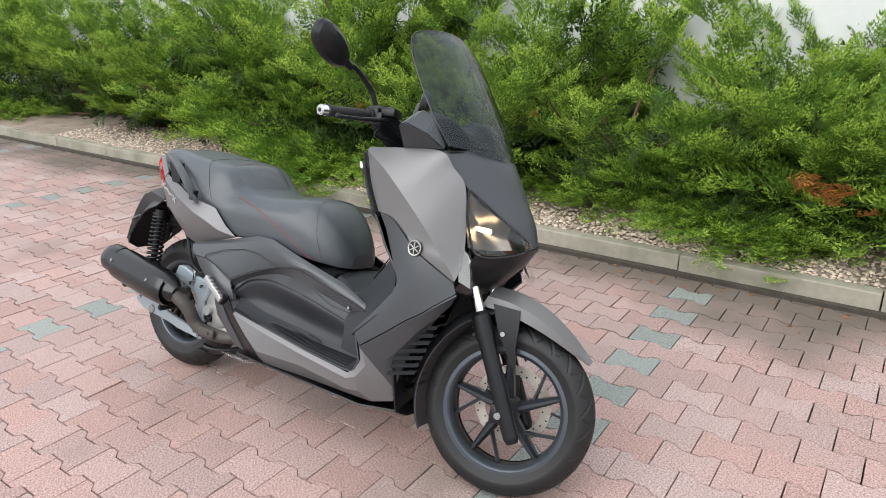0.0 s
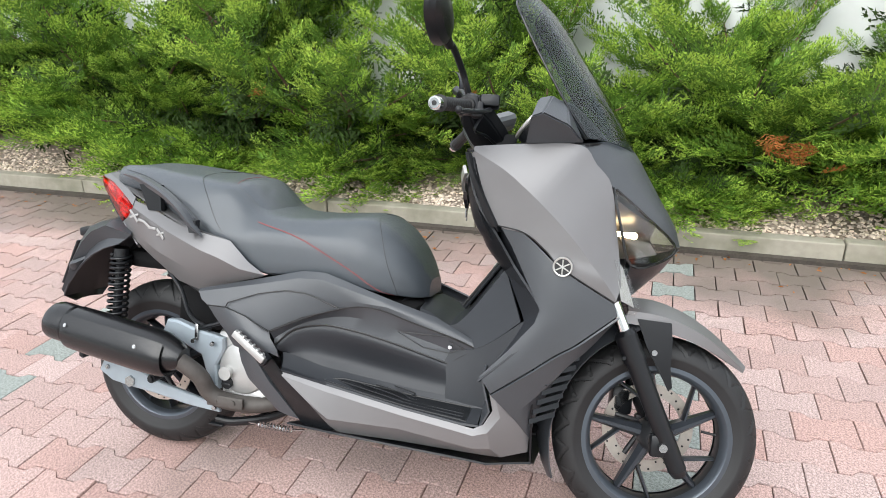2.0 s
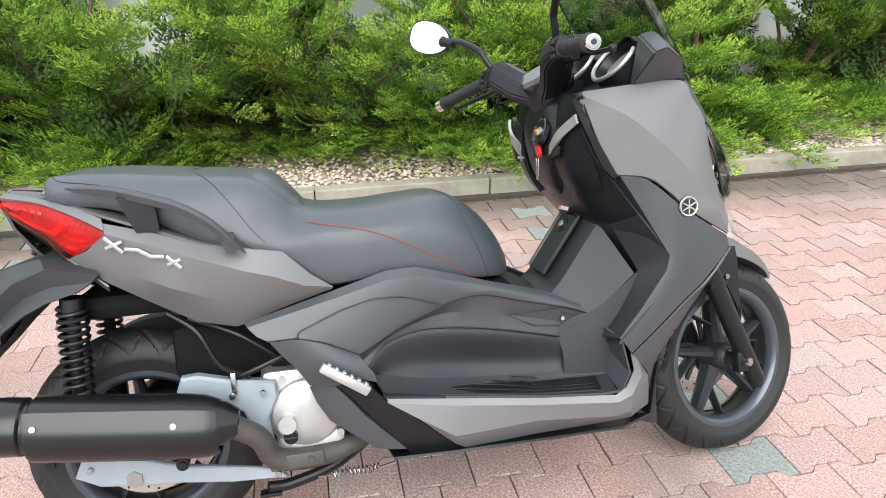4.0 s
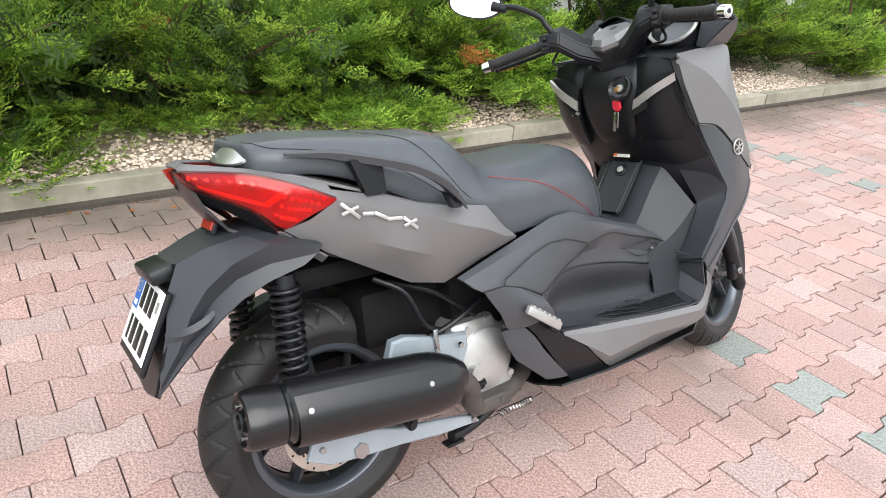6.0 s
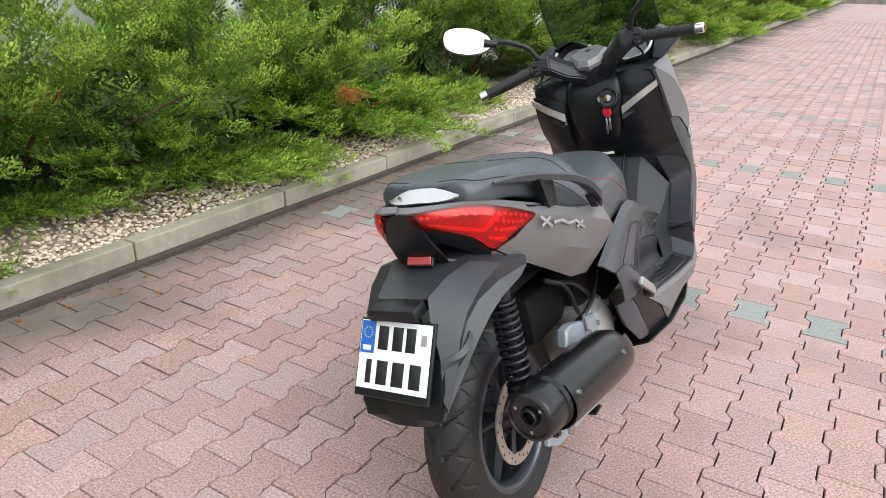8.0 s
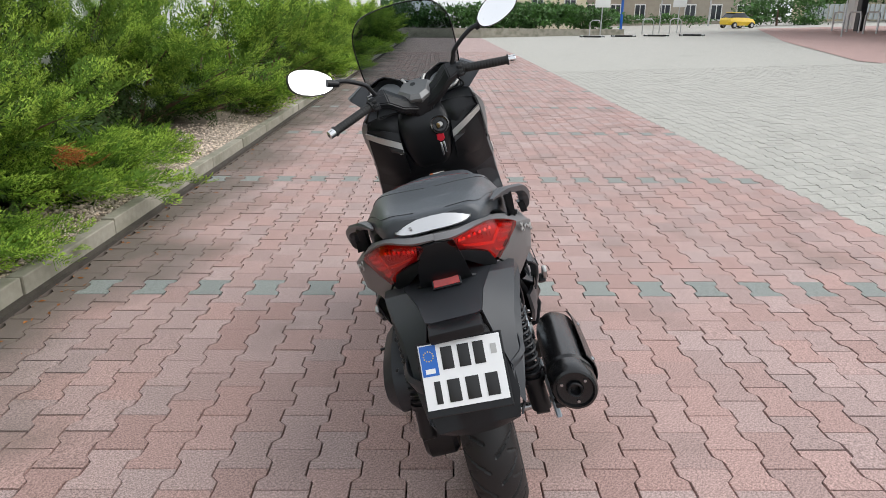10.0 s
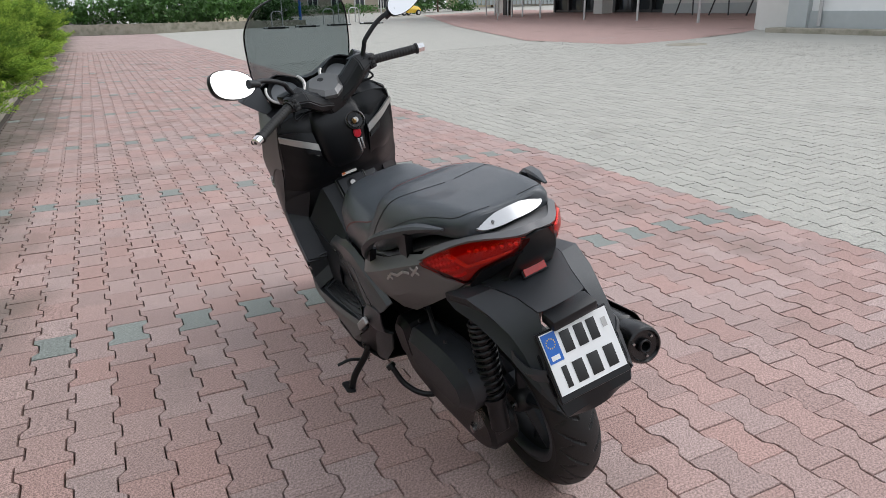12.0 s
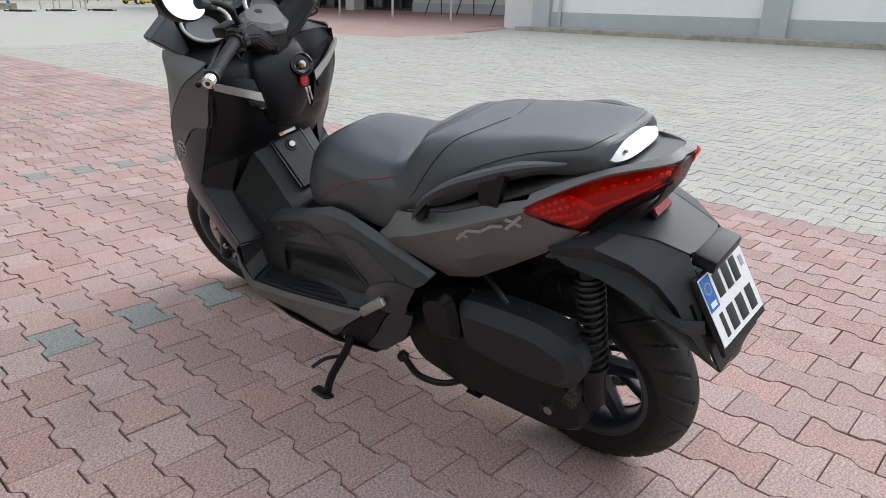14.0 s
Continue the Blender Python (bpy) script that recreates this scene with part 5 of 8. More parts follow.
    pipe(bm, [foot, foot.lerp(top, 0.6), top, top.lerp(mc, 0.35) + Vector((0, 0, 0.012)), top.lerp(mc, 0.66)], 0.0085, 12, 18)
    rod(bm, foot - Vector((0, 0, 0.006)), foot + Vector((-0.003, 0, 0.016)), 0.0135, 0.0115, 16)
    q = (mc - top).normalized()
    rod(bm, top.lerp(mc, 0.5), top.lerp(mc, 0.72), 0.011, 0.016, 16)
    bmesh.ops.transform(bm, matrix=BAR, verts=bm.verts)
    mir = part("mirror", bm, BLACK, SC, "black rear-view mirror on a bent stalk")
    mm = BAR @ Matrix.Translation(mc) @ Matrix.Rotation(radians(9), 4, "Y") @ Matrix.Rotation(radians(22 if s > 0 else -10), 4, "Z") @ Matrix.Rotation(radians(12 * s), 4, "X")
    oval = []
    for k in range(36):
        t = 2 * math.pi * k / 36
        c, d = math.cos(t), math.sin(t)
        yy = 0.087 * math.copysign(abs(c) ** 0.74, c)
        zz = 0.048 * math.copysign(abs(d) ** 0.74, d)
        zz *= 1.0 - 0.28 * (-c if c < 0 else 0)
        oval.append((s * yy, zz + 0.1 * yy))
    rings = [[mm @ Vector((dx, y * k, z * k)) for y, z in oval] for dx, k in ((0.0, 0.97), (-0.003, 1.0), (0.008, 1.0), (0.022, 0.9), (0.034, 0.62), (0.038, 0.2))]
    bm = bmesh.new()
    ngrid(bm, rings, close_v=True, caps=True)
    bmesh.ops.recalc_face_normals(bm, faces=bm.faces)
    part("mirror_housing", bm, BLACK, mir)
    bm = bmesh.new()
    ngrid(bm, [[mm @ Vector((-0.0035, y * 0.95, z * 0.95)) for y, z in oval], [mm @ Vector((-0.0005, y * 0.95, z * 0.95)) for y, z in oval]], close_v=True, caps=True)
    bmesh.ops.recalc_face_normals(bm, faces=bm.faces)
    part("mirror_glass", bm, MIRROR, mir, "bright mirror glass")

# key in the lock, with a spare on its ring
key = thing("key", "key with a red fob hanging from the ignition lock", "key", m=SC.matrix_world @ Matrix.Translation((0.012, -0.025, -0.004)))
bm = bmesh.new()
pipe(bm, [Vector((0.995, -0.03 + 0.011 * math.cos(a), 0.938 + 0.011 * math.sin(a))) for a in (2 * math.pi * k / 20 for k in range(21))], 0.0013, 6)
part("key_ring", bm, STEEL, key)
bm = bmesh.new()
rod(bm, (1.0, -0.03, 0.955), (0.985, -0.03, 0.948), 0.008, n=6)
part("inserted_key", bm, BRASS, key)
bm = bmesh.new()
slab(bm, [(0.0, 0.012), (-0.014, 0.004), (-0.015, -0.016), (-0.006, -0.026), (0.006, -0.026), (0.015, -0.016), (0.014, 0.004)], 0.009, Matrix.Translation((0.99, -0.028, 0.913)) @ Matrix.Rotation(radians(90), 4, "Z") @ Matrix.Rotation(radians(80), 4, "X"), bevel=0.003)
part("fob", bm, KEYRED, key, "red plastic key fob")
for dy, l in ((0.0, 0.055), (-0.012, 0.045)):
    bm = bmesh.new()
    box(bm, (0.986, -0.024 + dy, 0.886 - l / 2), (0.0025, 0.008, l), bevel=0.0008)
    part("key_blade", bm, STEEL, key)

TAPER[0] = True
# ---- tunnel with fuel lid, footboards ----
shell("tunnel", [
    [(0.84, -0.16, 0.56), (0.84, -0.1, 0.6), (0.84, 0, 0.605), (0.84, 0.1, 0.6), (0.84, 0.16, 0.56)],
    [(0.93, -0.148, 0.535), (0.93, -0.1, 0.575), (0.93, 0, 0.585), (0.93, 0.1, 0.575), (0.93, 0.148, 0.535)],
    [(0.985, -0.143, 0.5), (0.982, -0.1, 0.545), (0.98, 0, 0.556), (0.982, 0.1, 0.545), (0.985, 0.143, 0.5)],
    [(1.045, -0.15, 0.5), (1.025, -0.098, 0.575), (1.02, 0, 0.59), (1.025, 0.098, 0.575), (1.045, 0.15, 0.5)],
    [(1.11, -0.16, 0.53), (1.082, -0.1, 0.65), (1.07, 0, 0.665), (1.082, 0.1, 0.65), (1.11, 0.16, 0.53)],
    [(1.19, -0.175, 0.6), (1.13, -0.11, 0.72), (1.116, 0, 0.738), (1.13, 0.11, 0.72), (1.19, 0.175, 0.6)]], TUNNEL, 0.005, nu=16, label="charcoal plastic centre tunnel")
both("tunnel_side", [
    [(0.98, 0.142, 0.51), (1.045, 0.149, 0.5), (1.11, 0.159, 0.53), (1.2, 0.176, 0.605)],
    [(1.0, 0.16, 0.42), (1.07, 0.165, 0.42), (1.13, 0.17, 0.47), (1.22, 0.18, 0.575)],
    [(1.0, 0.165, 0.345), (1.07, 0.165, 0.345), (1.12, 0.17, 0.36), (1.15, 0.175, 0.4)]], TUNNEL, 0.005, nv=10)
lm = Matrix.Translation((1.055, 0, 0.652)) @ Matrix.Rotation(radians(-54), 4, "Y")
bm = bmesh.new()
slab(bm, [(0.09, 0.05), (0.09, -0.05), (-0.085, -0.042), (-0.085, 0.042)], 0.012, lm, bevel=0.004)
fl = part("fuel_lid", bm, TUNNEL, SC, "charcoal fuel lid with a round lock")
bm = bmesh.new()
pipe(bm, [lm @ Vector(p) for p in ((-0.08, 0.048, 0.006), (0.0, 0.053, 0.006), (0.092, 0.057, 0.006), (0.095, 0, 0.006), (0.092, -0.057, 0.006), (0.0, -0.053, 0.006), (-0.08, -0.048, 0.006))], 0.003, 6)
part("lid_seam", bm, INK, fl)
bm = bmesh.new()
lathe(bm, [(0.0, 0.012), (0.011, 0.012), (0.014, 0.009), (0.02, 0.008), (0.021, 0.004)], lm @ Matrix.Translation((0.055, 0, 0)), 28)
part("lid_lock", bm, BLACK, fl)
bm = bmesh.new()
lathe(bm, [(0.0, 0.0135), (0.0095, 0.0135), (0.0105, 0.011)], lm @ Matrix.Translation((0.055, 0, 0)), 24)
part("lock_face", bm, SATIN, fl)
bm = bmesh.new()
slab(bm, [(0.012, 0.03), (0.012, -0.03), (-0.012, -0.03), (-0.012, 0.03)], 0.001, Matrix.Translation((1.088, 0.0, 0.752)) @ Matrix.Rotation(radians(-70), 4, "Y"))
lab = part("warning_label", bm, PAPER, SC, "small printed paper label")
bm = bmesh.new()
box(bm, (0, 0.022, 0.001), (0.02, 0.012, 0.001), Matrix.Translation((1.088, 0.0, 0.752)) @ Matrix.Rotation(radians(-70), 4, "Y"))
part("label_print", bm, ORANGE, lab)
both("footboard", [
    [(0.545, 0.2345, 0.403), (0.685, 0.2365, 0.382), (0.785, 0.2385, 0.369), (0.91, 0.2385, 0.351), (1.064, 0.2365, 0.334), (1.112, 0.2365, 0.335)],
    [(0.545, 0.226, 0.409), (0.68, 0.224, 0.376), (0.785, 0.224, 0.362), (0.91, 0.224, 0.344), (1.064, 0.222, 0.328), (1.108, 0.222, 0.332)],
    [(0.535, 0.205, 0.425), (0.65, 0.196, 0.396), (0.78, 0.18, 0.374), (0.916, 0.17, 0.358), (1.064, 0.166, 0.348), (1.108, 0.166, 0.352)],
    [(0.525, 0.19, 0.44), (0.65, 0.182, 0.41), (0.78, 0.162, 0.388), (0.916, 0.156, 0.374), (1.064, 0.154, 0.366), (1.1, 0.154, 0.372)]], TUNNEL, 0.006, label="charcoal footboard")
both("foot_mat", [
    [(0.645, 0.22, 0.3855), (0.785, 0.219, 0.3665), (0.916, 0.218, 0.3485), (1.075, 0.216, 0.3335)],
    [(0.72, 0.194, 0.3885), (0.79, 0.182, 0.3785), (0.916, 0.173, 0.3625), (1.075, 0.168, 0.3525)]], BLACK, 0.003, label="ribbed black foot mat")
for s in (-1, 1):
    for k in range(5):
        bm = bmesh.new()
        f = k / 4
        y0 = 0.217 - 0.04 * f
        pipe(bm, [(0.66 + 0.05 * k, s * (y0 - 0.002), 0.3895 + 0.002 * f - 0.006 * f), (0.8 + 0.03 * k, s * (y0 + 0.001), 0.368 + 0.007 * f), (0.92, s * (y0 - 0.002), 0.351 + 0.012 * f), (1.062, s * (y0 - 0.004), 0.3385 + 0.014 * f)], 0.0018, 6, 16)
        part("mat_rib", bm, BLACK, SC)
    bm = bmesh.new()
    pipe(bm, [(x, s * y, z + 0.001) for x, y, z in ((0.645, 0.22, 0.387), (0.785, 0.219, 0.368), (0.916, 0.218, 0.35), (1.075, 0.216, 0.335), (1.077, 0.168, 0.354), (0.916, 0.173, 0.364), (0.79, 0.182, 0.38), (0.72, 0.194, 0.39), (0.645, 0.22, 0.387))], 0.0022, 6, 0)
    part("mat_border", bm, INK, SC)
    shell("foot_rest_front", flip([[(1.112, 0.2365, 0.333), (1.106, 0.155, 0.362)], [(1.135, 0.2385, 0.38), (1.116, 0.155, 0.42)], [(1.112, 0.248, 0.47), (1.104, 0.15, 0.474)]], s), DARK, 0.005)
    ramp = shell("foot_ramp", flip([[(1.104, 0.254, 0.463), (1.112, 0.155, 0.435)], [(1.165, 0.252, 0.52), (1.17, 0.16, 0.5)], [(1.245, 0.25, 0.598), (1.245, 0.172, 0.59)], [(1.252, 0.248, 0.65), (1.235, 0.175, 0.64)]], s), TUNNEL, 0.005, label="raised charcoal foot ramp")
    shell("ramp_mat", flip([[(1.118, 0.243, 0.4795), (1.126, 0.175, 0.462)], [(1.165, 0.242, 0.5245), (1.172, 0.177, 0.51)], [(1.222, 0.24, 0.5795), (1.222, 0.19, 0.575)]], s), BLACK, 0.004, parent=ramp)
    for bx, bz in ((1.19, 0.556), (1.25, 0.63)):
        bolt((bx, s * 0.218, bz), (-0.7, 0, 0.7), 0.006, parent=ramp, material=INK)

# ---- side covers ----
COVERS = both("side_cover", [
    [(0.266, 0.218, 0.602), (0.458, 0.202, 0.647), (0.58, 0.198, 0.678), (0.648, 0.196, 0.679), (0.755, 0.184, 0.644), (0.836, 0.168, 0.616), (0.96, 0.148, 0.578), (1.07, 0.138, 0.522)],
    [(0.272, 0.232, 0.596), (0.46, 0.22, 0.634), (0.575, 0.213, 0.66), (0.645, 0.211, 0.662), (0.752, 0.197, 0.632), (0.836, 0.183, 0.608), (0.96, 0.16, 0.57), (1.072, 0.144, 0.516)],
    [(0.29, 0.243, 0.578), (0.45, 0.236, 0.598), (0.55, 0.224, 0.61), (0.625, 0.216, 0.62), (0.725, 0.204, 0.61), (0.826, 0.19, 0.602), (0.94, 0.17, 0.566), (1.074, 0.148, 0.511)],
    [(0.318, 0.247, 0.562), (0.43, 0.243, 0.545), (0.501, 0.227, 0.507), (0.6, 0.213, 0.553), (0.712, 0.2, 0.591), (0.798, 0.191, 0.597), (0.906, 0.176, 0.565), (1.075, 0.15, 0.507)]],
    DARK, 0.005, label="charcoal side cover below the seat")
both("side_cover_tail", [
    [(0.316, 0.246, 0.561), (0.37, 0.25, 0.564), (0.43, 0.2425, 0.544), (0.5, 0.227, 0.505)],
    [(0.338, 0.243, 0.53), (0.4, 0.252, 0.522), (0.455, 0.25, 0.505), (0.508, 0.236, 0.492)],
    [(0.365, 0.236, 0.495), (0.42, 0.246, 0.474), (0.475, 0.25, 0.478), (0.53, 0.236, 0.462)],
    [(0.388, 0.226, 0.452), (0.44, 0.236, 0.446), (0.5, 0.24, 0.452), (0.535, 0.232, 0.44)]], DARK, 0.005, nv=10)
STRIP_UP = [(0.501, 0.2265, 0.505), (0.6, 0.2125, 0.551), (0.712, 0.1995, 0.589), (0.798, 0.1905, 0.595), (0.906, 0.1755, 0.563), (1.016, 0.16, 0.531), (1.076, 0.1495, 0.506)]
STRIP_LOW = [(0.512, 0.215, 0.466), (0.56, 0.199, 0.51), (0.64, 0.187, 0.53), (0.725, 0.181, 0.525), (0.83, 0.172, 0.505), (0.93, 0.16, 0.478), (1.0, 0.15, 0.458)]
both("scoop_strip", [STRIP_UP, [((a[0] + b[0]) / 2, (a[1] + b[1]) / 2 - 0.009, a[2] * 0.45 + b[2] * 0.55) for a, b in zip(STRIP_UP, STRIP_LOW)], STRIP_LOW], DARK, 0.005, nv=25, label="charcoal scooped strip along the side cover")
both("foot_well", [
    [(x, y - 0.003, z) for x, y, z in STRIP_LOW] + [(1.09, 0.145, 0.44)],
    [(0.516, 0.212, 0.456), (0.57, 0.196, 0.495), (0.65, 0.186, 0.508), (0.735, 0.18, 0.5), (0.84, 0.172, 0.482), (0.935, 0.162, 0.462), (1.005, 0.154, 0.445), (1.092, 0.15, 0.43)],
    [(0.522, 0.2, 0.445), (0.6, 0.178, 0.45), (0.67, 0.163, 0.442), (0.755, 0.15, 0.43), (0.855, 0.146, 0.416), (0.945, 0.145, 0.405), (1.015, 0.146, 0.4), (1.095, 0.15, 0.395)],
    [(0.527, 0.191, 0.441), (0.65, 0.183, 0.411), (0.72, 0.171, 0.398), (0.78, 0.163, 0.389), (0.87, 0.158, 0.38), (0.95, 0.156, 0.373), (1.03, 0.155, 0.369), (1.1, 0.155, 0.373)]], TUNNEL, 0.005, nu=13, nv=29)
for s in (-1, 1):
    TAPER[0] = False
    skin = [v.co for v in COVERS[(s + 1) // 2].data.vertices]

    def on_skin(x, z, lift=0.001):
        near = sorted(skin, key=lambda c: (c.x - x) ** 2 + (c.z - z) ** 2)[:6]
        return Vector((x, s * (max(abs(c.y) for c in near) + lift), z))

    def skin_line(name, pts, r, material):
        fine = []
        for a, b in zip(pts, pts[1:]):
            fine += [(a[0] + (b[0] - a[0]) * q / 5, a[1] + (b[1] - a[1]) * q / 5) for q in range(5)]
        fine.append(pts[-1])
        ys = [on_skin(*p).y for p in fine]
        bmp = bmesh.new()
        pipe(bmp, [Vector((p[0], sum(ys[max(0, q - 2):q + 3]) / len(ys[max(0, q - 2):q + 3]), p[1])) for q, p in enumerate(fine)], r, 6)
        part(name, bmp, material, SC)
    # the lid's joint, its gap shade drawn as thin dark beads
    skin_line("cover_seam", [(0.371, 0.552), (0.378, 0.567), (0.467, 0.6), (0.545, 0.615), (0.6, 0.612), (0.64, 0.6), (0.7, 0.578)], 0.0016, INK)
    skin_line("cover_seam", [(0.7, 0.576), (0.598, 0.545), (0.501, 0.498), (0.43, 0.535), (0.371, 0.553), (0.312, 0.553)], 0.0016, INK)
    TAPER[0] = True
    # joints of the strip, with black beads for the shade between panels
    for line, r in ((STRIP_UP, 0.0018), (STRIP_LOW, 0.0022)):
        bm = bmesh.new()
        pipe(bm, [(x, s * (y + 0.001), z) for x, y, z in line], r, 6, 26)
        part("strip_seam", bm, INK, SC)
    bm = bmesh.new()
    pipe(bm, [(x, s * y, z) for x, y, z in ((1.0, 0.151, 0.459), (1.076, 0.15, 0.506), (1.0, 0.1635, 0.534), (0.86, 0.178, 0.536), (0.93, 0.163, 0.497), (1.0, 0.153, 0.487), (1.04, 0.155, 0.506), (1.0, 0.16, 0.522))], 0.0012, 6)
    part("scoop_line", bm, INK, SC)
    TAPER[0] = True
    bolt((1.004, s * 0.157, 0.505), (0, s, 0.1), 0.006)
    # folded passenger footrest
    fm = Matrix.Translation((0.464, s * 0.27, 0.472)) @ Matrix.Rotation(radians(35), 4, "Y")
    bm = bmesh.new()
    box(bm, (0, 0, 0), (0.118, 0.014, 0.022), fm, bevel=0.004)
    for k in range(6):
        box(bm, (-0.045 + 0.018 * k, 0, 0.012), (0.008, 0.013, 0.006), fm, bevel=0.0015)
    peg = part("footrest", bm, ALU, SC, "bright cast passenger footrest, folded up")
    bm = bmesh.new()
    box(bm, (0.052, -s * 0.012, -0.004), (0.03, 0.028, 0.03), fm, bevel=0.006)
    part("footrest_bracket", bm, BLACK, peg)

# ---- seat ----
SEAT = [(-0.12, 0.085, 0.92, 0.908, 0.878), (-0.11, 0.112, 0.93, 0.914, 0.874), (-0.07, 0.132, 0.934, 0.916, 0.87), (0.01, 0.152, 0.934, 0.908, 0.864), (0.1, 0.18, 0.927, 0.886, 0.835), (0.2, 0.203, 0.918, 0.852, 0.785),
        (0.28, 0.214, 0.911, 0.814, 0.755), (0.325, 0.214, 0.897, 0.792, 0.742), (0.36, 0.212, 0.868, 0.782, 0.722), (0.395, 0.208, 0.834, 0.774, 0.7), (0.45, 0.198, 0.815, 0.774, 0.66), (0.55, 0.192, 0.813, 0.772, 0.662),
        (0.65, 0.182, 0.82, 0.768, 0.655), (0.73, 0.168, 0.822, 0.755, 0.64), (0.79, 0.148, 0.797, 0.725, 0.628), (0.84, 0.122, 0.753, 0.692, 0.618), (0.878, 0.09, 0.7, 0.66, 0.61), (0.904, 0.05, 0.65, 0.635, 0.606)]
rows = []
for x, w, zt, zs, zb in SEAT:
    sh = w * 0.92
    dip = 0.008 * max(0.0, min(1.0, (0.45 - x) / 0.15))
    half = [(0, zt - dip), (sh * 0.45, zt - dip * 0.6), (sh * 0.76, zt - (zt - zs) * 0.14), (sh * 0.94, zt - (zt - zs) * 0.6), (w * 0.98, zs - 0.008), (w, (zs * 0.45 + zb * 0.55)), (w * 0.965, zb), (w * 0.8, zb - 0.004)]
    roll = 0.04 * max(0.0, min(1.0, (0.45 - x) / 0.15))
    ring = [(x, -y, z - roll * y) for y, z in half[::-1]] + [(x, y, z + roll * y) for y, z in half[1:]]
    rows.append([tuple(p) for p in spline(ring, 41)])
cols = [spline([r[j] for r in rows], 90) for j in range(41)]
bm = bmesh.new()
ngrid(bm, [[c[i] for c in cols] for i in range(90)], caps=True)
bmesh.ops.recalc_face_normals(bm, faces=bm.faces)
seat = part("seat", bm, VINYL, SC, "dark grey stepped vinyl seat with red stitching")


def seat_point(x, f):
    """A point on the seat's skin at x, f from the ridge (0) to the left (1) or right (-1) lower edge."""
    i = next((k for k in range(89) if cols[20][k].x <= x <= cols[20][k + 1].x), 0)
    u = (x - cols[20][i].x) / (cols[20][i + 1].x - cols[20][i].x)
    g = 20 + f * 20
    j = max(0, min(39, int(g)))
    a, b = cols[j][i].lerp(cols[j][i + 1], u), cols[j + 1][i].lerp(cols[j + 1][i + 1], u)
    return a.lerp(b, g - j)


for s in (-1, 1):
    for line in ([(-0.105, 0.1), (-0.1, 0.3), (-0.08, 0.44), (-0.03, 0.48), (0.1, 0.52), (0.2, 0.6), (0.28, 0.72), (0.325, 0.86), (0.345, 0.95)], [(0.415, 0.4), (0.5, 0.5), (0.63, 0.66), (0.74, 0.78), (0.83, 0.92)],
                 [(0.735, 0.04), (0.77, 0.3), (0.8, 0.55), (0.825, 0.75), (0.84, 0.92)], [(0.17, 0.02), (0.21, 0.25), (0.27, 0.45), (0.33, 0.62)]):
        knots = spline([(x, f, 0) for x, f in line], 44)
        for off in (0.0, 0.006) if line[0][1] > 0.1 else (0.0,):
            pts = [seat_point(q.x + off, s * min(0.97, q.y)) for q in knots]
            bm = bmesh.new()
            pipe(bm, [p + Vector((0, s * 0.0005, 0.0006)) for p in pts], 0.0008, 5)
            part("stitching", bm, STITCH if line[0][1] > 0.1 else INK, seat)
# rider's back bolster: a pad that swells out of the step


def seat_height(x, y):
    i = min(range(90), key=lambda k: abs(cols[20][k].x - x))
    for j in range(2, 38):
        a, b = cols[j][i], cols[j + 1][i]
        if a.y <= y <= b.y and abs(b.y - a.y) > 1e-6:
            return a.z + (b.z - a.z) * (y - a.y) / (b.y - a.y)
    return cols[36][i].z


bm = bmesh.new()
brow = []
for j in range(17):
    v = -1 + 2 * j / 16
    row = []
    for i in range(13):
        u = i / 12
        x, y = 0.285 + 0.135 * u + 0.02 * v * v * (1 - u), 0.128 * v * (1 - 0.12 * u)
        swell = (1 - v ** 6) * min(1, 5 * u, 3.5 * (1 - u)) ** 0.7 if 0 < u < 1 else 0
        row.append((x + 0.012 * swell, y, seat_height(x, y) - 0.004 + 0.013 * swell * (1 - 0.35 * v * v)))
    brow.append(row)
ngrid(bm, brow)
bmesh.ops.recalc_face_normals(bm, faces=bm.faces)
part("back_bolster", bm, VINYL, seat)
bm = bmesh.new()
pipe(bm, [Vector(r[1]) + Vector((0, 0, 0.003)) for r in brow[1:16]], 0.0007, 5)
part("stitching", bm, STITCH, seat)
# bright leaf-shaped plate round the back of the seat
trows = [[], []]
for j in range(15):
    v = -1 + 2 * j / 14
    a = v * 0.98
    y, x = 0.09 * math.sin(a * 1.45) / math.sin(1.42), -0.1 - 0.032 * math.cos(a * 1.35)
    h = 0.012 * (1 - abs(v) ** 2.5) + 0.002
    trows[0].append((x + 0.014, y * 0.96, 0.898 + h * 0.9))
    trows[1].append((x - 0.01, y, 0.896 - h * 0.9))
shell("seat_trim", trows, BRIGHT, 0.005, label="bright metal trim behind the seat")
bolt((-0.132, 0.05, 0.901), (-1, 0, 0.2), 0.0035)

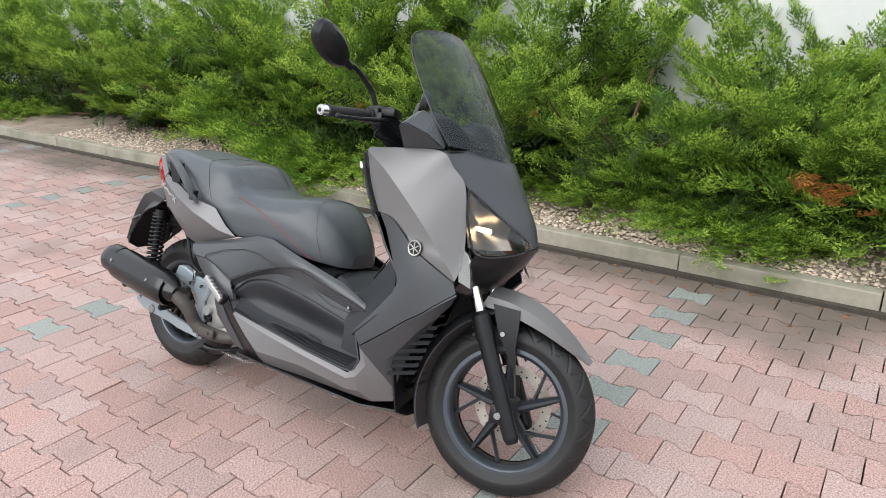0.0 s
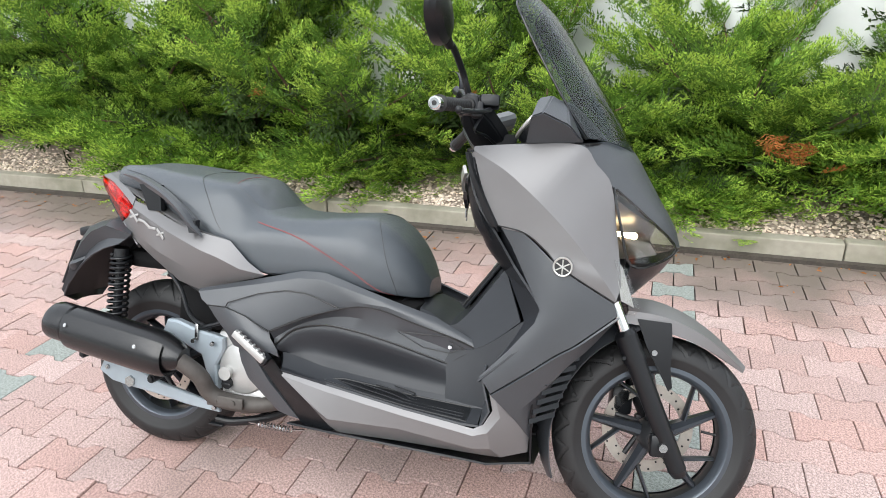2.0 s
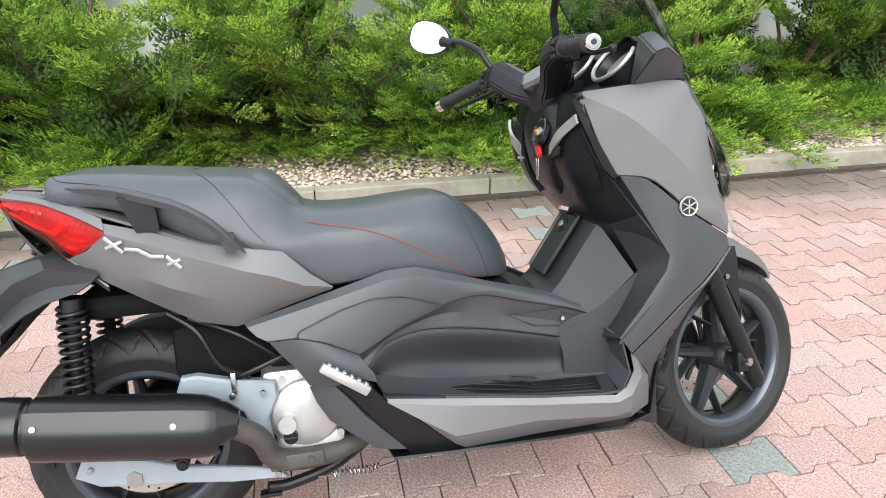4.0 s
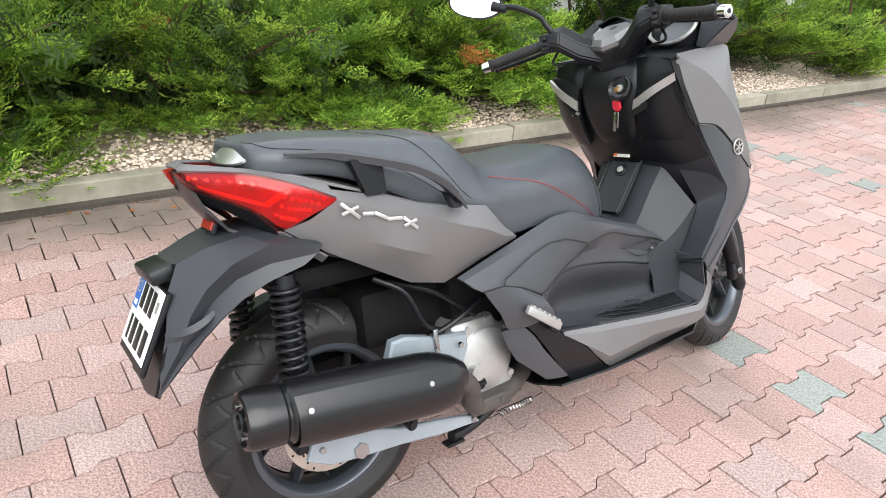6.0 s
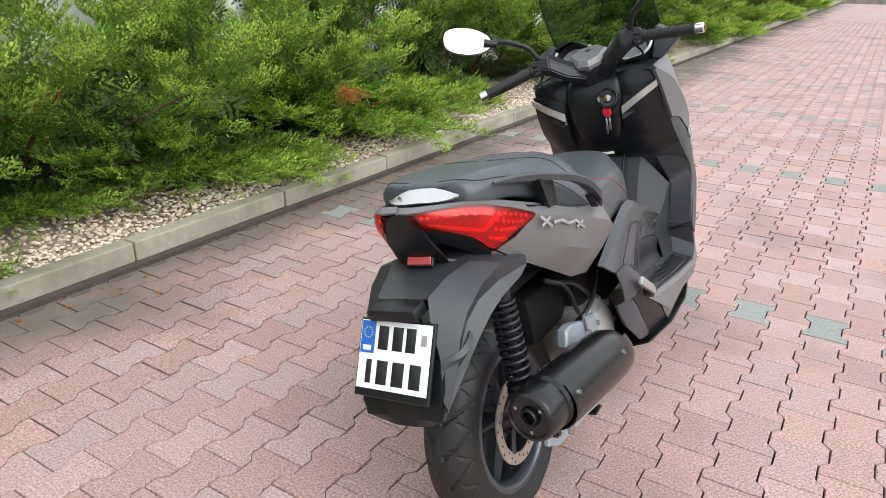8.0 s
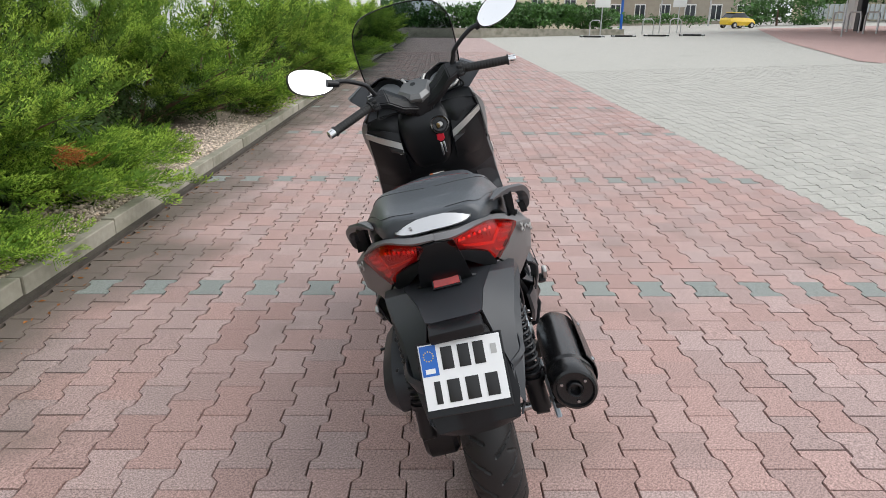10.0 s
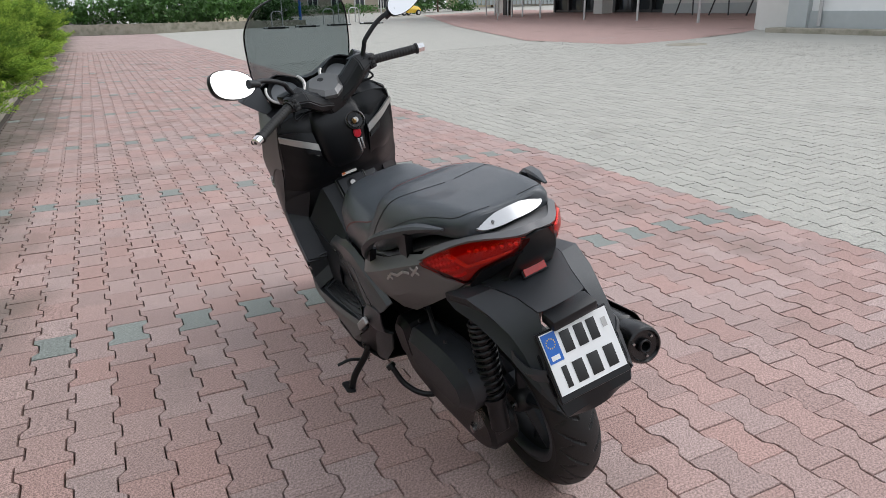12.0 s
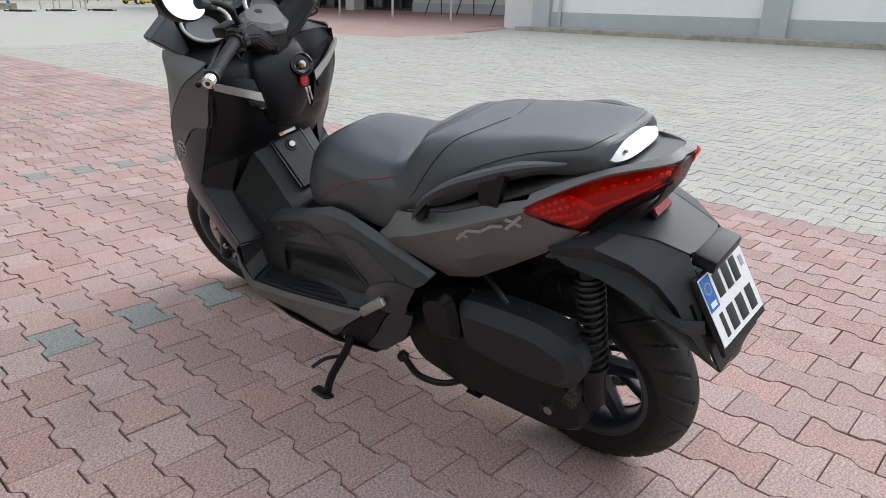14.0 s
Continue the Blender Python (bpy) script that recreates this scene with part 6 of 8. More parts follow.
# ---- tail ----
both("tail_panel", [
    [(0.0, 0.182, 0.835), (0.095, 0.205, 0.812), (0.2, 0.222, 0.776), (0.3, 0.232, 0.76), (0.36, 0.223, 0.748), (0.415, 0.212, 0.69), (0.46, 0.199, 0.655)],
    [(0.012, 0.2, 0.814), (0.1, 0.233, 0.788), (0.175, 0.252, 0.762), (0.282, 0.258, 0.722), (0.34, 0.25, 0.702), (0.4, 0.232, 0.672), (0.46, 0.202, 0.655)],
    [(-0.035, 0.168, 0.776), (0.06, 0.214, 0.726), (0.13, 0.232, 0.697), (0.23, 0.236, 0.66), (0.3, 0.23, 0.645), (0.38, 0.218, 0.648), (0.458, 0.201, 0.652)],
    [(-0.078, 0.136, 0.758), (-0.006, 0.16, 0.705), (0.069, 0.173, 0.662), (0.168, 0.182, 0.606), (0.25, 0.19, 0.588), (0.35, 0.195, 0.62), (0.457, 0.2, 0.65)]],
    GREY, 0.004, label="matt grey tail panel with a sharp crease")
both("tail_rim", [
    [(-0.215, 0.0, 0.895), (-0.206, 0.042, 0.894), (-0.126, 0.1, 0.883), (-0.05, 0.148, 0.864), (0.005, 0.178, 0.842)],
    [(-0.227, 0.0, 0.884), (-0.227, 0.048, 0.887), (-0.13, 0.117, 0.878), (-0.05, 0.166, 0.85), (0.012, 0.2, 0.82)]], GREY, 0.006, nv=13)
both("tail_under", [
    [(-0.09, 0.125, 0.755), (-0.078, 0.134, 0.752), (-0.006, 0.16, 0.695)],
    [(-0.1, 0.1, 0.742), (-0.075, 0.12, 0.735), (-0.01, 0.14, 0.68)]], GREY, 0.004)
shell("tail_deck", [[(-0.208, -0.042, 0.893), (-0.215, 0, 0.894), (-0.208, 0.042, 0.893)], [(-0.135, -0.1, 0.877), (-0.143, 0, 0.876), (-0.135, 0.1, 0.877)], [(-0.05, -0.15, 0.866), (-0.05, 0, 0.872), (-0.05, 0.15, 0.866)], [(0.1, -0.195, 0.815), (0.1, 0, 0.83), (0.1, 0.195, 0.815)], [(0.2, -0.215, 0.778), (0.2, 0, 0.79), (0.2, 0.215, 0.778)], [(0.34, -0.215, 0.75), (0.34, 0, 0.76), (0.34, 0.215, 0.75)]], GREY, 0.006)
shell("tail_centre", [[(-0.226, -0.04, 0.881), (-0.227, 0, 0.882), (-0.226, 0.04, 0.881)], [(-0.2, -0.055, 0.817), (-0.206, 0, 0.816), (-0.2, 0.055, 0.817)], [(-0.161, -0.06, 0.765), (-0.166, 0, 0.762), (-0.161, 0.06, 0.765)], [(-0.1, -0.11, 0.735), (-0.109, 0, 0.73), (-0.1, 0.11, 0.735)], [(0.1, -0.15, 0.66), (0.1, 0, 0.66), (0.1, 0.15, 0.66)]], BLACK, 0.006, nv=9)
for s in (-1, 1):
    lens = flip([
        [(-0.236, 0.026, 0.877), (-0.231, 0.05, 0.884), (-0.13, 0.118, 0.876), (-0.05, 0.166, 0.849), (0.012, 0.204, 0.817)],
        [(-0.234, 0.03, 0.87), (-0.224, 0.058, 0.871), (-0.133, 0.128, 0.856), (-0.06, 0.168, 0.828), (0.002, 0.2, 0.808)],
        [(-0.227, 0.04, 0.858), (-0.206, 0.072, 0.852), (-0.133, 0.126, 0.826), (-0.07, 0.156, 0.796), (-0.03, 0.178, 0.792)],
        [(-0.217, 0.046, 0.846), (-0.191, 0.076, 0.836), (-0.13, 0.118, 0.802), (-0.095, 0.13, 0.768), (-0.078, 0.138, 0.76)]], s)
    tl = shell("tail_light", lens, RED_LENS, 0.003, nv=17, label="red swept tail light cluster")
    back = [[(x + 0.011, y - s * 0.009, z - 0.002) for x, y, z in r] for r in lens]
    shell("lamp_bowl", back, LAMP_RED, 0.003, nv=17, parent=tl)

    def inside(u, v, depth):
        """A point behind the lens: u along it (0 to 4), v down it (0 to 3)."""
        a, b = min(3, int(u)), min(2, int(v))
        p = [Vector(lens[b + k][a + h]) for k in (0, 1) for h in (0, 1)]
        q = p[0].lerp(p[1], u - a).lerp(p[2].lerp(p[3], u - a), v - b)
        return q + Vector((depth, -s * depth * 0.8, 0))
    for k in range(7):
        bm = bmesh.new()
        ball(bm, inside(0.9 + 0.19 * k, 1.0, 0.006), 0.0062, u=10, v=6)
        part("light_cell", bm, PRISM, tl, "small round reflector cell")
        bm = bmesh.new()
        a0, a1 = inside(0.99 + 0.19 * k, 0.55, 0.006), inside(0.99 + 0.19 * k, 1.6, 0.006)
        rod(bm, a0, a1, 0.0016, n=6)
        part("rib", bm, LAMP_RED, tl)
    shell("chevron_strip", [[inside(0.7, 1.9, 0.005), inside(1.5, 2.1, 0.005), inside(2.3, 2.0, 0.005), inside(2.75, 0.5, 0.005)], [inside(0.7, 2.2, 0.005), inside(1.5, 2.5, 0.005), inside(2.45, 2.2, 0.005), inside(2.95, 0.5, 0.005)]], AMBER, 0.003, parent=tl, label="bright orange-red chevron")
    for u in range(6):
        for v in range(4):
            c = inside(2.75 + 0.19 * u, 0.7 + 0.6 * v, 0.006)
            bm = bmesh.new()
            box(bm, (0, 0, 0), (0.009, 0.006, 0.009), Matrix.Translation(c) @ Matrix.Rotation(radians(s * 28), 4, "Z") @ Matrix.Rotation(radians(45), 4, "Y"), bevel=0.0015)
            part("prism", bm, PRISM, tl, "small bright prism")
    shell("lens_frame", flip([[(-0.222, 0.04, 0.85), (-0.191, 0.072, 0.834), (-0.13, 0.114, 0.801), (-0.09, 0.128, 0.757)], [(-0.191, 0.05, 0.813), (-0.161, 0.06, 0.8), (-0.117, 0.088, 0.765), (-0.085, 0.12, 0.742)]], s), BLACK, 0.005)
    # grab rail
    rail = new("grab_rail")
    rail.parent = SC
    tagged(rail, "black grab rail beside the seat")
    bm = bmesh.new()
    path = spline([(-0.062, 0.146, 0.906), (0.02, 0.176, 0.9), (0.1, 0.21, 0.882), (0.165, 0.238, 0.862), (0.22, 0.254, 0.83), (0.26, 0.258, 0.79), (0.288, 0.25, 0.758)], 26)
    rings = []
    for i, p in enumerate(path):
        k = min(1, 0.25 + i / 7, 0.2 + (25 - i) / 7)
        rings.append([(p.x + 0.0, s * (p.y + u * k), p.z + v * k) for u, v in ((-0.019, 0.004), (-0.013, 0.0095), (0.009, 0.0095), (0.016, 0.003), (0.011, -0.0115), (-0.015, -0.009))])
    ngrid(bm, rings, close_v=True, caps=True)
    bmesh.ops.recalc_face_normals(bm, faces=bm.faces)
    part("rail_bar", bm, DARK, rail)
    for x0, y0, z0, zl, wx in ((0.075, 0.198, 0.886, 0.812, 1.0), (0.25, 0.245, 0.8, 0.765, 0.45)):
        bm = bmesh.new()
        ngrid(bm, [[(x0 - 0.03 * wx, s * (y0 - 0.012), z0), (x0 + 0.04 * wx, s * (y0 - 0.012), z0), (x0 + 0.04 * wx, s * (y0 + 0.008), z0), (x0 - 0.03 * wx, s * (y0 + 0.008), z0)],
                   [(x0 + 0.0, s * (y0 - 0.006), zl), (x0 + 0.045 * wx, s * (y0 - 0.006), zl), (x0 + 0.045 * wx, s * (y0 + 0.012), zl), (x0 + 0.0, s * (y0 + 0.012), zl)]], close_v=True, caps=True)
        bmesh.ops.recalc_face_normals(bm, faces=bm.faces)
        part("rail_post", bm, BLACK, rail)
    # product lettering as plain slanted bars
    for k, (l, sl) in enumerate(((0.062, 0.5), (0.038, -0.25), (0.04, 0.25), (0.04, -0.3), (0.05, 0.5))):
        x = (0.03, 0.066, 0.088, 0.114, 0.146)[k]
        y = (0.2165, 0.2275, 0.2345, 0.2415, 0.2455)[k]
        z = (0.792, 0.782, 0.775, 0.766, 0.752)[k]
        bm = bmesh.new()
        mm = Matrix.Translation((x, s * y, z)) @ Matrix.Rotation(radians(12 * s), 4, "Z") @ Matrix.Rotation(radians(18 + 50 * sl), 4, "Y")
        box(bm, (0, 0, 0), (l * 0.78, 0.003, 0.0075), mm, bevel=0.0008)
        if k in (0, 4):
            box(bm, (0, 0, 0), (l * 0.6, 0.003, 0.0065), mm @ Matrix.Rotation(radians(-62), 4, "Y"), bevel=0.0008)
        part("lettering_bar", bm, LETTER, SC)

# ---- rear mudguard and number plate ----
shell("tail_fender", [
    [(-0.05, -0.122, 0.747), (-0.055, -0.06, 0.757), (-0.06, 0, 0.757), (-0.055, 0.06, 0.757), (-0.05, 0.122, 0.747)],
    [(-0.147, -0.101, 0.75), (-0.15, -0.06, 0.753), (-0.15, 0, 0.752), (-0.15, 0.06, 0.753), (-0.147, 0.101, 0.75)],
    [(-0.21, -0.076, 0.735), (-0.215, -0.05, 0.731), (-0.217, 0, 0.73), (-0.215, 0.05, 0.731), (-0.21, 0.076, 0.735)],
    [(-0.27, -0.061, 0.712), (-0.276, -0.046, 0.71), (-0.28, 0, 0.71), (-0.276, 0.046, 0.71), (-0.27, 0.061, 0.712)]], MUD, 0.005, label="charcoal rear mudguard")
both("fender_wing", [
    [(-0.05, 0.12, 0.748), (-0.147, 0.1, 0.751), (-0.21, 0.075, 0.736), (-0.27, 0.06, 0.713), (-0.295, 0.07, 0.67), (-0.315, 0.086, 0.6), (-0.34, 0.09, 0.52)],
    [(-0.018, 0.168, 0.722), (-0.12, 0.16, 0.742), (-0.19, 0.142, 0.715), (-0.24, 0.125, 0.675), (-0.275, 0.116, 0.63), (-0.305, 0.11, 0.57), (-0.345, 0.095, 0.505)],
    [(-0.03, 0.172, 0.71), (-0.12, 0.142, 0.703), (-0.18, 0.12, 0.681), (-0.225, 0.108, 0.648), (-0.26, 0.102, 0.608), (-0.3, 0.098, 0.555), (-0.348, 0.09, 0.5)],
    [(-0.06, 0.168, 0.692), (-0.13, 0.152, 0.67), (-0.18, 0.142, 0.645), (-0.225, 0.132, 0.613), (-0.262, 0.122, 0.58), (-0.305, 0.107, 0.535), (-0.352, 0.08, 0.482)]], MUD, 0.005, label="charcoal folded wing of the rear mudguard")
both("fender_fin", [
    [(-0.322, 0.09, 0.6), (-0.292, 0.118, 0.61), (-0.258, 0.124, 0.622), (-0.235, 0.12, 0.632)],
    [(-0.322, 0.094, 0.592), (-0.29, 0.126, 0.6), (-0.255, 0.131, 0.612), (-0.23, 0.122, 0.626)],
    [(-0.326, 0.09, 0.572), (-0.298, 0.11, 0.575), (-0.268, 0.113, 0.588), (-0.245, 0.11, 0.605)]], MUD, 0.004, nv=12)
shell("fender_tongue", [[(-0.29, -0.096, 0.625), (-0.29, 0, 0.66), (-0.29, 0.096, 0.625)], [(-0.335, -0.094, 0.54), (-0.325, 0, 0.55), (-0.335, 0.094, 0.54)], [(-0.352, -0.078, 0.48), (-0.352, 0, 0.478), (-0.352, 0.078, 0.48)], [(-0.34, -0.045, 0.462), (-0.352, 0, 0.458), (-0.34, 0.045, 0.462)]], BLACK, 0.006, nv=9)
bm = bmesh.new()
box(bm, (-0.298, 0, 0.698), (0.05, 0.115, 0.03), Matrix.Translation((-0.298, 0, 0.7)) @ Matrix.Rotation(radians(-12), 4, "Y") @ Matrix.Translation((0.298, 0, -0.7)), bevel=0.007)
part("plate_lamp", bm, BLACK, SC, "black number plate lamp housing")
TAPER[0] = False
PM = Matrix.Translation((-0.335, 0.006, 0.606)) @ Matrix.Rotation(radians(-90), 4, "Z") @ Matrix.Rotation(radians(63.5), 4, "X") @ Matrix.Rotation(radians(-3.2), 4, "Z")
bm = bmesh.new()
slab(bm, [(-0.098, -0.09), (0.098, -0.09), (0.098, 0.077), (-0.098, 0.077)], 0.01, PM @ Matrix.Translation((0, 0, -0.007)), bevel=0.003)
holder = part("plate_holder", bm, BLACK, SC, "black plastic plate holder")
bm = bmesh.new()
slab(bm, [(-0.0925, -0.0725), (0.0925, -0.0725), (0.0925, 0.0725), (-0.0925, 0.0725)], 0.002, PM @ Matrix.Translation((0, 0, 0.0)), bevel=0.0006)
plate = part("number_plate", bm, WHITE, SC, "white number plate with a blue band")
bm = bmesh.new()
slab(bm, [(-0.09, 0.002), (-0.053, 0.002), (-0.053, 0.07), (-0.09, 0.07)], 0.0006, PM @ Matrix.Translation((0, 0, 0.0016)))
part("blue_band", bm, BLUE, plate)
bm = bmesh.new()
for k in range(12):
    a = 2 * math.pi * k / 12
    rod(bm, PM @ Vector((-0.0715 + 0.011 * math.cos(a), 0.046 + 0.011 * math.sin(a), 0.0018)), PM @ Vector((-0.0715 + 0.011 * math.cos(a), 0.046 + 0.011 * math.sin(a), 0.0024)), 0.0017, n=5)
part("star_ring", bm, YELLOW, plate)
bm = bmesh.new()
box(bm, (-0.0715, 0.013, 0.0021), (0.022, 0.011, 0.0006), PM)
part("band_bar", bm, WHITE, plate)
for x, y, w in ((-0.03, 0.037, 0.026), (0.008, 0.037, 0.026), (0.042, 0.037, 0.024), (-0.062, -0.036, 0.014), (-0.026, -0.036, 0.028), (0.016, -0.036, 0.03), (0.06, -0.036, 0.028)):
    bm = bmesh.new()
    box(bm, (x, y, 0.0016), (w, 0.05, 0.0012), PM, bevel=0.0004)
    part("plate_bar", bm, INK, plate)
bm = bmesh.new()
box(bm, (0.075, 0.04, 0.0016), (0.013, 0.022, 0.0008), PM)
part("plate_sticker", bm, SATIN, plate)
TAPER[0] = True
rm = Matrix.Translation((-0.177, 0, 0.766)) @ Matrix.Rotation(radians(-90), 4, "Z") @ Matrix.Rotation(radians(62), 4, "X")
bm = bmesh.new()
slab(bm, [(-0.034, -0.015), (0.034, -0.015), (0.034, 0.015), (-0.034, 0.015)], 0.009, rm, bevel=0.002)
rf = part("reflector_frame", bm, BLACK, SC)
bm = bmesh.new()
slab(bm, [(-0.03, -0.011), (0.03, -0.011), (0.03, 0.011), (-0.03, 0.011)], 0.004, rm @ Matrix.Translation((0, 0, 0.006)), bevel=0.001)
part("rear_reflector", bm, RED_DEEP, rf, "small red reflector")

# ---- rear suspension, silencer, engine ----
for s in (-1, 1):
    top, low = Vector((-0.09, s * 0.124, 0.672)), Vector((-0.106, s * 0.13, 0.33))
    sh = new("shock_absorber")
    sh.parent = SC
    tagged(sh, "black shock absorber with a coil spring")
    bm = bmesh.new()
    rod(bm, top, low, 0.014, n=16)
    rod(bm, low, low.lerp(top, 0.35), 0.026, n=20)
    rod(bm, top, top.lerp(low, 0.1), 0.024, n=20)
    rod(bm, low - Vector((0, 0.018, 0)), low + Vector((0, 0.018, 0)), 0.018, n=16)
    part("damper", bm, BLACK, sh)
    bm = bmesh.new()
    pts = []
    d = (low - top).normalized()
    side = d.orthogonal().normalized()
    upv = d.cross(side)
    for k in range(14 * 13 + 1):
        f = k / (14 * 13)
        a = 2 * math.pi * k / 14
        g = f ** 1.15
        pts.append(top.lerp(low, 0.06 + 0.66 * g) + (side * math.cos(a) + upv * math.sin(a)) * 0.0285)
    pipe(bm, pts, 0.0048, 7)
    part("spring", bm, BLACK, sh)
    bm = bmesh.new()
    rod(bm, low.lerp(top, 0.25), low.lerp(top, 0.29), 0.033, n=20)
    part("spring_seat", bm, BLACK, sh)

ma, mb = Vector((-0.25, -0.218, 0.452)), Vector((0.225, -0.24, 0.4))
md = (mb - ma).normalized()
mz = md.to_track_quat("Z", "Y").to_matrix().to_4x4()
mz.translation = ma
exhaust = new("silencer")
exhaust.parent = SC
tagged(exhaust, "satin black exhaust silencer with a heat shield")
L = (mb - ma).length
bm = bmesh.new()
lathe(bm, [(0.0, 0.02), (0.02, 0.02), (0.021, 0.009), (0.042, 0.007), (0.046, 0.0), (0.052, 0.003), (0.0562, 0.014), (0.0572, 0.04), (0.0565, 0.072), (0.0515, 0.078), (0.0515, 0.084), (0.0585, 0.09), (0.06, 0.2), (0.06, L - 0.1), (0.057, L - 0.06), (0.045, L - 0.02), (0.028, L + 0.01), (0.0, L + 0.012)], mz, 48)
part("silencer_body", bm, EXHAUST, exhaust)
bm = bmesh.new()
lathe(bm, [(0.011, 0.03), (0.014, -0.002), (0.017, -0.003), (0.019, 0.0), (0.019, 0.012)], mz, 24)
part("tail_pipe", bm, BLACK, exhaust)
rows = []
for i in range(13):
    a = radians(-125 + 170 * i / 12)
    r = 0.0665 + (0.003 if i in (0, 12) else 0)
    rows.append([mz @ (Vector((0, 0, z)) + (mz.to_3x3().inverted() @ Vector((0, -math.cos(a), math.sin(a)))).normalized() * r * k) for z, k in ((0.088, 0.97), (0.1, 1.0), (0.2, 1.02), (L - 0.13, 1.02), (L - 0.06, 0.97), (L - 0.03, 0.86))])
bm = bmesh.new()
sheet(bm, rows, 0.003, 0, 18)
shield = part("heat_shield", bm, EXHAUST, exhaust, "satin black heat shield")
for f in (0.23, 0.77):
    n = Vector((0, -math.cos(radians(20)), math.sin(radians(20))))
    bolt(ma.lerp(mb, f) + n * 0.07, n, 0.0065, parent=exhaust)
for k in range(3):
    a = 2 * math.pi * k / 3 + 0.5
    bolt(mz @ Vector((0.033 * math.cos(a), 0.033 * math.sin(a), 0.007)), -md, 0.0045, parent=exhaust)
bm = bmesh.new()
pipe(bm, [(0.22, -0.245, 0.395), (0.27, -0.215, 0.345), (0.29, -0.19, 0.29), (0.33, -0.17, 0.262), (0.42, -0.15, 0.255), (0.52, -0.11, 0.27)], 0.024, 16, 30)
part("exhaust_pipe", bm, PIPE, exhaust, "heat-stained exhaust pipe")
bm = bmesh.new()
box(bm, (0.345, -0.19, 0.268), (0.12, 0.012, 0.035), Matrix(), bevel=0.005)
part("pipe_guard", bm, PIPE, exhaust)
for x in (0.315, 0.375):
    bolt((x, -0.196, 0.27), (0, -1, 0), 0.008, parent=exhaust, material=PIPE)
# painted bracket that carries the silencer and the axle
bm = bmesh.new()
slab(bm, [(-0.118, 0.295), (-0.1, 0.335), (-0.02, 0.33), (0.1, 0.288), (0.2, 0.268), (0.305, 0.246), (0.318, 0.225), (0.2, 0.232), (0.1, 0.248), (0.0, 0.258), (-0.07, 0.268)], 0.014, Matrix.Translation((0, -0.168, 0)) @ Matrix.Rotation(radians(90), 4, "X"), bevel=0.003)
part("axle_bracket", bm, BLUEALU, SC, "blue-grey painted bracket below the silencer")
bm = bmesh.new()
slab(bm, [(0.1, 0.44), (0.115, 0.478), (0.15, 0.48), (0.22, 0.46), (0.315, 0.445), (0.318, 0.41), (0.292, 0.36), (0.3, 0.286), (0.262, 0.284), (0.255, 0.34), (0.238, 0.385), (0.19, 0.405), (0.15, 0.425)], 0.03, Matrix.Translation((0, -0.15, 0)) @ Matrix.Rotation(radians(90), 4, "X"), bevel=0.006)
part("rear_arm", bm, BLUEALU, SC, "blue-grey cast rear arm")
for x, z in ((-0.085, 0.31), (0.3, 0.238), (0.22, 0.43), (0.285, 0.428)):
    bolt((x, -0.178, z), (0, -1, 0), 0.0075)
for x, z in ((-0.143, 0.356), (0.108, 0.312)):
    bm = bmesh.new()
    rod(bm, (x, -0.218, z), (x, -0.165, z), 0.0135, n=16)
    box(bm, (x, -0.2, z + 0.02), (0.03, 0.006, 0.04), bevel=0.002)
    rod(bm, (x, -0.224, z), (x, -0.218, z), 0.009, n=6)
    part("silencer_mount", bm, BLACK, exhaust, "black rubber mount with a bolt")
bm = bmesh.new()
rod(bm, (0, -0.18, 0.276), (0, 0.17, 0.276), 0.012)
rod(bm, (0, -0.182, 0.276), (0, -0.172, 0.276), 0.018, n=6)
part("rear_axle", bm, STEEL, SC)
bm = bmesh.new()
box(bm, (0.09, -0.115, 0.36), (0.07, 0.05, 0.05), Matrix(), bevel=0.012)
box(bm, (0.06, -0.12, 0.39), (0.05, 0.03, 0.025), Matrix(), bevel=0.008)
part("rear_caliper", bm, ALU, SC, "grey cast rear brake caliper")
bm = bmesh.new()
pipe(bm, [(0.03, -0.13, 0.4), (0.01, -0.14, 0.42), (-0.02, -0.135, 0.43)], 0.006, 8, 8)
part("caliper_nipple", bm, STEEL, SC)
engine = new("engine")
engine.parent = SC
tagged(engine, "bright cast aluminium engine")
em = Matrix.Translation((0.375, -0.1, 0.36)) @ Matrix.Rotation(radians(90), 4, "X")
bm = bmesh.new()
lathe(bm, [(0.0, 0.062), (0.05, 0.062), (0.075, 0.055), (0.092, 0.035), (0.098, 0.0), (0.098, -0.12)], em, 32)
box(bm, (0.35, -0.1, 0.42), (0.14, 0.1, 0.09), bevel=0.02)
box(bm, (0.38, -0.1, 0.275), (0.16, 0.1, 0.07), bevel=0.02)
part("crankcase_cover", bm, ALU, engine)
for k in range(9):
    bm = bmesh.new()
    a = 2 * math.pi * k / 9
    rod(bm, em @ Vector((0.094 * math.cos(a), 0.094 * math.sin(a), 0.03)), em @ Vector((0.094 * math.cos(a), 0.094 * math.sin(a), 0.052)), 0.009, n=10)
    part("cover_boss", bm, ALU, engine)
bm = bmesh.new()
rod(bm, (0.33, -0.155, 0.345), (0.33, -0.178, 0.345), 0.02, n=20)
part("oil_plug", bm, ALU, engine)
bm = bmesh.new()
rod(bm, (0.335, -0.15, 0.315), (0.335, -0.172, 0.313), 0.016, n=20)
box(bm, (0.335, -0.174, 0.313), (0.03, 0.006, 0.008), bevel=0.002)
part("oil_filler_cap", bm, BLACK, engine)
bm = bmesh.new()
box(bm, (0.5, 0, 0.34), (0.24, 0.2, 0.2), bevel=0.03)
part("engine_block", bm, BLACK, engine)
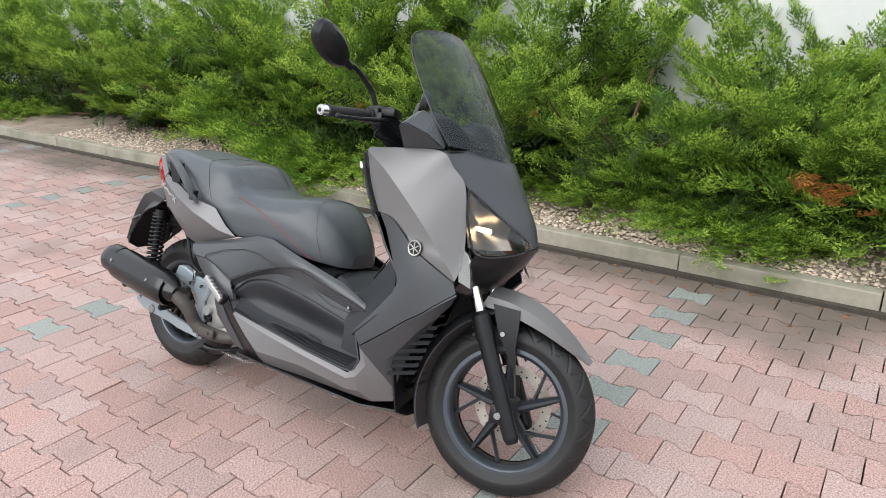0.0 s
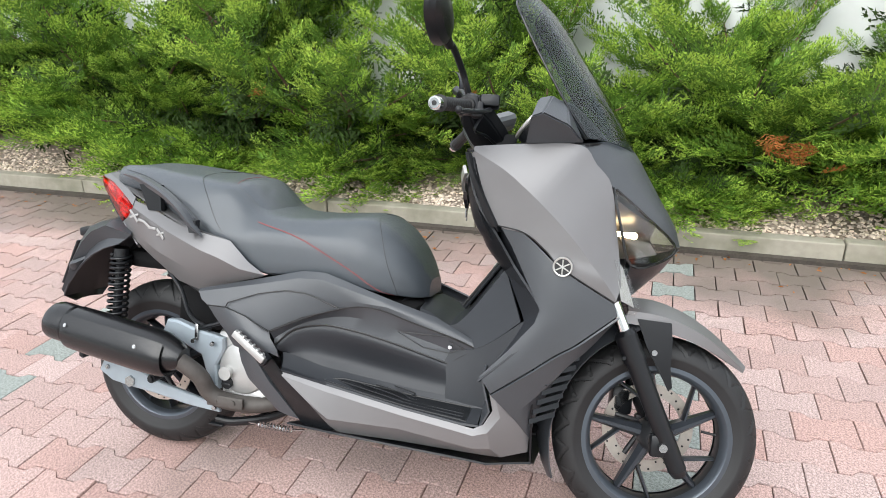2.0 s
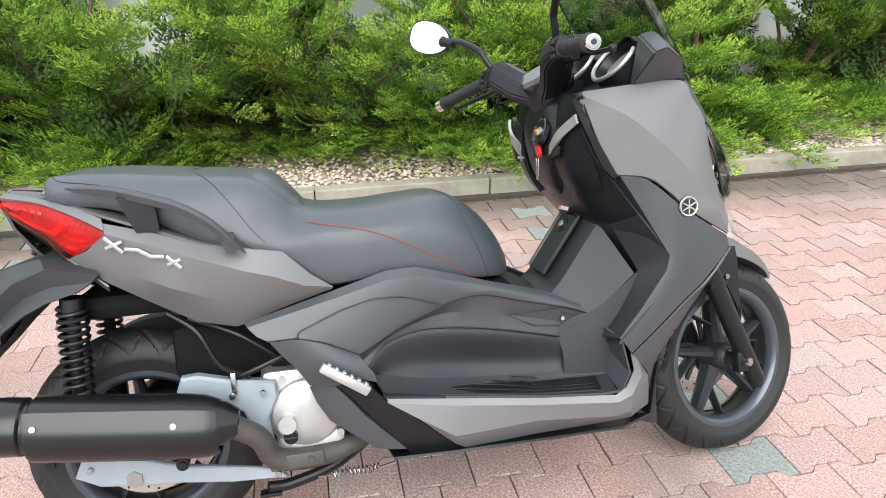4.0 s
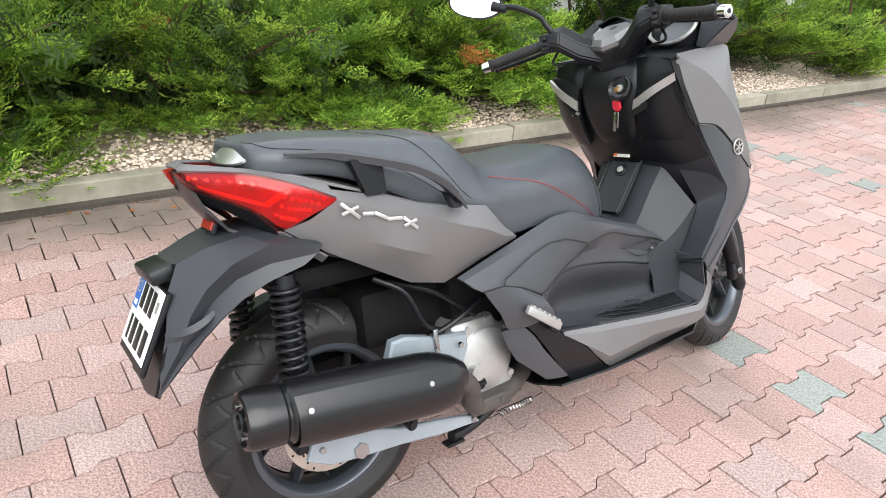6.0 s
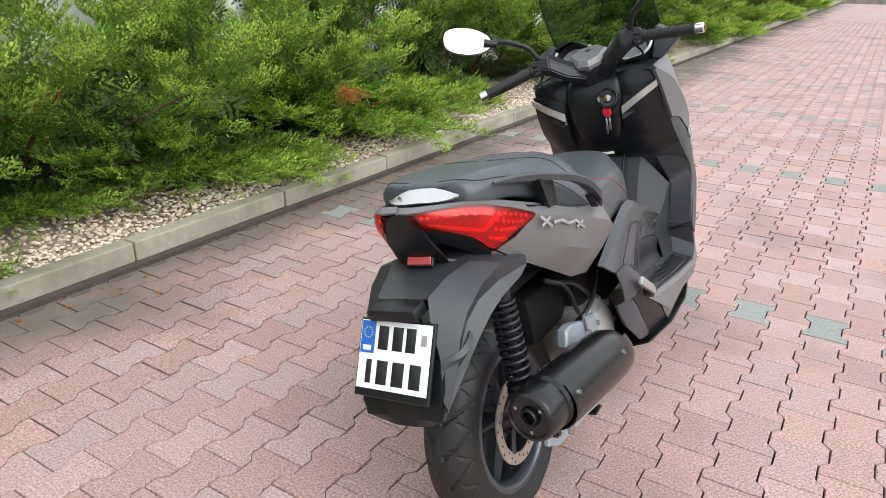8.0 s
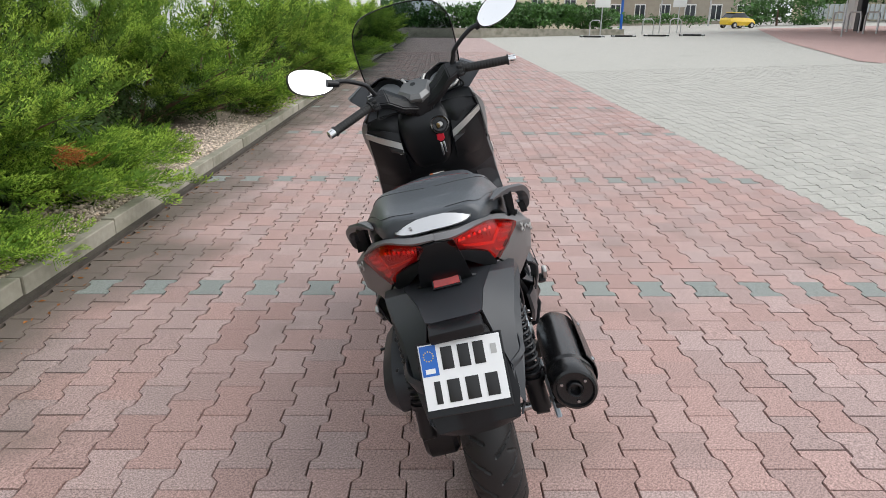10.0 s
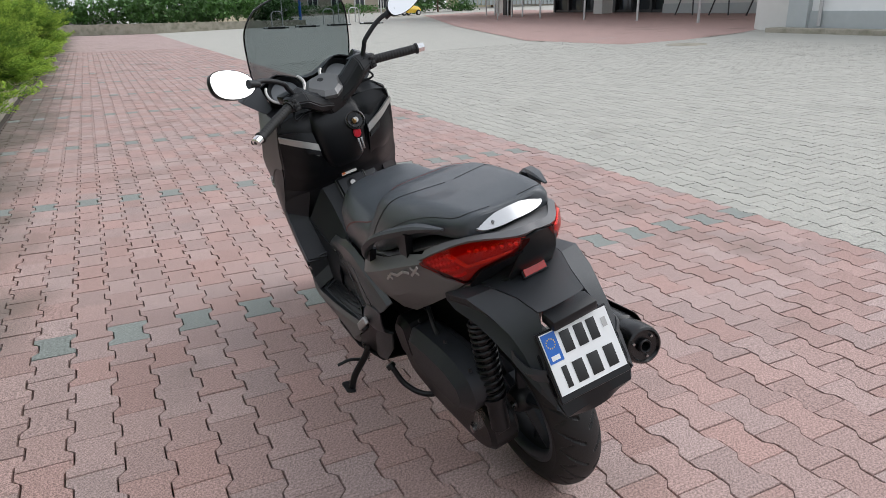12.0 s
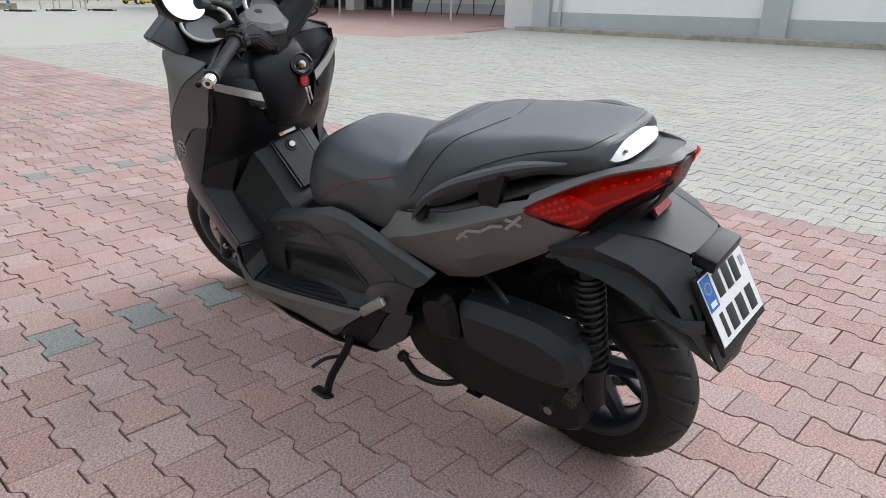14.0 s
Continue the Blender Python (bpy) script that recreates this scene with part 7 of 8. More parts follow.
for nm, at, size in (("intake_duct", (0.25, 0, 0.5), (0.32, 0.17, 0.14)), ("under_tray", (0.08, 0, 0.635), (0.36, 0.2, 0.06)), ("storage_box", (0.6, 0, 0.5), (0.6, 0.26, 0.2))):
    bm = bmesh.new()
    box(bm, at, size, bevel=0.025)
    part(nm, bm, UNDER, engine)
for k, pts in enumerate(([(0.1, -0.14, 0.62), (0.16, -0.165, 0.58), (0.2, -0.165, 0.5), (0.26, -0.15, 0.46)], [(0.14, -0.13, 0.6), (0.24, -0.15, 0.56), (0.32, -0.15, 0.5), (0.36, -0.14, 0.47)], [(0.2, -0.14, 0.45), (0.26, -0.165, 0.475), (0.33, -0.165, 0.5), (0.42, -0.15, 0.53)], [(0.2, 0.14, 0.6), (0.12, 0.165, 0.56), (0.1, 0.165, 0.52), (0.16, 0.17, 0.5)])):
    bm = bmesh.new()
    pipe(bm, pts, 0.0065, 8, 18)
    part("hose", bm, BLACK, engine)
bm = bmesh.new()
box(bm, (0.225, -0.168, 0.455), (0.012, 0.008, 0.05), bevel=0.002)
part("hose_clip", bm, STEEL, engine)
# belt drive case and air filter on the other side
TAPER[0] = False
def capsule(name, prof, y0, y1, material, label, bev=0.02):
    bm = bmesh.new()
    slab(bm, prof, abs(y1 - y0), Matrix.Translation((0, (y0 + y1) / 2, 0)) @ Matrix.Rotation(radians(90), 4, "X"), bevel=bev)
    return part(name, bm, material, SC, label)


def rounded(pts, r, n=5):
    """The outline with its corners rounded."""
    out = []
    for i in range(len(pts)):
        a, p, b = (Vector(pts[(i + k) % len(pts)]) for k in (-1, 0, 1))
        da, db = (a - p), (b - p)
        q = min(r, da.length * 0.45, db.length * 0.45)
        s0, s1 = p + da.normalized() * q, p + db.normalized() * q
        for k in range(n):
            t = k / (n - 1)
            out.append(tuple((1 - t) ** 2 * s0 + 2 * t * (1 - t) * p + t * t * s1))
    return out


capsule("belt_case", rounded([(0.5, 0.36), (0.46, 0.22), (0.27, 0.185), (0.0, 0.185), (-0.085, 0.225), (-0.095, 0.31), (-0.03, 0.37), (0.2, 0.37), (0.4, 0.42)], 0.06), 0.09, 0.182, BLACK, "black ribbed belt drive case", 0.012)
air = capsule("air_filter", rounded([(0.235, 0.525), (0.225, 0.385), (0.05, 0.365), (-0.075, 0.375), (-0.118, 0.44), (-0.105, 0.5), (-0.02, 0.535), (0.12, 0.535)], 0.05), 0.12, 0.238, TUNNEL, "black moulded air filter box", 0.03)
capsule("air_filter_front", rounded([(0.37, 0.47), (0.345, 0.365), (0.24, 0.38), (0.245, 0.52), (0.32, 0.52)], 0.04), 0.12, 0.225, BLACK, "black moulded duct", 0.02)
for x, z in ((0.19, 0.545), (0.03, 0.55), (-0.09, 0.52)):
    bolt((x, 0.19, z), (0, 1, 0.3), 0.006, material=BLACK)
bm = bmesh.new()
rod(bm, (0.02, 0.179, 0.255), (0.02, 0.187, 0.255), 0.014, n=16)
part("case_plug", bm, INK, SC)
bm = bmesh.new()
rod(bm, (-0.07, 0.2, 0.32), (-0.1, 0.195, 0.385), 0.009, n=12)
rod(bm, (-0.055, 0.2, 0.328), (-0.085, 0.195, 0.393), 0.009, n=12)
part("breather_tubes", bm, CLEAR, SC)

# ---- stands ----
bm = bmesh.new()
pipe(bm, [(0.63, 0.17, 0.28), (0.645, 0.235, 0.272), (0.665, 0.275, 0.215), (0.69, 0.325, 0.15), (0.7, 0.35, 0.1)], 0.0125, 12, 18)
st = part("side_stand", bm, BLACK, SC, "black side stand, folded out")
bm = bmesh.new()
slab(bm, rounded([(0.045, -0.02), (0.045, 0.018), (-0.03, 0.02), (-0.04, -0.012)], 0.012), 0.008, Matrix.Translation((0.708, 0.358, 0.097)) @ Matrix.Rotation(radians(14.5), 4, "X"), bevel=0.002)
part("stand_foot", bm, BLACK, st)
bm = bmesh.new()
pipe(bm, [(0.672, 0.285, 0.205), (0.7, 0.325, 0.21), (0.71, 0.37, 0.205)], 0.006, 8, 8)
part("stand_tang", bm, BLACK, st)
bm = bmesh.new()
pipe(bm, [(0.66 + 0.0 * k, 0.265 - 0.004 * math.cos(k * 0.9), 0.272 - k * 0.0011 + 0.004 * math.sin(k * 0.9)) for k in range(70)], 0.0015, 5)
part("stand_spring", bm, STEEL, st)
cs = new("centre_stand")
cs.parent = SC
tagged(cs, "black tubular centre stand, folded up")
for s in (-1, 1):
    bm = bmesh.new()
    pipe(bm, [(0.5, s * 0.1, 0.22), (0.42, s * 0.125, 0.185), (0.32, s * 0.14, 0.165), (0.27, s * 0.15, 0.17)], 0.0135, 12, 14)
    box(bm, (0.275, s * 0.15, 0.155), (0.05, 0.03, 0.008), bevel=0.002)
    part("stand_leg", bm, BLACK, cs)
bm = bmesh.new()
rod(bm, (0.4, -0.13, 0.18), (0.4, 0.13, 0.18), 0.012)
part("stand_bar", bm, BLACK, cs)
bm = bmesh.new()
pipe(bm, [(0.3, 0.14, 0.185), (0.345, 0.2, 0.19), (0.4, 0.235, 0.22), (0.425, 0.252, 0.285)], 0.0095, 10, 16)
rod(bm, (0.424, 0.252, 0.284), (0.431, 0.256, 0.297), 0.017, 0.015, 14)
part("stand_pedal", bm, BLACK, cs)
bm = bmesh.new()
pipe(bm, [(0.42 + 0.00125 * k, -0.155 + 0.0085 * math.cos(k * 0.8), 0.178 + 0.0085 * math.sin(k * 0.8)) for k in range(90)], 0.0022, 6)
rod(bm, (0.385, -0.155, 0.178), (0.42, -0.155, 0.178), 0.0025, n=6)
rod(bm, (0.53, -0.155, 0.178), (0.57, -0.155, 0.185), 0.0025, n=6)
part("return_spring", bm, STEEL, cs, "bright coil spring")

# ---- the shop, the street and the far side of the car park ----
TAPER[0] = False
RENDER_WHITE = mat("white_render", (0.78, 0.79, 0.78), 0.85, vary=0.04, scale=3, bump=0.2, bscale=120)
RENDER_GREY = mat("grey_render", (0.42, 0.45, 0.45), 0.85, vary=0.06, scale=5, bump=0.2, bscale=120)
RENDER_PALE = mat("pale_render", (0.6, 0.6, 0.57), 0.85, vary=0.05, scale=3)
OLD_WALL = mat("old_plaster", (0.36, 0.32, 0.26), 0.9, vary=0.15, scale=2.5, stain=(0.22, 0.2, 0.18), stain_scale=0.4)
CREAM = mat("cream_plaster", (0.62, 0.55, 0.4), 0.9, vary=0.06, scale=2)
TILES = mat("orange_roof_tiles", (0.5, 0.13, 0.06), 0.8, vary=0.15, scale=5, bump=0.6, bscale=12)
PANE = mat("dark_window_pane", (0.03, 0.035, 0.04), 0.06, vary=0.1, scale=1)
FRAME_W = mat("white_window_frame", (0.75, 0.75, 0.73), 0.5, vary=0.03)
FRAME_D = mat("dark_shop_frame", (0.03, 0.032, 0.035), 0.4, vary=0.05)
YELLOWP = mat("yellow_paint", (0.75, 0.5, 0.02), 0.3, vary=0.03, coat=0.5)
SIGNBLUE = mat("sign_blue", (0.01, 0.1, 0.42), 0.4, vary=0.03)
GALV = mat("galvanised_steel", (0.5, 0.5, 0.5), 0.4, metal=0.8, vary=0.08)
HEDGE = mat("far_hedge_leaf", (0.05, 0.13, 0.02), 0.6, vary=0.35, scale=1.5, island=0.4)


def block(bm, x0, x1, y0, y1, z0, z1):
    box(bm, ((x0 + x1) / 2, (y0 + y1) / 2, (z0 + z1) / 2), (abs(x1 - x0), abs(y1 - y0), abs(z1 - z0)))


def solid(name, dims, material, parent, label="", bevel=0.0):
    bm = bmesh.new()
    x0, x1, y0, y1, z0, z1 = dims
    box(bm, ((x0 + x1) / 2, (y0 + y1) / 2, (z0 + z1) / 2), (abs(x1 - x0), abs(y1 - y0), abs(z1 - z0)), bevel=bevel)
    return part(name, bm, material, parent, label, smooth=False)


shop = thing("shop_building", "low white supermarket with grey plinth and glazed entrance", "building")
solid("wall", (-40, 13.2, -19.0, -18.2, 0.4, 6.0), RENDER_WHITE, shop)
solid("plinth", (-40, 13.2, -18.2, -18.14, 0.4, 1.02), RENDER_GREY, shop, "grey plinth")
for x in (12.9, 5.6, -1.6, -9, -16.5):
    solid("pilaster", (x - 0.33, x + 0.33, -18.2, -18.02, 0.4, 6.0), RENDER_GREY, shop, "grey pilaster")
solid("corner_pier", (13.4, 14.6, -20.2, -18.3, 0.42, 6.0), RENDER_PALE, shop)
solid("pier_joint", (14.6, 14.75, -20.6, -19.2, 0.42, 6.0), RENDER_GREY, shop)
solid("outer_pier", (14.75, 15.9, -21.6, -20.2, 0.45, 6.0), RENDER_PALE, shop)
bm = bmesh.new()
rod(bm, (12.2, -18.08, 0.6), (12.2, -18.08, 6), 0.055, n=10)
part("drainpipe", bm, GALV, shop, "grey drainpipe")
solid("entrance_wall", (16, 28.9, -28.3, -27.9, 0.6, 6.0), RENDER_PALE, shop)
solid("entrance_plinth", (16, 28.9, -27.9, -27.84, 0.6, 1.25), RENDER_GREY, shop)
solid("glass_back", (28.9, 40.5, -29.2, -29.0, 0.6, 6.0), PANE, shop)
for x in (29.1, 30.8, 32.4, 34.0, 35.6, 37.2, 38.8, 40.4):
    solid("mullion", (x - 0.09, x + 0.09, -29.0, -28.7, 0.6, 6.0), FRAME_D, shop)
for z in (0.85, 3.1, 3.5):
    solid("transom", (28.9, 40.5, -28.98, -28.78, z - 0.08, z + 0.08), FRAME_D, shop)
for x in (33.6, 45.5):
    solid("column", (x - 0.4, x + 0.4, -27.9, -27.1, 0.6, 6.0), RENDER_PALE, shop, "pale square column")
# roof slab out of view, added to shade the entrance recess
solid("unseen_canopy", (12, 48, -30, -20.4, 5.2, 6.0), RENDER_PALE, shop)
solid("shop_kerb", (-40, 13.4, -18.0, -17.35, 0.35, 0.56), CONCRETE, shop, "pale kerb along the shop wall", bevel=0.02)
bm = bmesh.new()
plz = [(17.4, -11.5), (13.4, -12.0), (13.2, -14.0), (13.9, -17.0), (15.2, -19.9), (15.9, -21.7), (16, -29), (52, -33), (52, -24), (30, -15.5)]
vs = [bm.verts.new((x, y, ground_z(x, y) + 0.002)) for x, y in plz]
bm.faces.new(vs)
bmesh.ops.triangulate(bm, faces=bm.faces)
bmesh.ops.recalc_face_normals(bm, faces=bm.faces)
tagged(part("entrance_paving", bm, PAVE_RED_FIELD, None, smooth=False), "red block paving before the shop entrance", "pavement", kind="structure")
bm = bmesh.new()
lathe(bm, [(0.0, 0.012), (0.4, 0.012), (0.42, 0.006), (0.5, 0.008), (0.52, 0.0)], Matrix.Translation((12.0, -12.85, ground_z(0, -12.85))) @ Matrix.Rotation(radians(-1.7), 4, "X"), 40)
tagged(part("manhole_cover", bm, CONCRETE, None), "round concrete and iron manhole cover in the paving", "manhole")

for x, y in ((27.7, -21.6), (23.6, -21.4), (19.5, -20.9), (32.5, -22.2)):
    bm = bmesh.new()
    rod(bm, (0, 0, -0.05), (0, 0, 1.12), 0.055, n=16)
    rod(bm, (0, 0, 1.12), (0, 0, 1.15), 0.055, 0.03, n=16)
    ob = tagged(part("bollard", bm, GALV, None), "brushed steel bollard on red paving", "bollard", "bollards before the shop")
    ob.location = (x, y, ground_z(x, y))
for x in (25.4, 23.2, 21.0, 18.8):
    bm = bmesh.new()
    for p in ([(-0.55, 0, 0), (-0.5, 0, 0.95), (0.15, 0, 1.12), (0.62, 0, 0.0)],):
        pipe(bm, p, 0.035, 8)
    ob = tagged(part("bike_rack", bm, FRAME_D, None), "black steel bike rack by the wall", "bike rack", "bike racks")
    ob.location = (x, -26.0, ground_z(x, -26.0))
for x, y in ((36.5, -23.2), (39.5, -24.0), (42.0, -24.5)):
    bm = bmesh.new()
    pipe(bm, [(-0.6, 0, 0), (-0.6, 0, 0.9), (-0.5, 0, 1.1), (0.5, 0, 1.1), (0.6, 0, 0.9), (0.6, 0, 0)], 0.05, 10, 0)
    ob = tagged(part("trolley_rail", bm, GALV, None), "steel hoop rail by the entrance", "rail", "hoop rails")
    ob.location = (x, y, ground_z(x, y))
bm = bmesh.new()
box(bm, (41, -25.2, 1.6), (0.45, 0.4, 2.0), bevel=0.05)
box(bm, (41, -25.2, 2.7), (0.6, 0.5, 0.25), bevel=0.04)
tagged(part("parking_machine", bm, FRAME_D, None, smooth=False), "dark parking ticket machine by the entrance", "machine")


def house(name, label, front, depth, base, eaves, ridge, wall_mat, rows, cols, skylights=0):
    """front: two (x, y) ends of the facade, seen from the car park; the house stands behind it."""
    h = thing(name, label, "house", "houses across the street")
    a, b = Vector((*front[0], 0)), Vector((*front[1], 0))
    u = (b - a).normalized()
    back = Vector((u.y, -u.x, 0))
    if back.x < 0:
        back = -back
    L2 = (b - a).length

    def P(s, d, z):
        p = a + u * s + back * d
        return (p.x, p.y, z)
    bm = bmesh.new()
    lo = [P(0, 0, base - 1), P(L2, 0, base - 1), P(L2, depth, base - 1), P(0, depth, base - 1)]
    hi = [P(0, 0, eaves), P(L2, 0, eaves), P(L2, depth, eaves), P(0, depth, eaves)]
    vv = [bm.verts.new(p) for p in lo + hi]
    r0, r1 = bm.verts.new(P(0, depth / 2, ridge)), bm.verts.new(P(L2, depth / 2, ridge))
    for q in ((0, 1, 5, 4), (1, 2, 6, 5), (2, 3, 7, 6), (3, 0, 4, 7)):
        bm.faces.new([vv[i] for i in q])
    bm.faces.new([vv[4], r0, vv[7]])
    bm.faces.new([vv[5], vv[6], r1])
    bmesh.ops.recalc_face_normals(bm, faces=bm.faces)
    part("wall", bm, wall_mat, h, smooth=False)
    bm = bmesh.new()
    for d0, d1 in ((-0.5, depth / 2), (depth + 0.5, depth / 2)):
        k = (ridge - eaves) / (depth / 2)
        z0 = eaves - 0.5 * k
        rows_ = [[P(-0.4, d0, z0 + 0.12), P(L2 + 0.4, d0, z0 + 0.12)], [P(-0.4, d1, ridge + 0.12), P(L2 + 0.4, d1, ridge + 0.12)]]
        low_ = [[P(-0.4, d0, z0), P(L2 + 0.4, d0, z0)], [P(-0.4, d1, ridge), P(L2 + 0.4, d1, ridge)]]
        ngrid(bm, rows_)
        ngrid(bm, low_)
        ngrid(bm, [rows_[0], low_[0]])
    roof = part("roof", bm, TILES, h, "orange tiled roof", smooth=False)
    for k in range(2):
        bm = bmesh.new()
        c = Vector(P(L2 * (0.3 + 0.35 * k), depth / 2, ridge + 0.4))
        box(bm, c, (0.6, 0.6, 1.2))
        part("chimney", bm, TILES, roof, smooth=False)
    ang = math.atan2(u.y, u.x)
    for k in range(skylights):
        bm = bmesh.new()
        sk = (ridge - eaves) / (depth / 2)
        c = Vector(P(L2 * (0.45 + 0.14 * k), depth * 0.25, eaves + depth * 0.25 * sk + 0.2))
        box(bm, (0, 0, 0), (0.9, 1.2, 0.1), Matrix.Translation(c) @ Matrix.Rotation(ang, 4, "Z") @ Matrix.Rotation(-math.atan(sk) if back.dot(Vector((-u.y, u.x, 0))) < 0 else math.atan(sk), 4, "X"))
        part("skylight", bm, PANE, roof, smooth=False)
    hh = (eaves - base) / rows
    for r in range(rows):
        for c in range(cols):
            sx = L2 * (c + 0.5) / cols
            z = base + hh * (r + 0.52)
            p = Vector(P(sx, -0.04, z))
            m = Matrix.Translation(p) @ Matrix.Rotation(ang, 4, "Z")
            bm = bmesh.new()
            box(bm, (0, 0, 0), (1.15, 0.12, 1.65), m)
            w = part("window", bm, FRAME_W, h, smooth=False)
            for q in (-1, 1):
                bm = bmesh.new()
                box(bm, (q * 0.265, 0, 0), (0.44, 0.16, 1.4), m)
                part("pane", bm, PANE, w, smooth=False)
    return h


house("old_house", "long weathered grey house with an orange tiled roof", ((78.5, -15.8), (73.0, -33.0)), 10, 0.8, 5.2, 9.6, OLD_WALL, 2, 7, 2)
house("corner_house", "cream corner house with an orange roof", ((68.5, -5.0), (67.2, -14.2)), 9, 1.0, 5.6, 9.5, CREAM, 2, 3)
house("orange_roof_house", "low house with an orange tiled roof behind a fence", ((74.5, -38.5), (69.5, -52.0)), 9, 1.2, 5.4, 8.2, CREAM, 2, 4)
house("side_house", "grey house behind the fence", ((63.0, -42.5), (60.5, -49.0)), 8, 1.2, 5.2, 6.8, OLD_WALL, 2, 3)


def leaf_mass(name, label, category, centre, size, n, leaf, seed, group="", trunk=0.0):
    """Small leaves in clumps through a lumpy volume, with gaps."""
    rng = np.random.default_rng(seed)
    ob0 = thing(name, label, category, group)
    k = max(6, n // 60)
    cl = rng.uniform(-1, 1, (k, 3)) * np.array([1, 1, 0.8])
    cl = cl / np.maximum(1, np.linalg.norm(cl / np.array([1, 1, 1]), axis=1))[:, None] ** 0.5
    idx = rng.integers(k, size=n)
    pts = (cl[idx] + rng.normal(0, 0.16, (n, 3))) * np.array(size) / 2 + np.array(centre)
    a = rng.normal(0, leaf, (n, 3))
    b = rng.normal(0, leaf, (n, 3))
    v = np.stack([pts - a * 0.5, pts + a * 0.5, pts + b], axis=1).reshape(-1, 3)
    me = bpy.data.meshes.new("crown")
    me.from_pydata(v.tolist(), [], [(3 * i, 3 * i + 1, 3 * i + 2) for i in range(n)])
    me.materials.append(HEDGE)
    o = new("crown", me)
    o.parent = ob0
    if trunk:
        bm = bmesh.new()
        c = Vector(centre)
        pipe(bm, [(c.x, c.y, c.z - size[2] / 2 - trunk), (c.x + 0.1, c.y, c.z - size[2] / 2), (c.x, c.y + 0.1, c.z + size[2] * 0.2)], 0.16, 8, 8, 0.05)
        part("trunk", bm, BARK, ob0)
    return ob0


leaf_mass("clipped_hedge", "low green hedge before the old house", "hedge", (60.8, -19.0, 1.25), (1.6, 8.0, 0.9), 2200, 0.1, 5)
leaf_mass("roadside_hedge", "dark green hedge at the car park's edge", "hedge", (50.5, -6.5, 1.5), (2.5, 8.0, 1.8), 3500, 0.13, 6)
for i in range(5):
    leaf_mass("end_hedge", "dark green spreading hedge above a low concrete wall", "hedge", (49.0 - 0.4 * i, 2.6 - 3.2 * i, 1.35), (2.2, 3.8, 1.7), 2600, 0.12, 20 + i, "hedge at the far end")
bm = bmesh.new()
box(bm, (46.6, -4.2, 0.3), (0.2, 16.5, 0.62), Matrix.Translation((46.6, -4.2, 0)) @ Matrix.Rotation(radians(-5), 4, "Z") @ Matrix.Translation((-46.6, 4.2, 0)))
tagged(part("low_wall", bm, CONCRETE, None, smooth=False), "low grey concrete wall under the far hedge", "wall", kind="structure")
leaf_mass("tree", "round green tree behind the fence", "tree", (67.5, -39.5, 4.2), (4.5, 4.5, 4.2), 3800, 0.16, 9, "trees", 2.0)
leaf_mass("tree", "dark ivy-grown bush beside the house", "tree", (60.5, -29.5, 2.0), (4.0, 6.5, 2.6), 3200, 0.15, 12, "trees", 0.5)
leaf_mass("tree", "dark green tree beyond the hedge", "tree", (56.0, 4.5, 3.0), (6, 6, 4.0), 3800, 0.16, 15, "trees", 1.5)
bm = bmesh.new()
for k in range(26):
    box(bm, (64.6 - 0.17 * k, -34.0 - 0.36 * k, 2.0), (0.1, 0.34, 1.3), Matrix())
tagged(part("panel_fence", bm, RENDER_GREY, None, smooth=False, kind="stuff"), "grey panel fence along the street", "fence", kind="stuff")


def sign(x, y, z, plate, size, letter, label):
    s = thing("parking_sign", label, "sign", "signs in the car park")
    g = ground_z(x, y)
    bm = bmesh.new()
    rod(bm, (x, y, g), (x, y, z + size[1] / 2), 0.035, n=10)
    part("post", bm, GALV, s)
    bm = bmesh.new()
    box(bm, (x - 0.05, y, z), (0.02, size[0], size[1]), bevel=0.005)
    pl = part("sign_plate", bm, plate, s)
    if letter:
        cu = bpy.data.curves.new("letter", "FONT")
        cu.body, cu.size, cu.extrude, cu.align_x, cu.align_y = letter, size[1] * 0.95, 0.003, "CENTER", "CENTER"
        ob = new("letter", cu)
        cu.materials.append(WHITE)
        ob.parent = pl
        ob.matrix_local = pose(x - 0.065, y, z, 90, 0, -90)
    return s


sign(46.3, -14.9, 2.8, SIGNBLUE, (0.62, 0.62), "P", "blue parking sign on a steel post")
sign(33.5, -20.0, 3.0, SIGNBLUE, (0.6, 0.6), "P", "blue parking sign on a steel post")
sign(46.0, -10.9, 2.3, FRAME_W, (1.0, 0.65), "", "white bay sign on a steel post")
sign(46.0, -16.0, 2.35, FRAME_W, (0.9, 0.65), "", "white bay sign on a steel post")
sign(51.0, -11.8, 4.0, FRAME_W, (0.9, 1.2), "", "white notice board on a steel post")
pyl = thing("shop_sign", "tall blue shop sign with a yellow oval", "sign")
bm = bmesh.new()
rod(bm, (51.8, -13.7, 0.3), (51.8, -13.7, 4.9), 0.1, n=12)
part("post", bm, SIGNBLUE, pyl)
bm = bmesh.new()
box(bm, (51.75, -13.9, 3.9), (0.25, 1.1, 2.0), bevel=0.03)
part("panel", bm, SIGNBLUE, pyl)
bm = bmesh.new()
ball(bm, (51.6, -13.9, 3.9), 0.5, (0.05, 0.95, 1.7))
part("oval", bm, YELLOWP, pyl)
bm = bmesh.new()
pipe(bm, [(52, -20.3, 0.8), (52, -20.3, 7.2), (52, -20.5, 7.6), (52, -21.4, 7.7)], 0.06, 8)
box(bm, (52, -21.8, 7.7), (0.25, 0.8, 0.12), bevel=0.03)
tagged(part("street_lamp", bm, GALV, None), "grey street lamp by the car park", "street lamp")
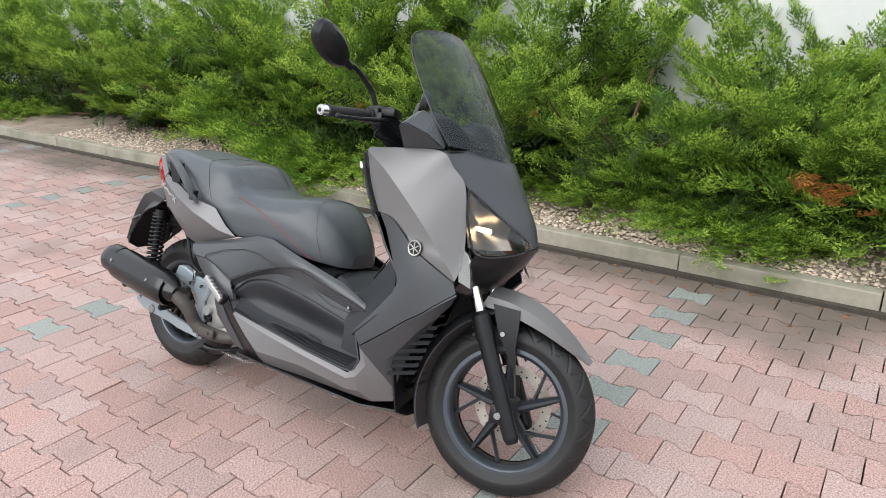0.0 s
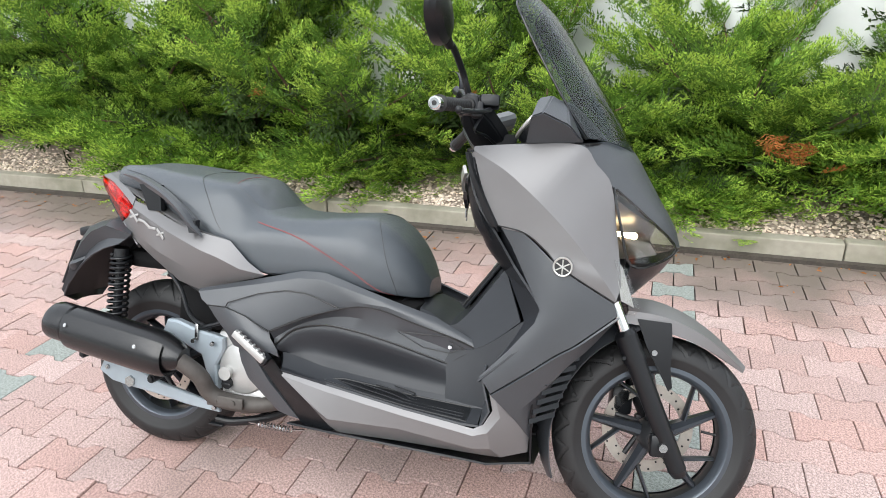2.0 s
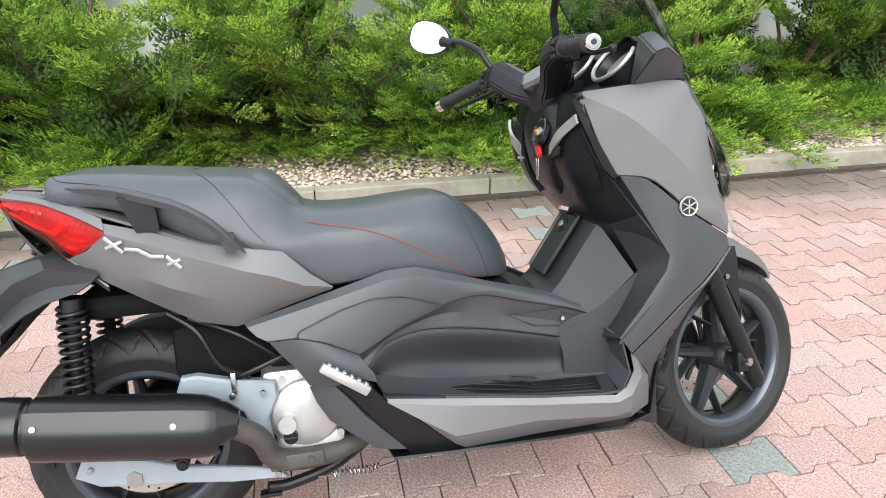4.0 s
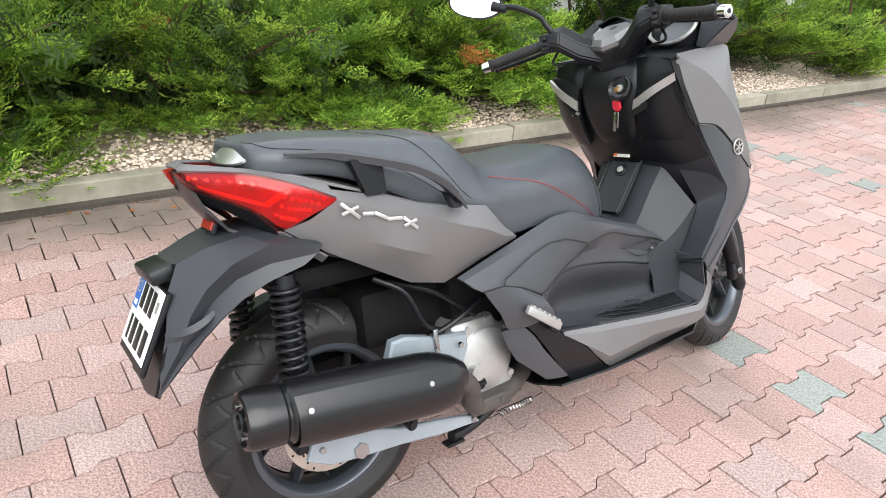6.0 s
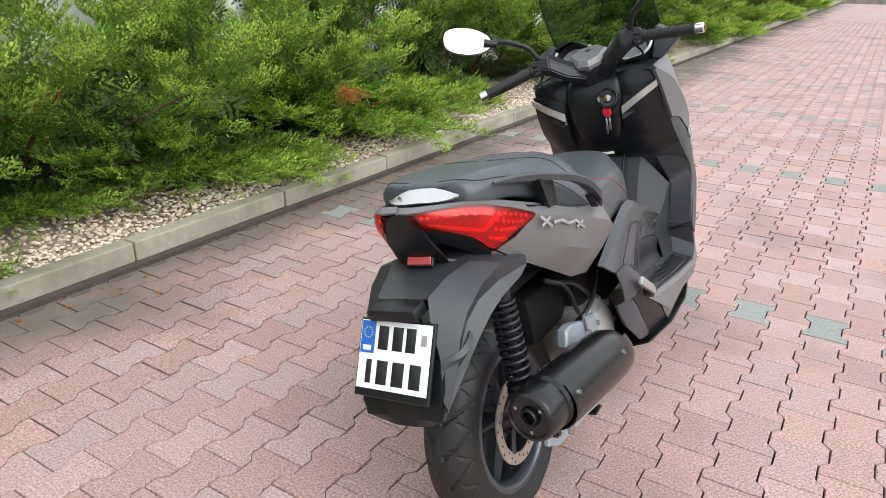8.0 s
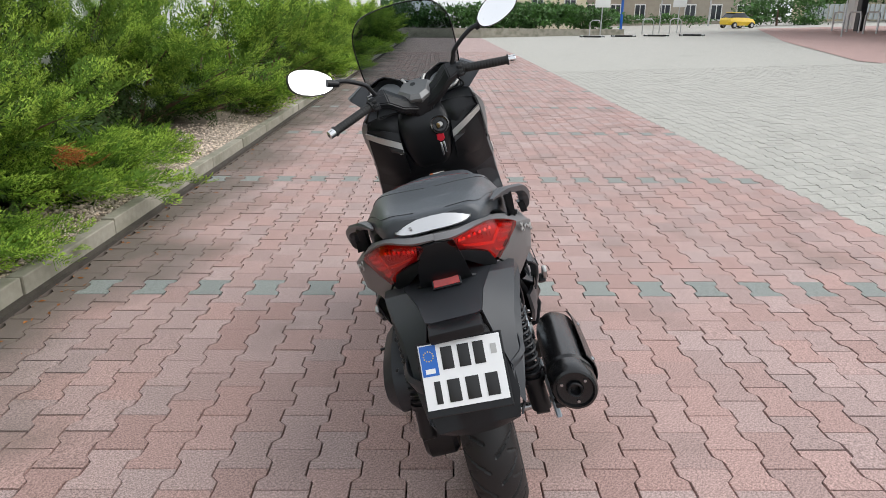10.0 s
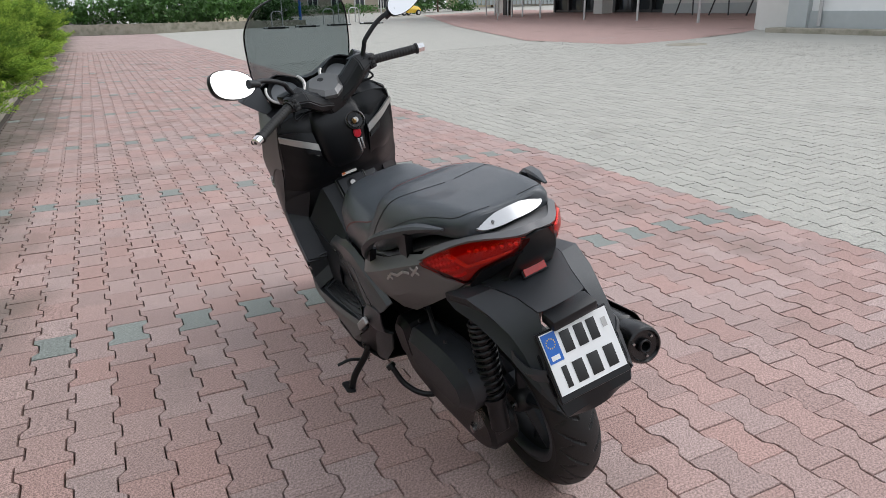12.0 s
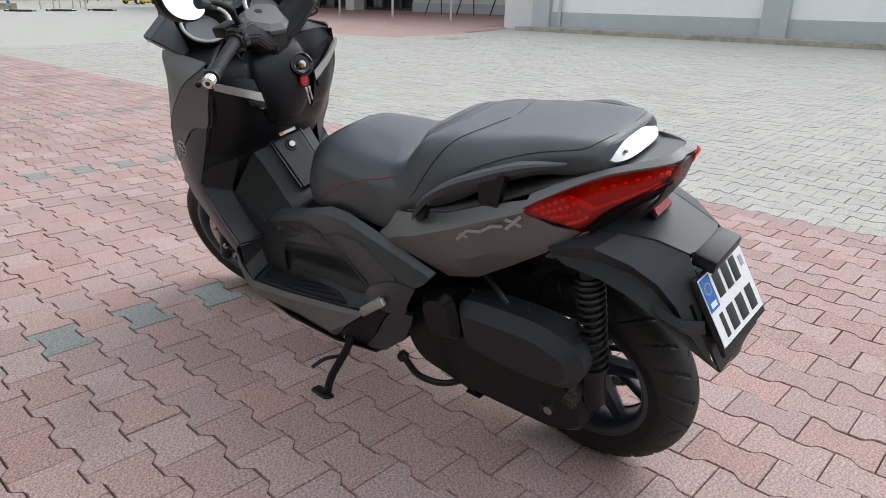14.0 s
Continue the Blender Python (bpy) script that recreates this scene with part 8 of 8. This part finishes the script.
for x, y in ((41.6, -9.4), (41.2, -11.2), (40.6, -13.0), (40.0, -14.9)):
    ws = thing("wheel_stop", "black rubber wheel stop with white ends", "wheel stop", "wheel stops")
    for q, mtl, nm in ((0, RUBBER, "bar"), (-1, WHITE, "end_mark"), (1, WHITE, "end_mark")):
        bm = bmesh.new()
        box(bm, (x, y + q * 0.62, ground_z(x, y) + 0.05), (0.15, 1.5 if q == 0 else 0.2, 0.1 if q == 0 else 0.108), bevel=0.02)
        part(nm, bm, mtl, ws)
for x, y in ((44.5, -13.6), (44.0, -15.2), (45.0, -10.3)):
    bm = bmesh.new()
    pipe(bm, [(0, -0.35, 0), (0, -0.35, 0.8), (0, -0.2, 0.95), (0, 0.2, 0.95), (0, 0.35, 0.8), (0, 0.35, 0)], 0.035, 8)
    ob = tagged(part("hoop_barrier", bm, GALV, None), "steel hoop barrier at the parking bays", "barrier", "hoop barriers")
    ob.location = (x, y, ground_z(x, y))

# small yellow car by the hedge
car = thing("car", "small rounded yellow car parked by the hedge", "car", m=pose(54.2, -23.4, ground_z(0, -23.4) + 0.02, 0, 0, -68))
bm = bmesh.new()
rows = []
for x, w, z0, z1 in ((-1.75, 0.6, 0.35, 0.75), (-1.6, 0.75, 0.28, 0.95), (-0.9, 0.8, 0.25, 1.0), (0.5, 0.8, 0.25, 0.98), (1.3, 0.76, 0.27, 0.85), (1.7, 0.6, 0.33, 0.65)):
    rows.append([(x, -w * 0.85, z0), (x, -w, (z0 + z1) / 2), (x, -w * 0.9, z1), (x, 0, z1 + 0.04), (x, w * 0.9, z1), (x, w, (z0 + z1) / 2), (x, w * 0.85, z0)])
ngrid(bm, rows, close_v=True, caps=True)
bmesh.ops.recalc_face_normals(bm, faces=bm.faces)
part("body", bm, YELLOWP, car)
bm = bmesh.new()
rows = []
for x, w, z in ((-1.5, 0.6, 1.0), (-1.0, 0.62, 1.42), (0.0, 0.64, 1.48), (0.9, 0.62, 1.0)):
    rows.append([(x, -w - 0.08, 0.95), (x, -w, z), (x, w, z), (x, w + 0.08, 0.95)])
ngrid(bm, rows, close_v=True, caps=True)
bmesh.ops.recalc_face_normals(bm, faces=bm.faces)
part("cabin_glass", bm, PANE, car)
bm = bmesh.new()
box(bm, (-0.45, 0, 1.47), (1.3, 1.2, 0.06), bevel=0.03)
part("roof", bm, YELLOWP, car)
for x in (-1.1, 1.1):
    for y in (-0.75, 0.75):
        bm = bmesh.new()
        rod(bm, (x, y - 0.1, 0.28), (x, y + 0.1, 0.28), 0.29, n=20)
        wh = part("wheel", bm, RUBBER, car)
        bm = bmesh.new()
        rod(bm, (x, y - 0.105, 0.28), (x, y + 0.105, 0.28), 0.17, n=16)
        part("rim", bm, GALV, wh)
car.scale = (0.78, 0.78, 0.78)

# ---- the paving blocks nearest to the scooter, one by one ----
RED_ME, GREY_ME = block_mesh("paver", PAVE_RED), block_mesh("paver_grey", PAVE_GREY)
prng = random.Random(4)
for x, y, g in near:
    ob = new("paver", GREY_ME if g else RED_ME)
    ob.parent = pavement
    ob.matrix_local = pose(x, y, prng.gauss(0, 0.0008), prng.gauss(0, 0.35), prng.gauss(0, 0.35), prng.choice((0, 180)))
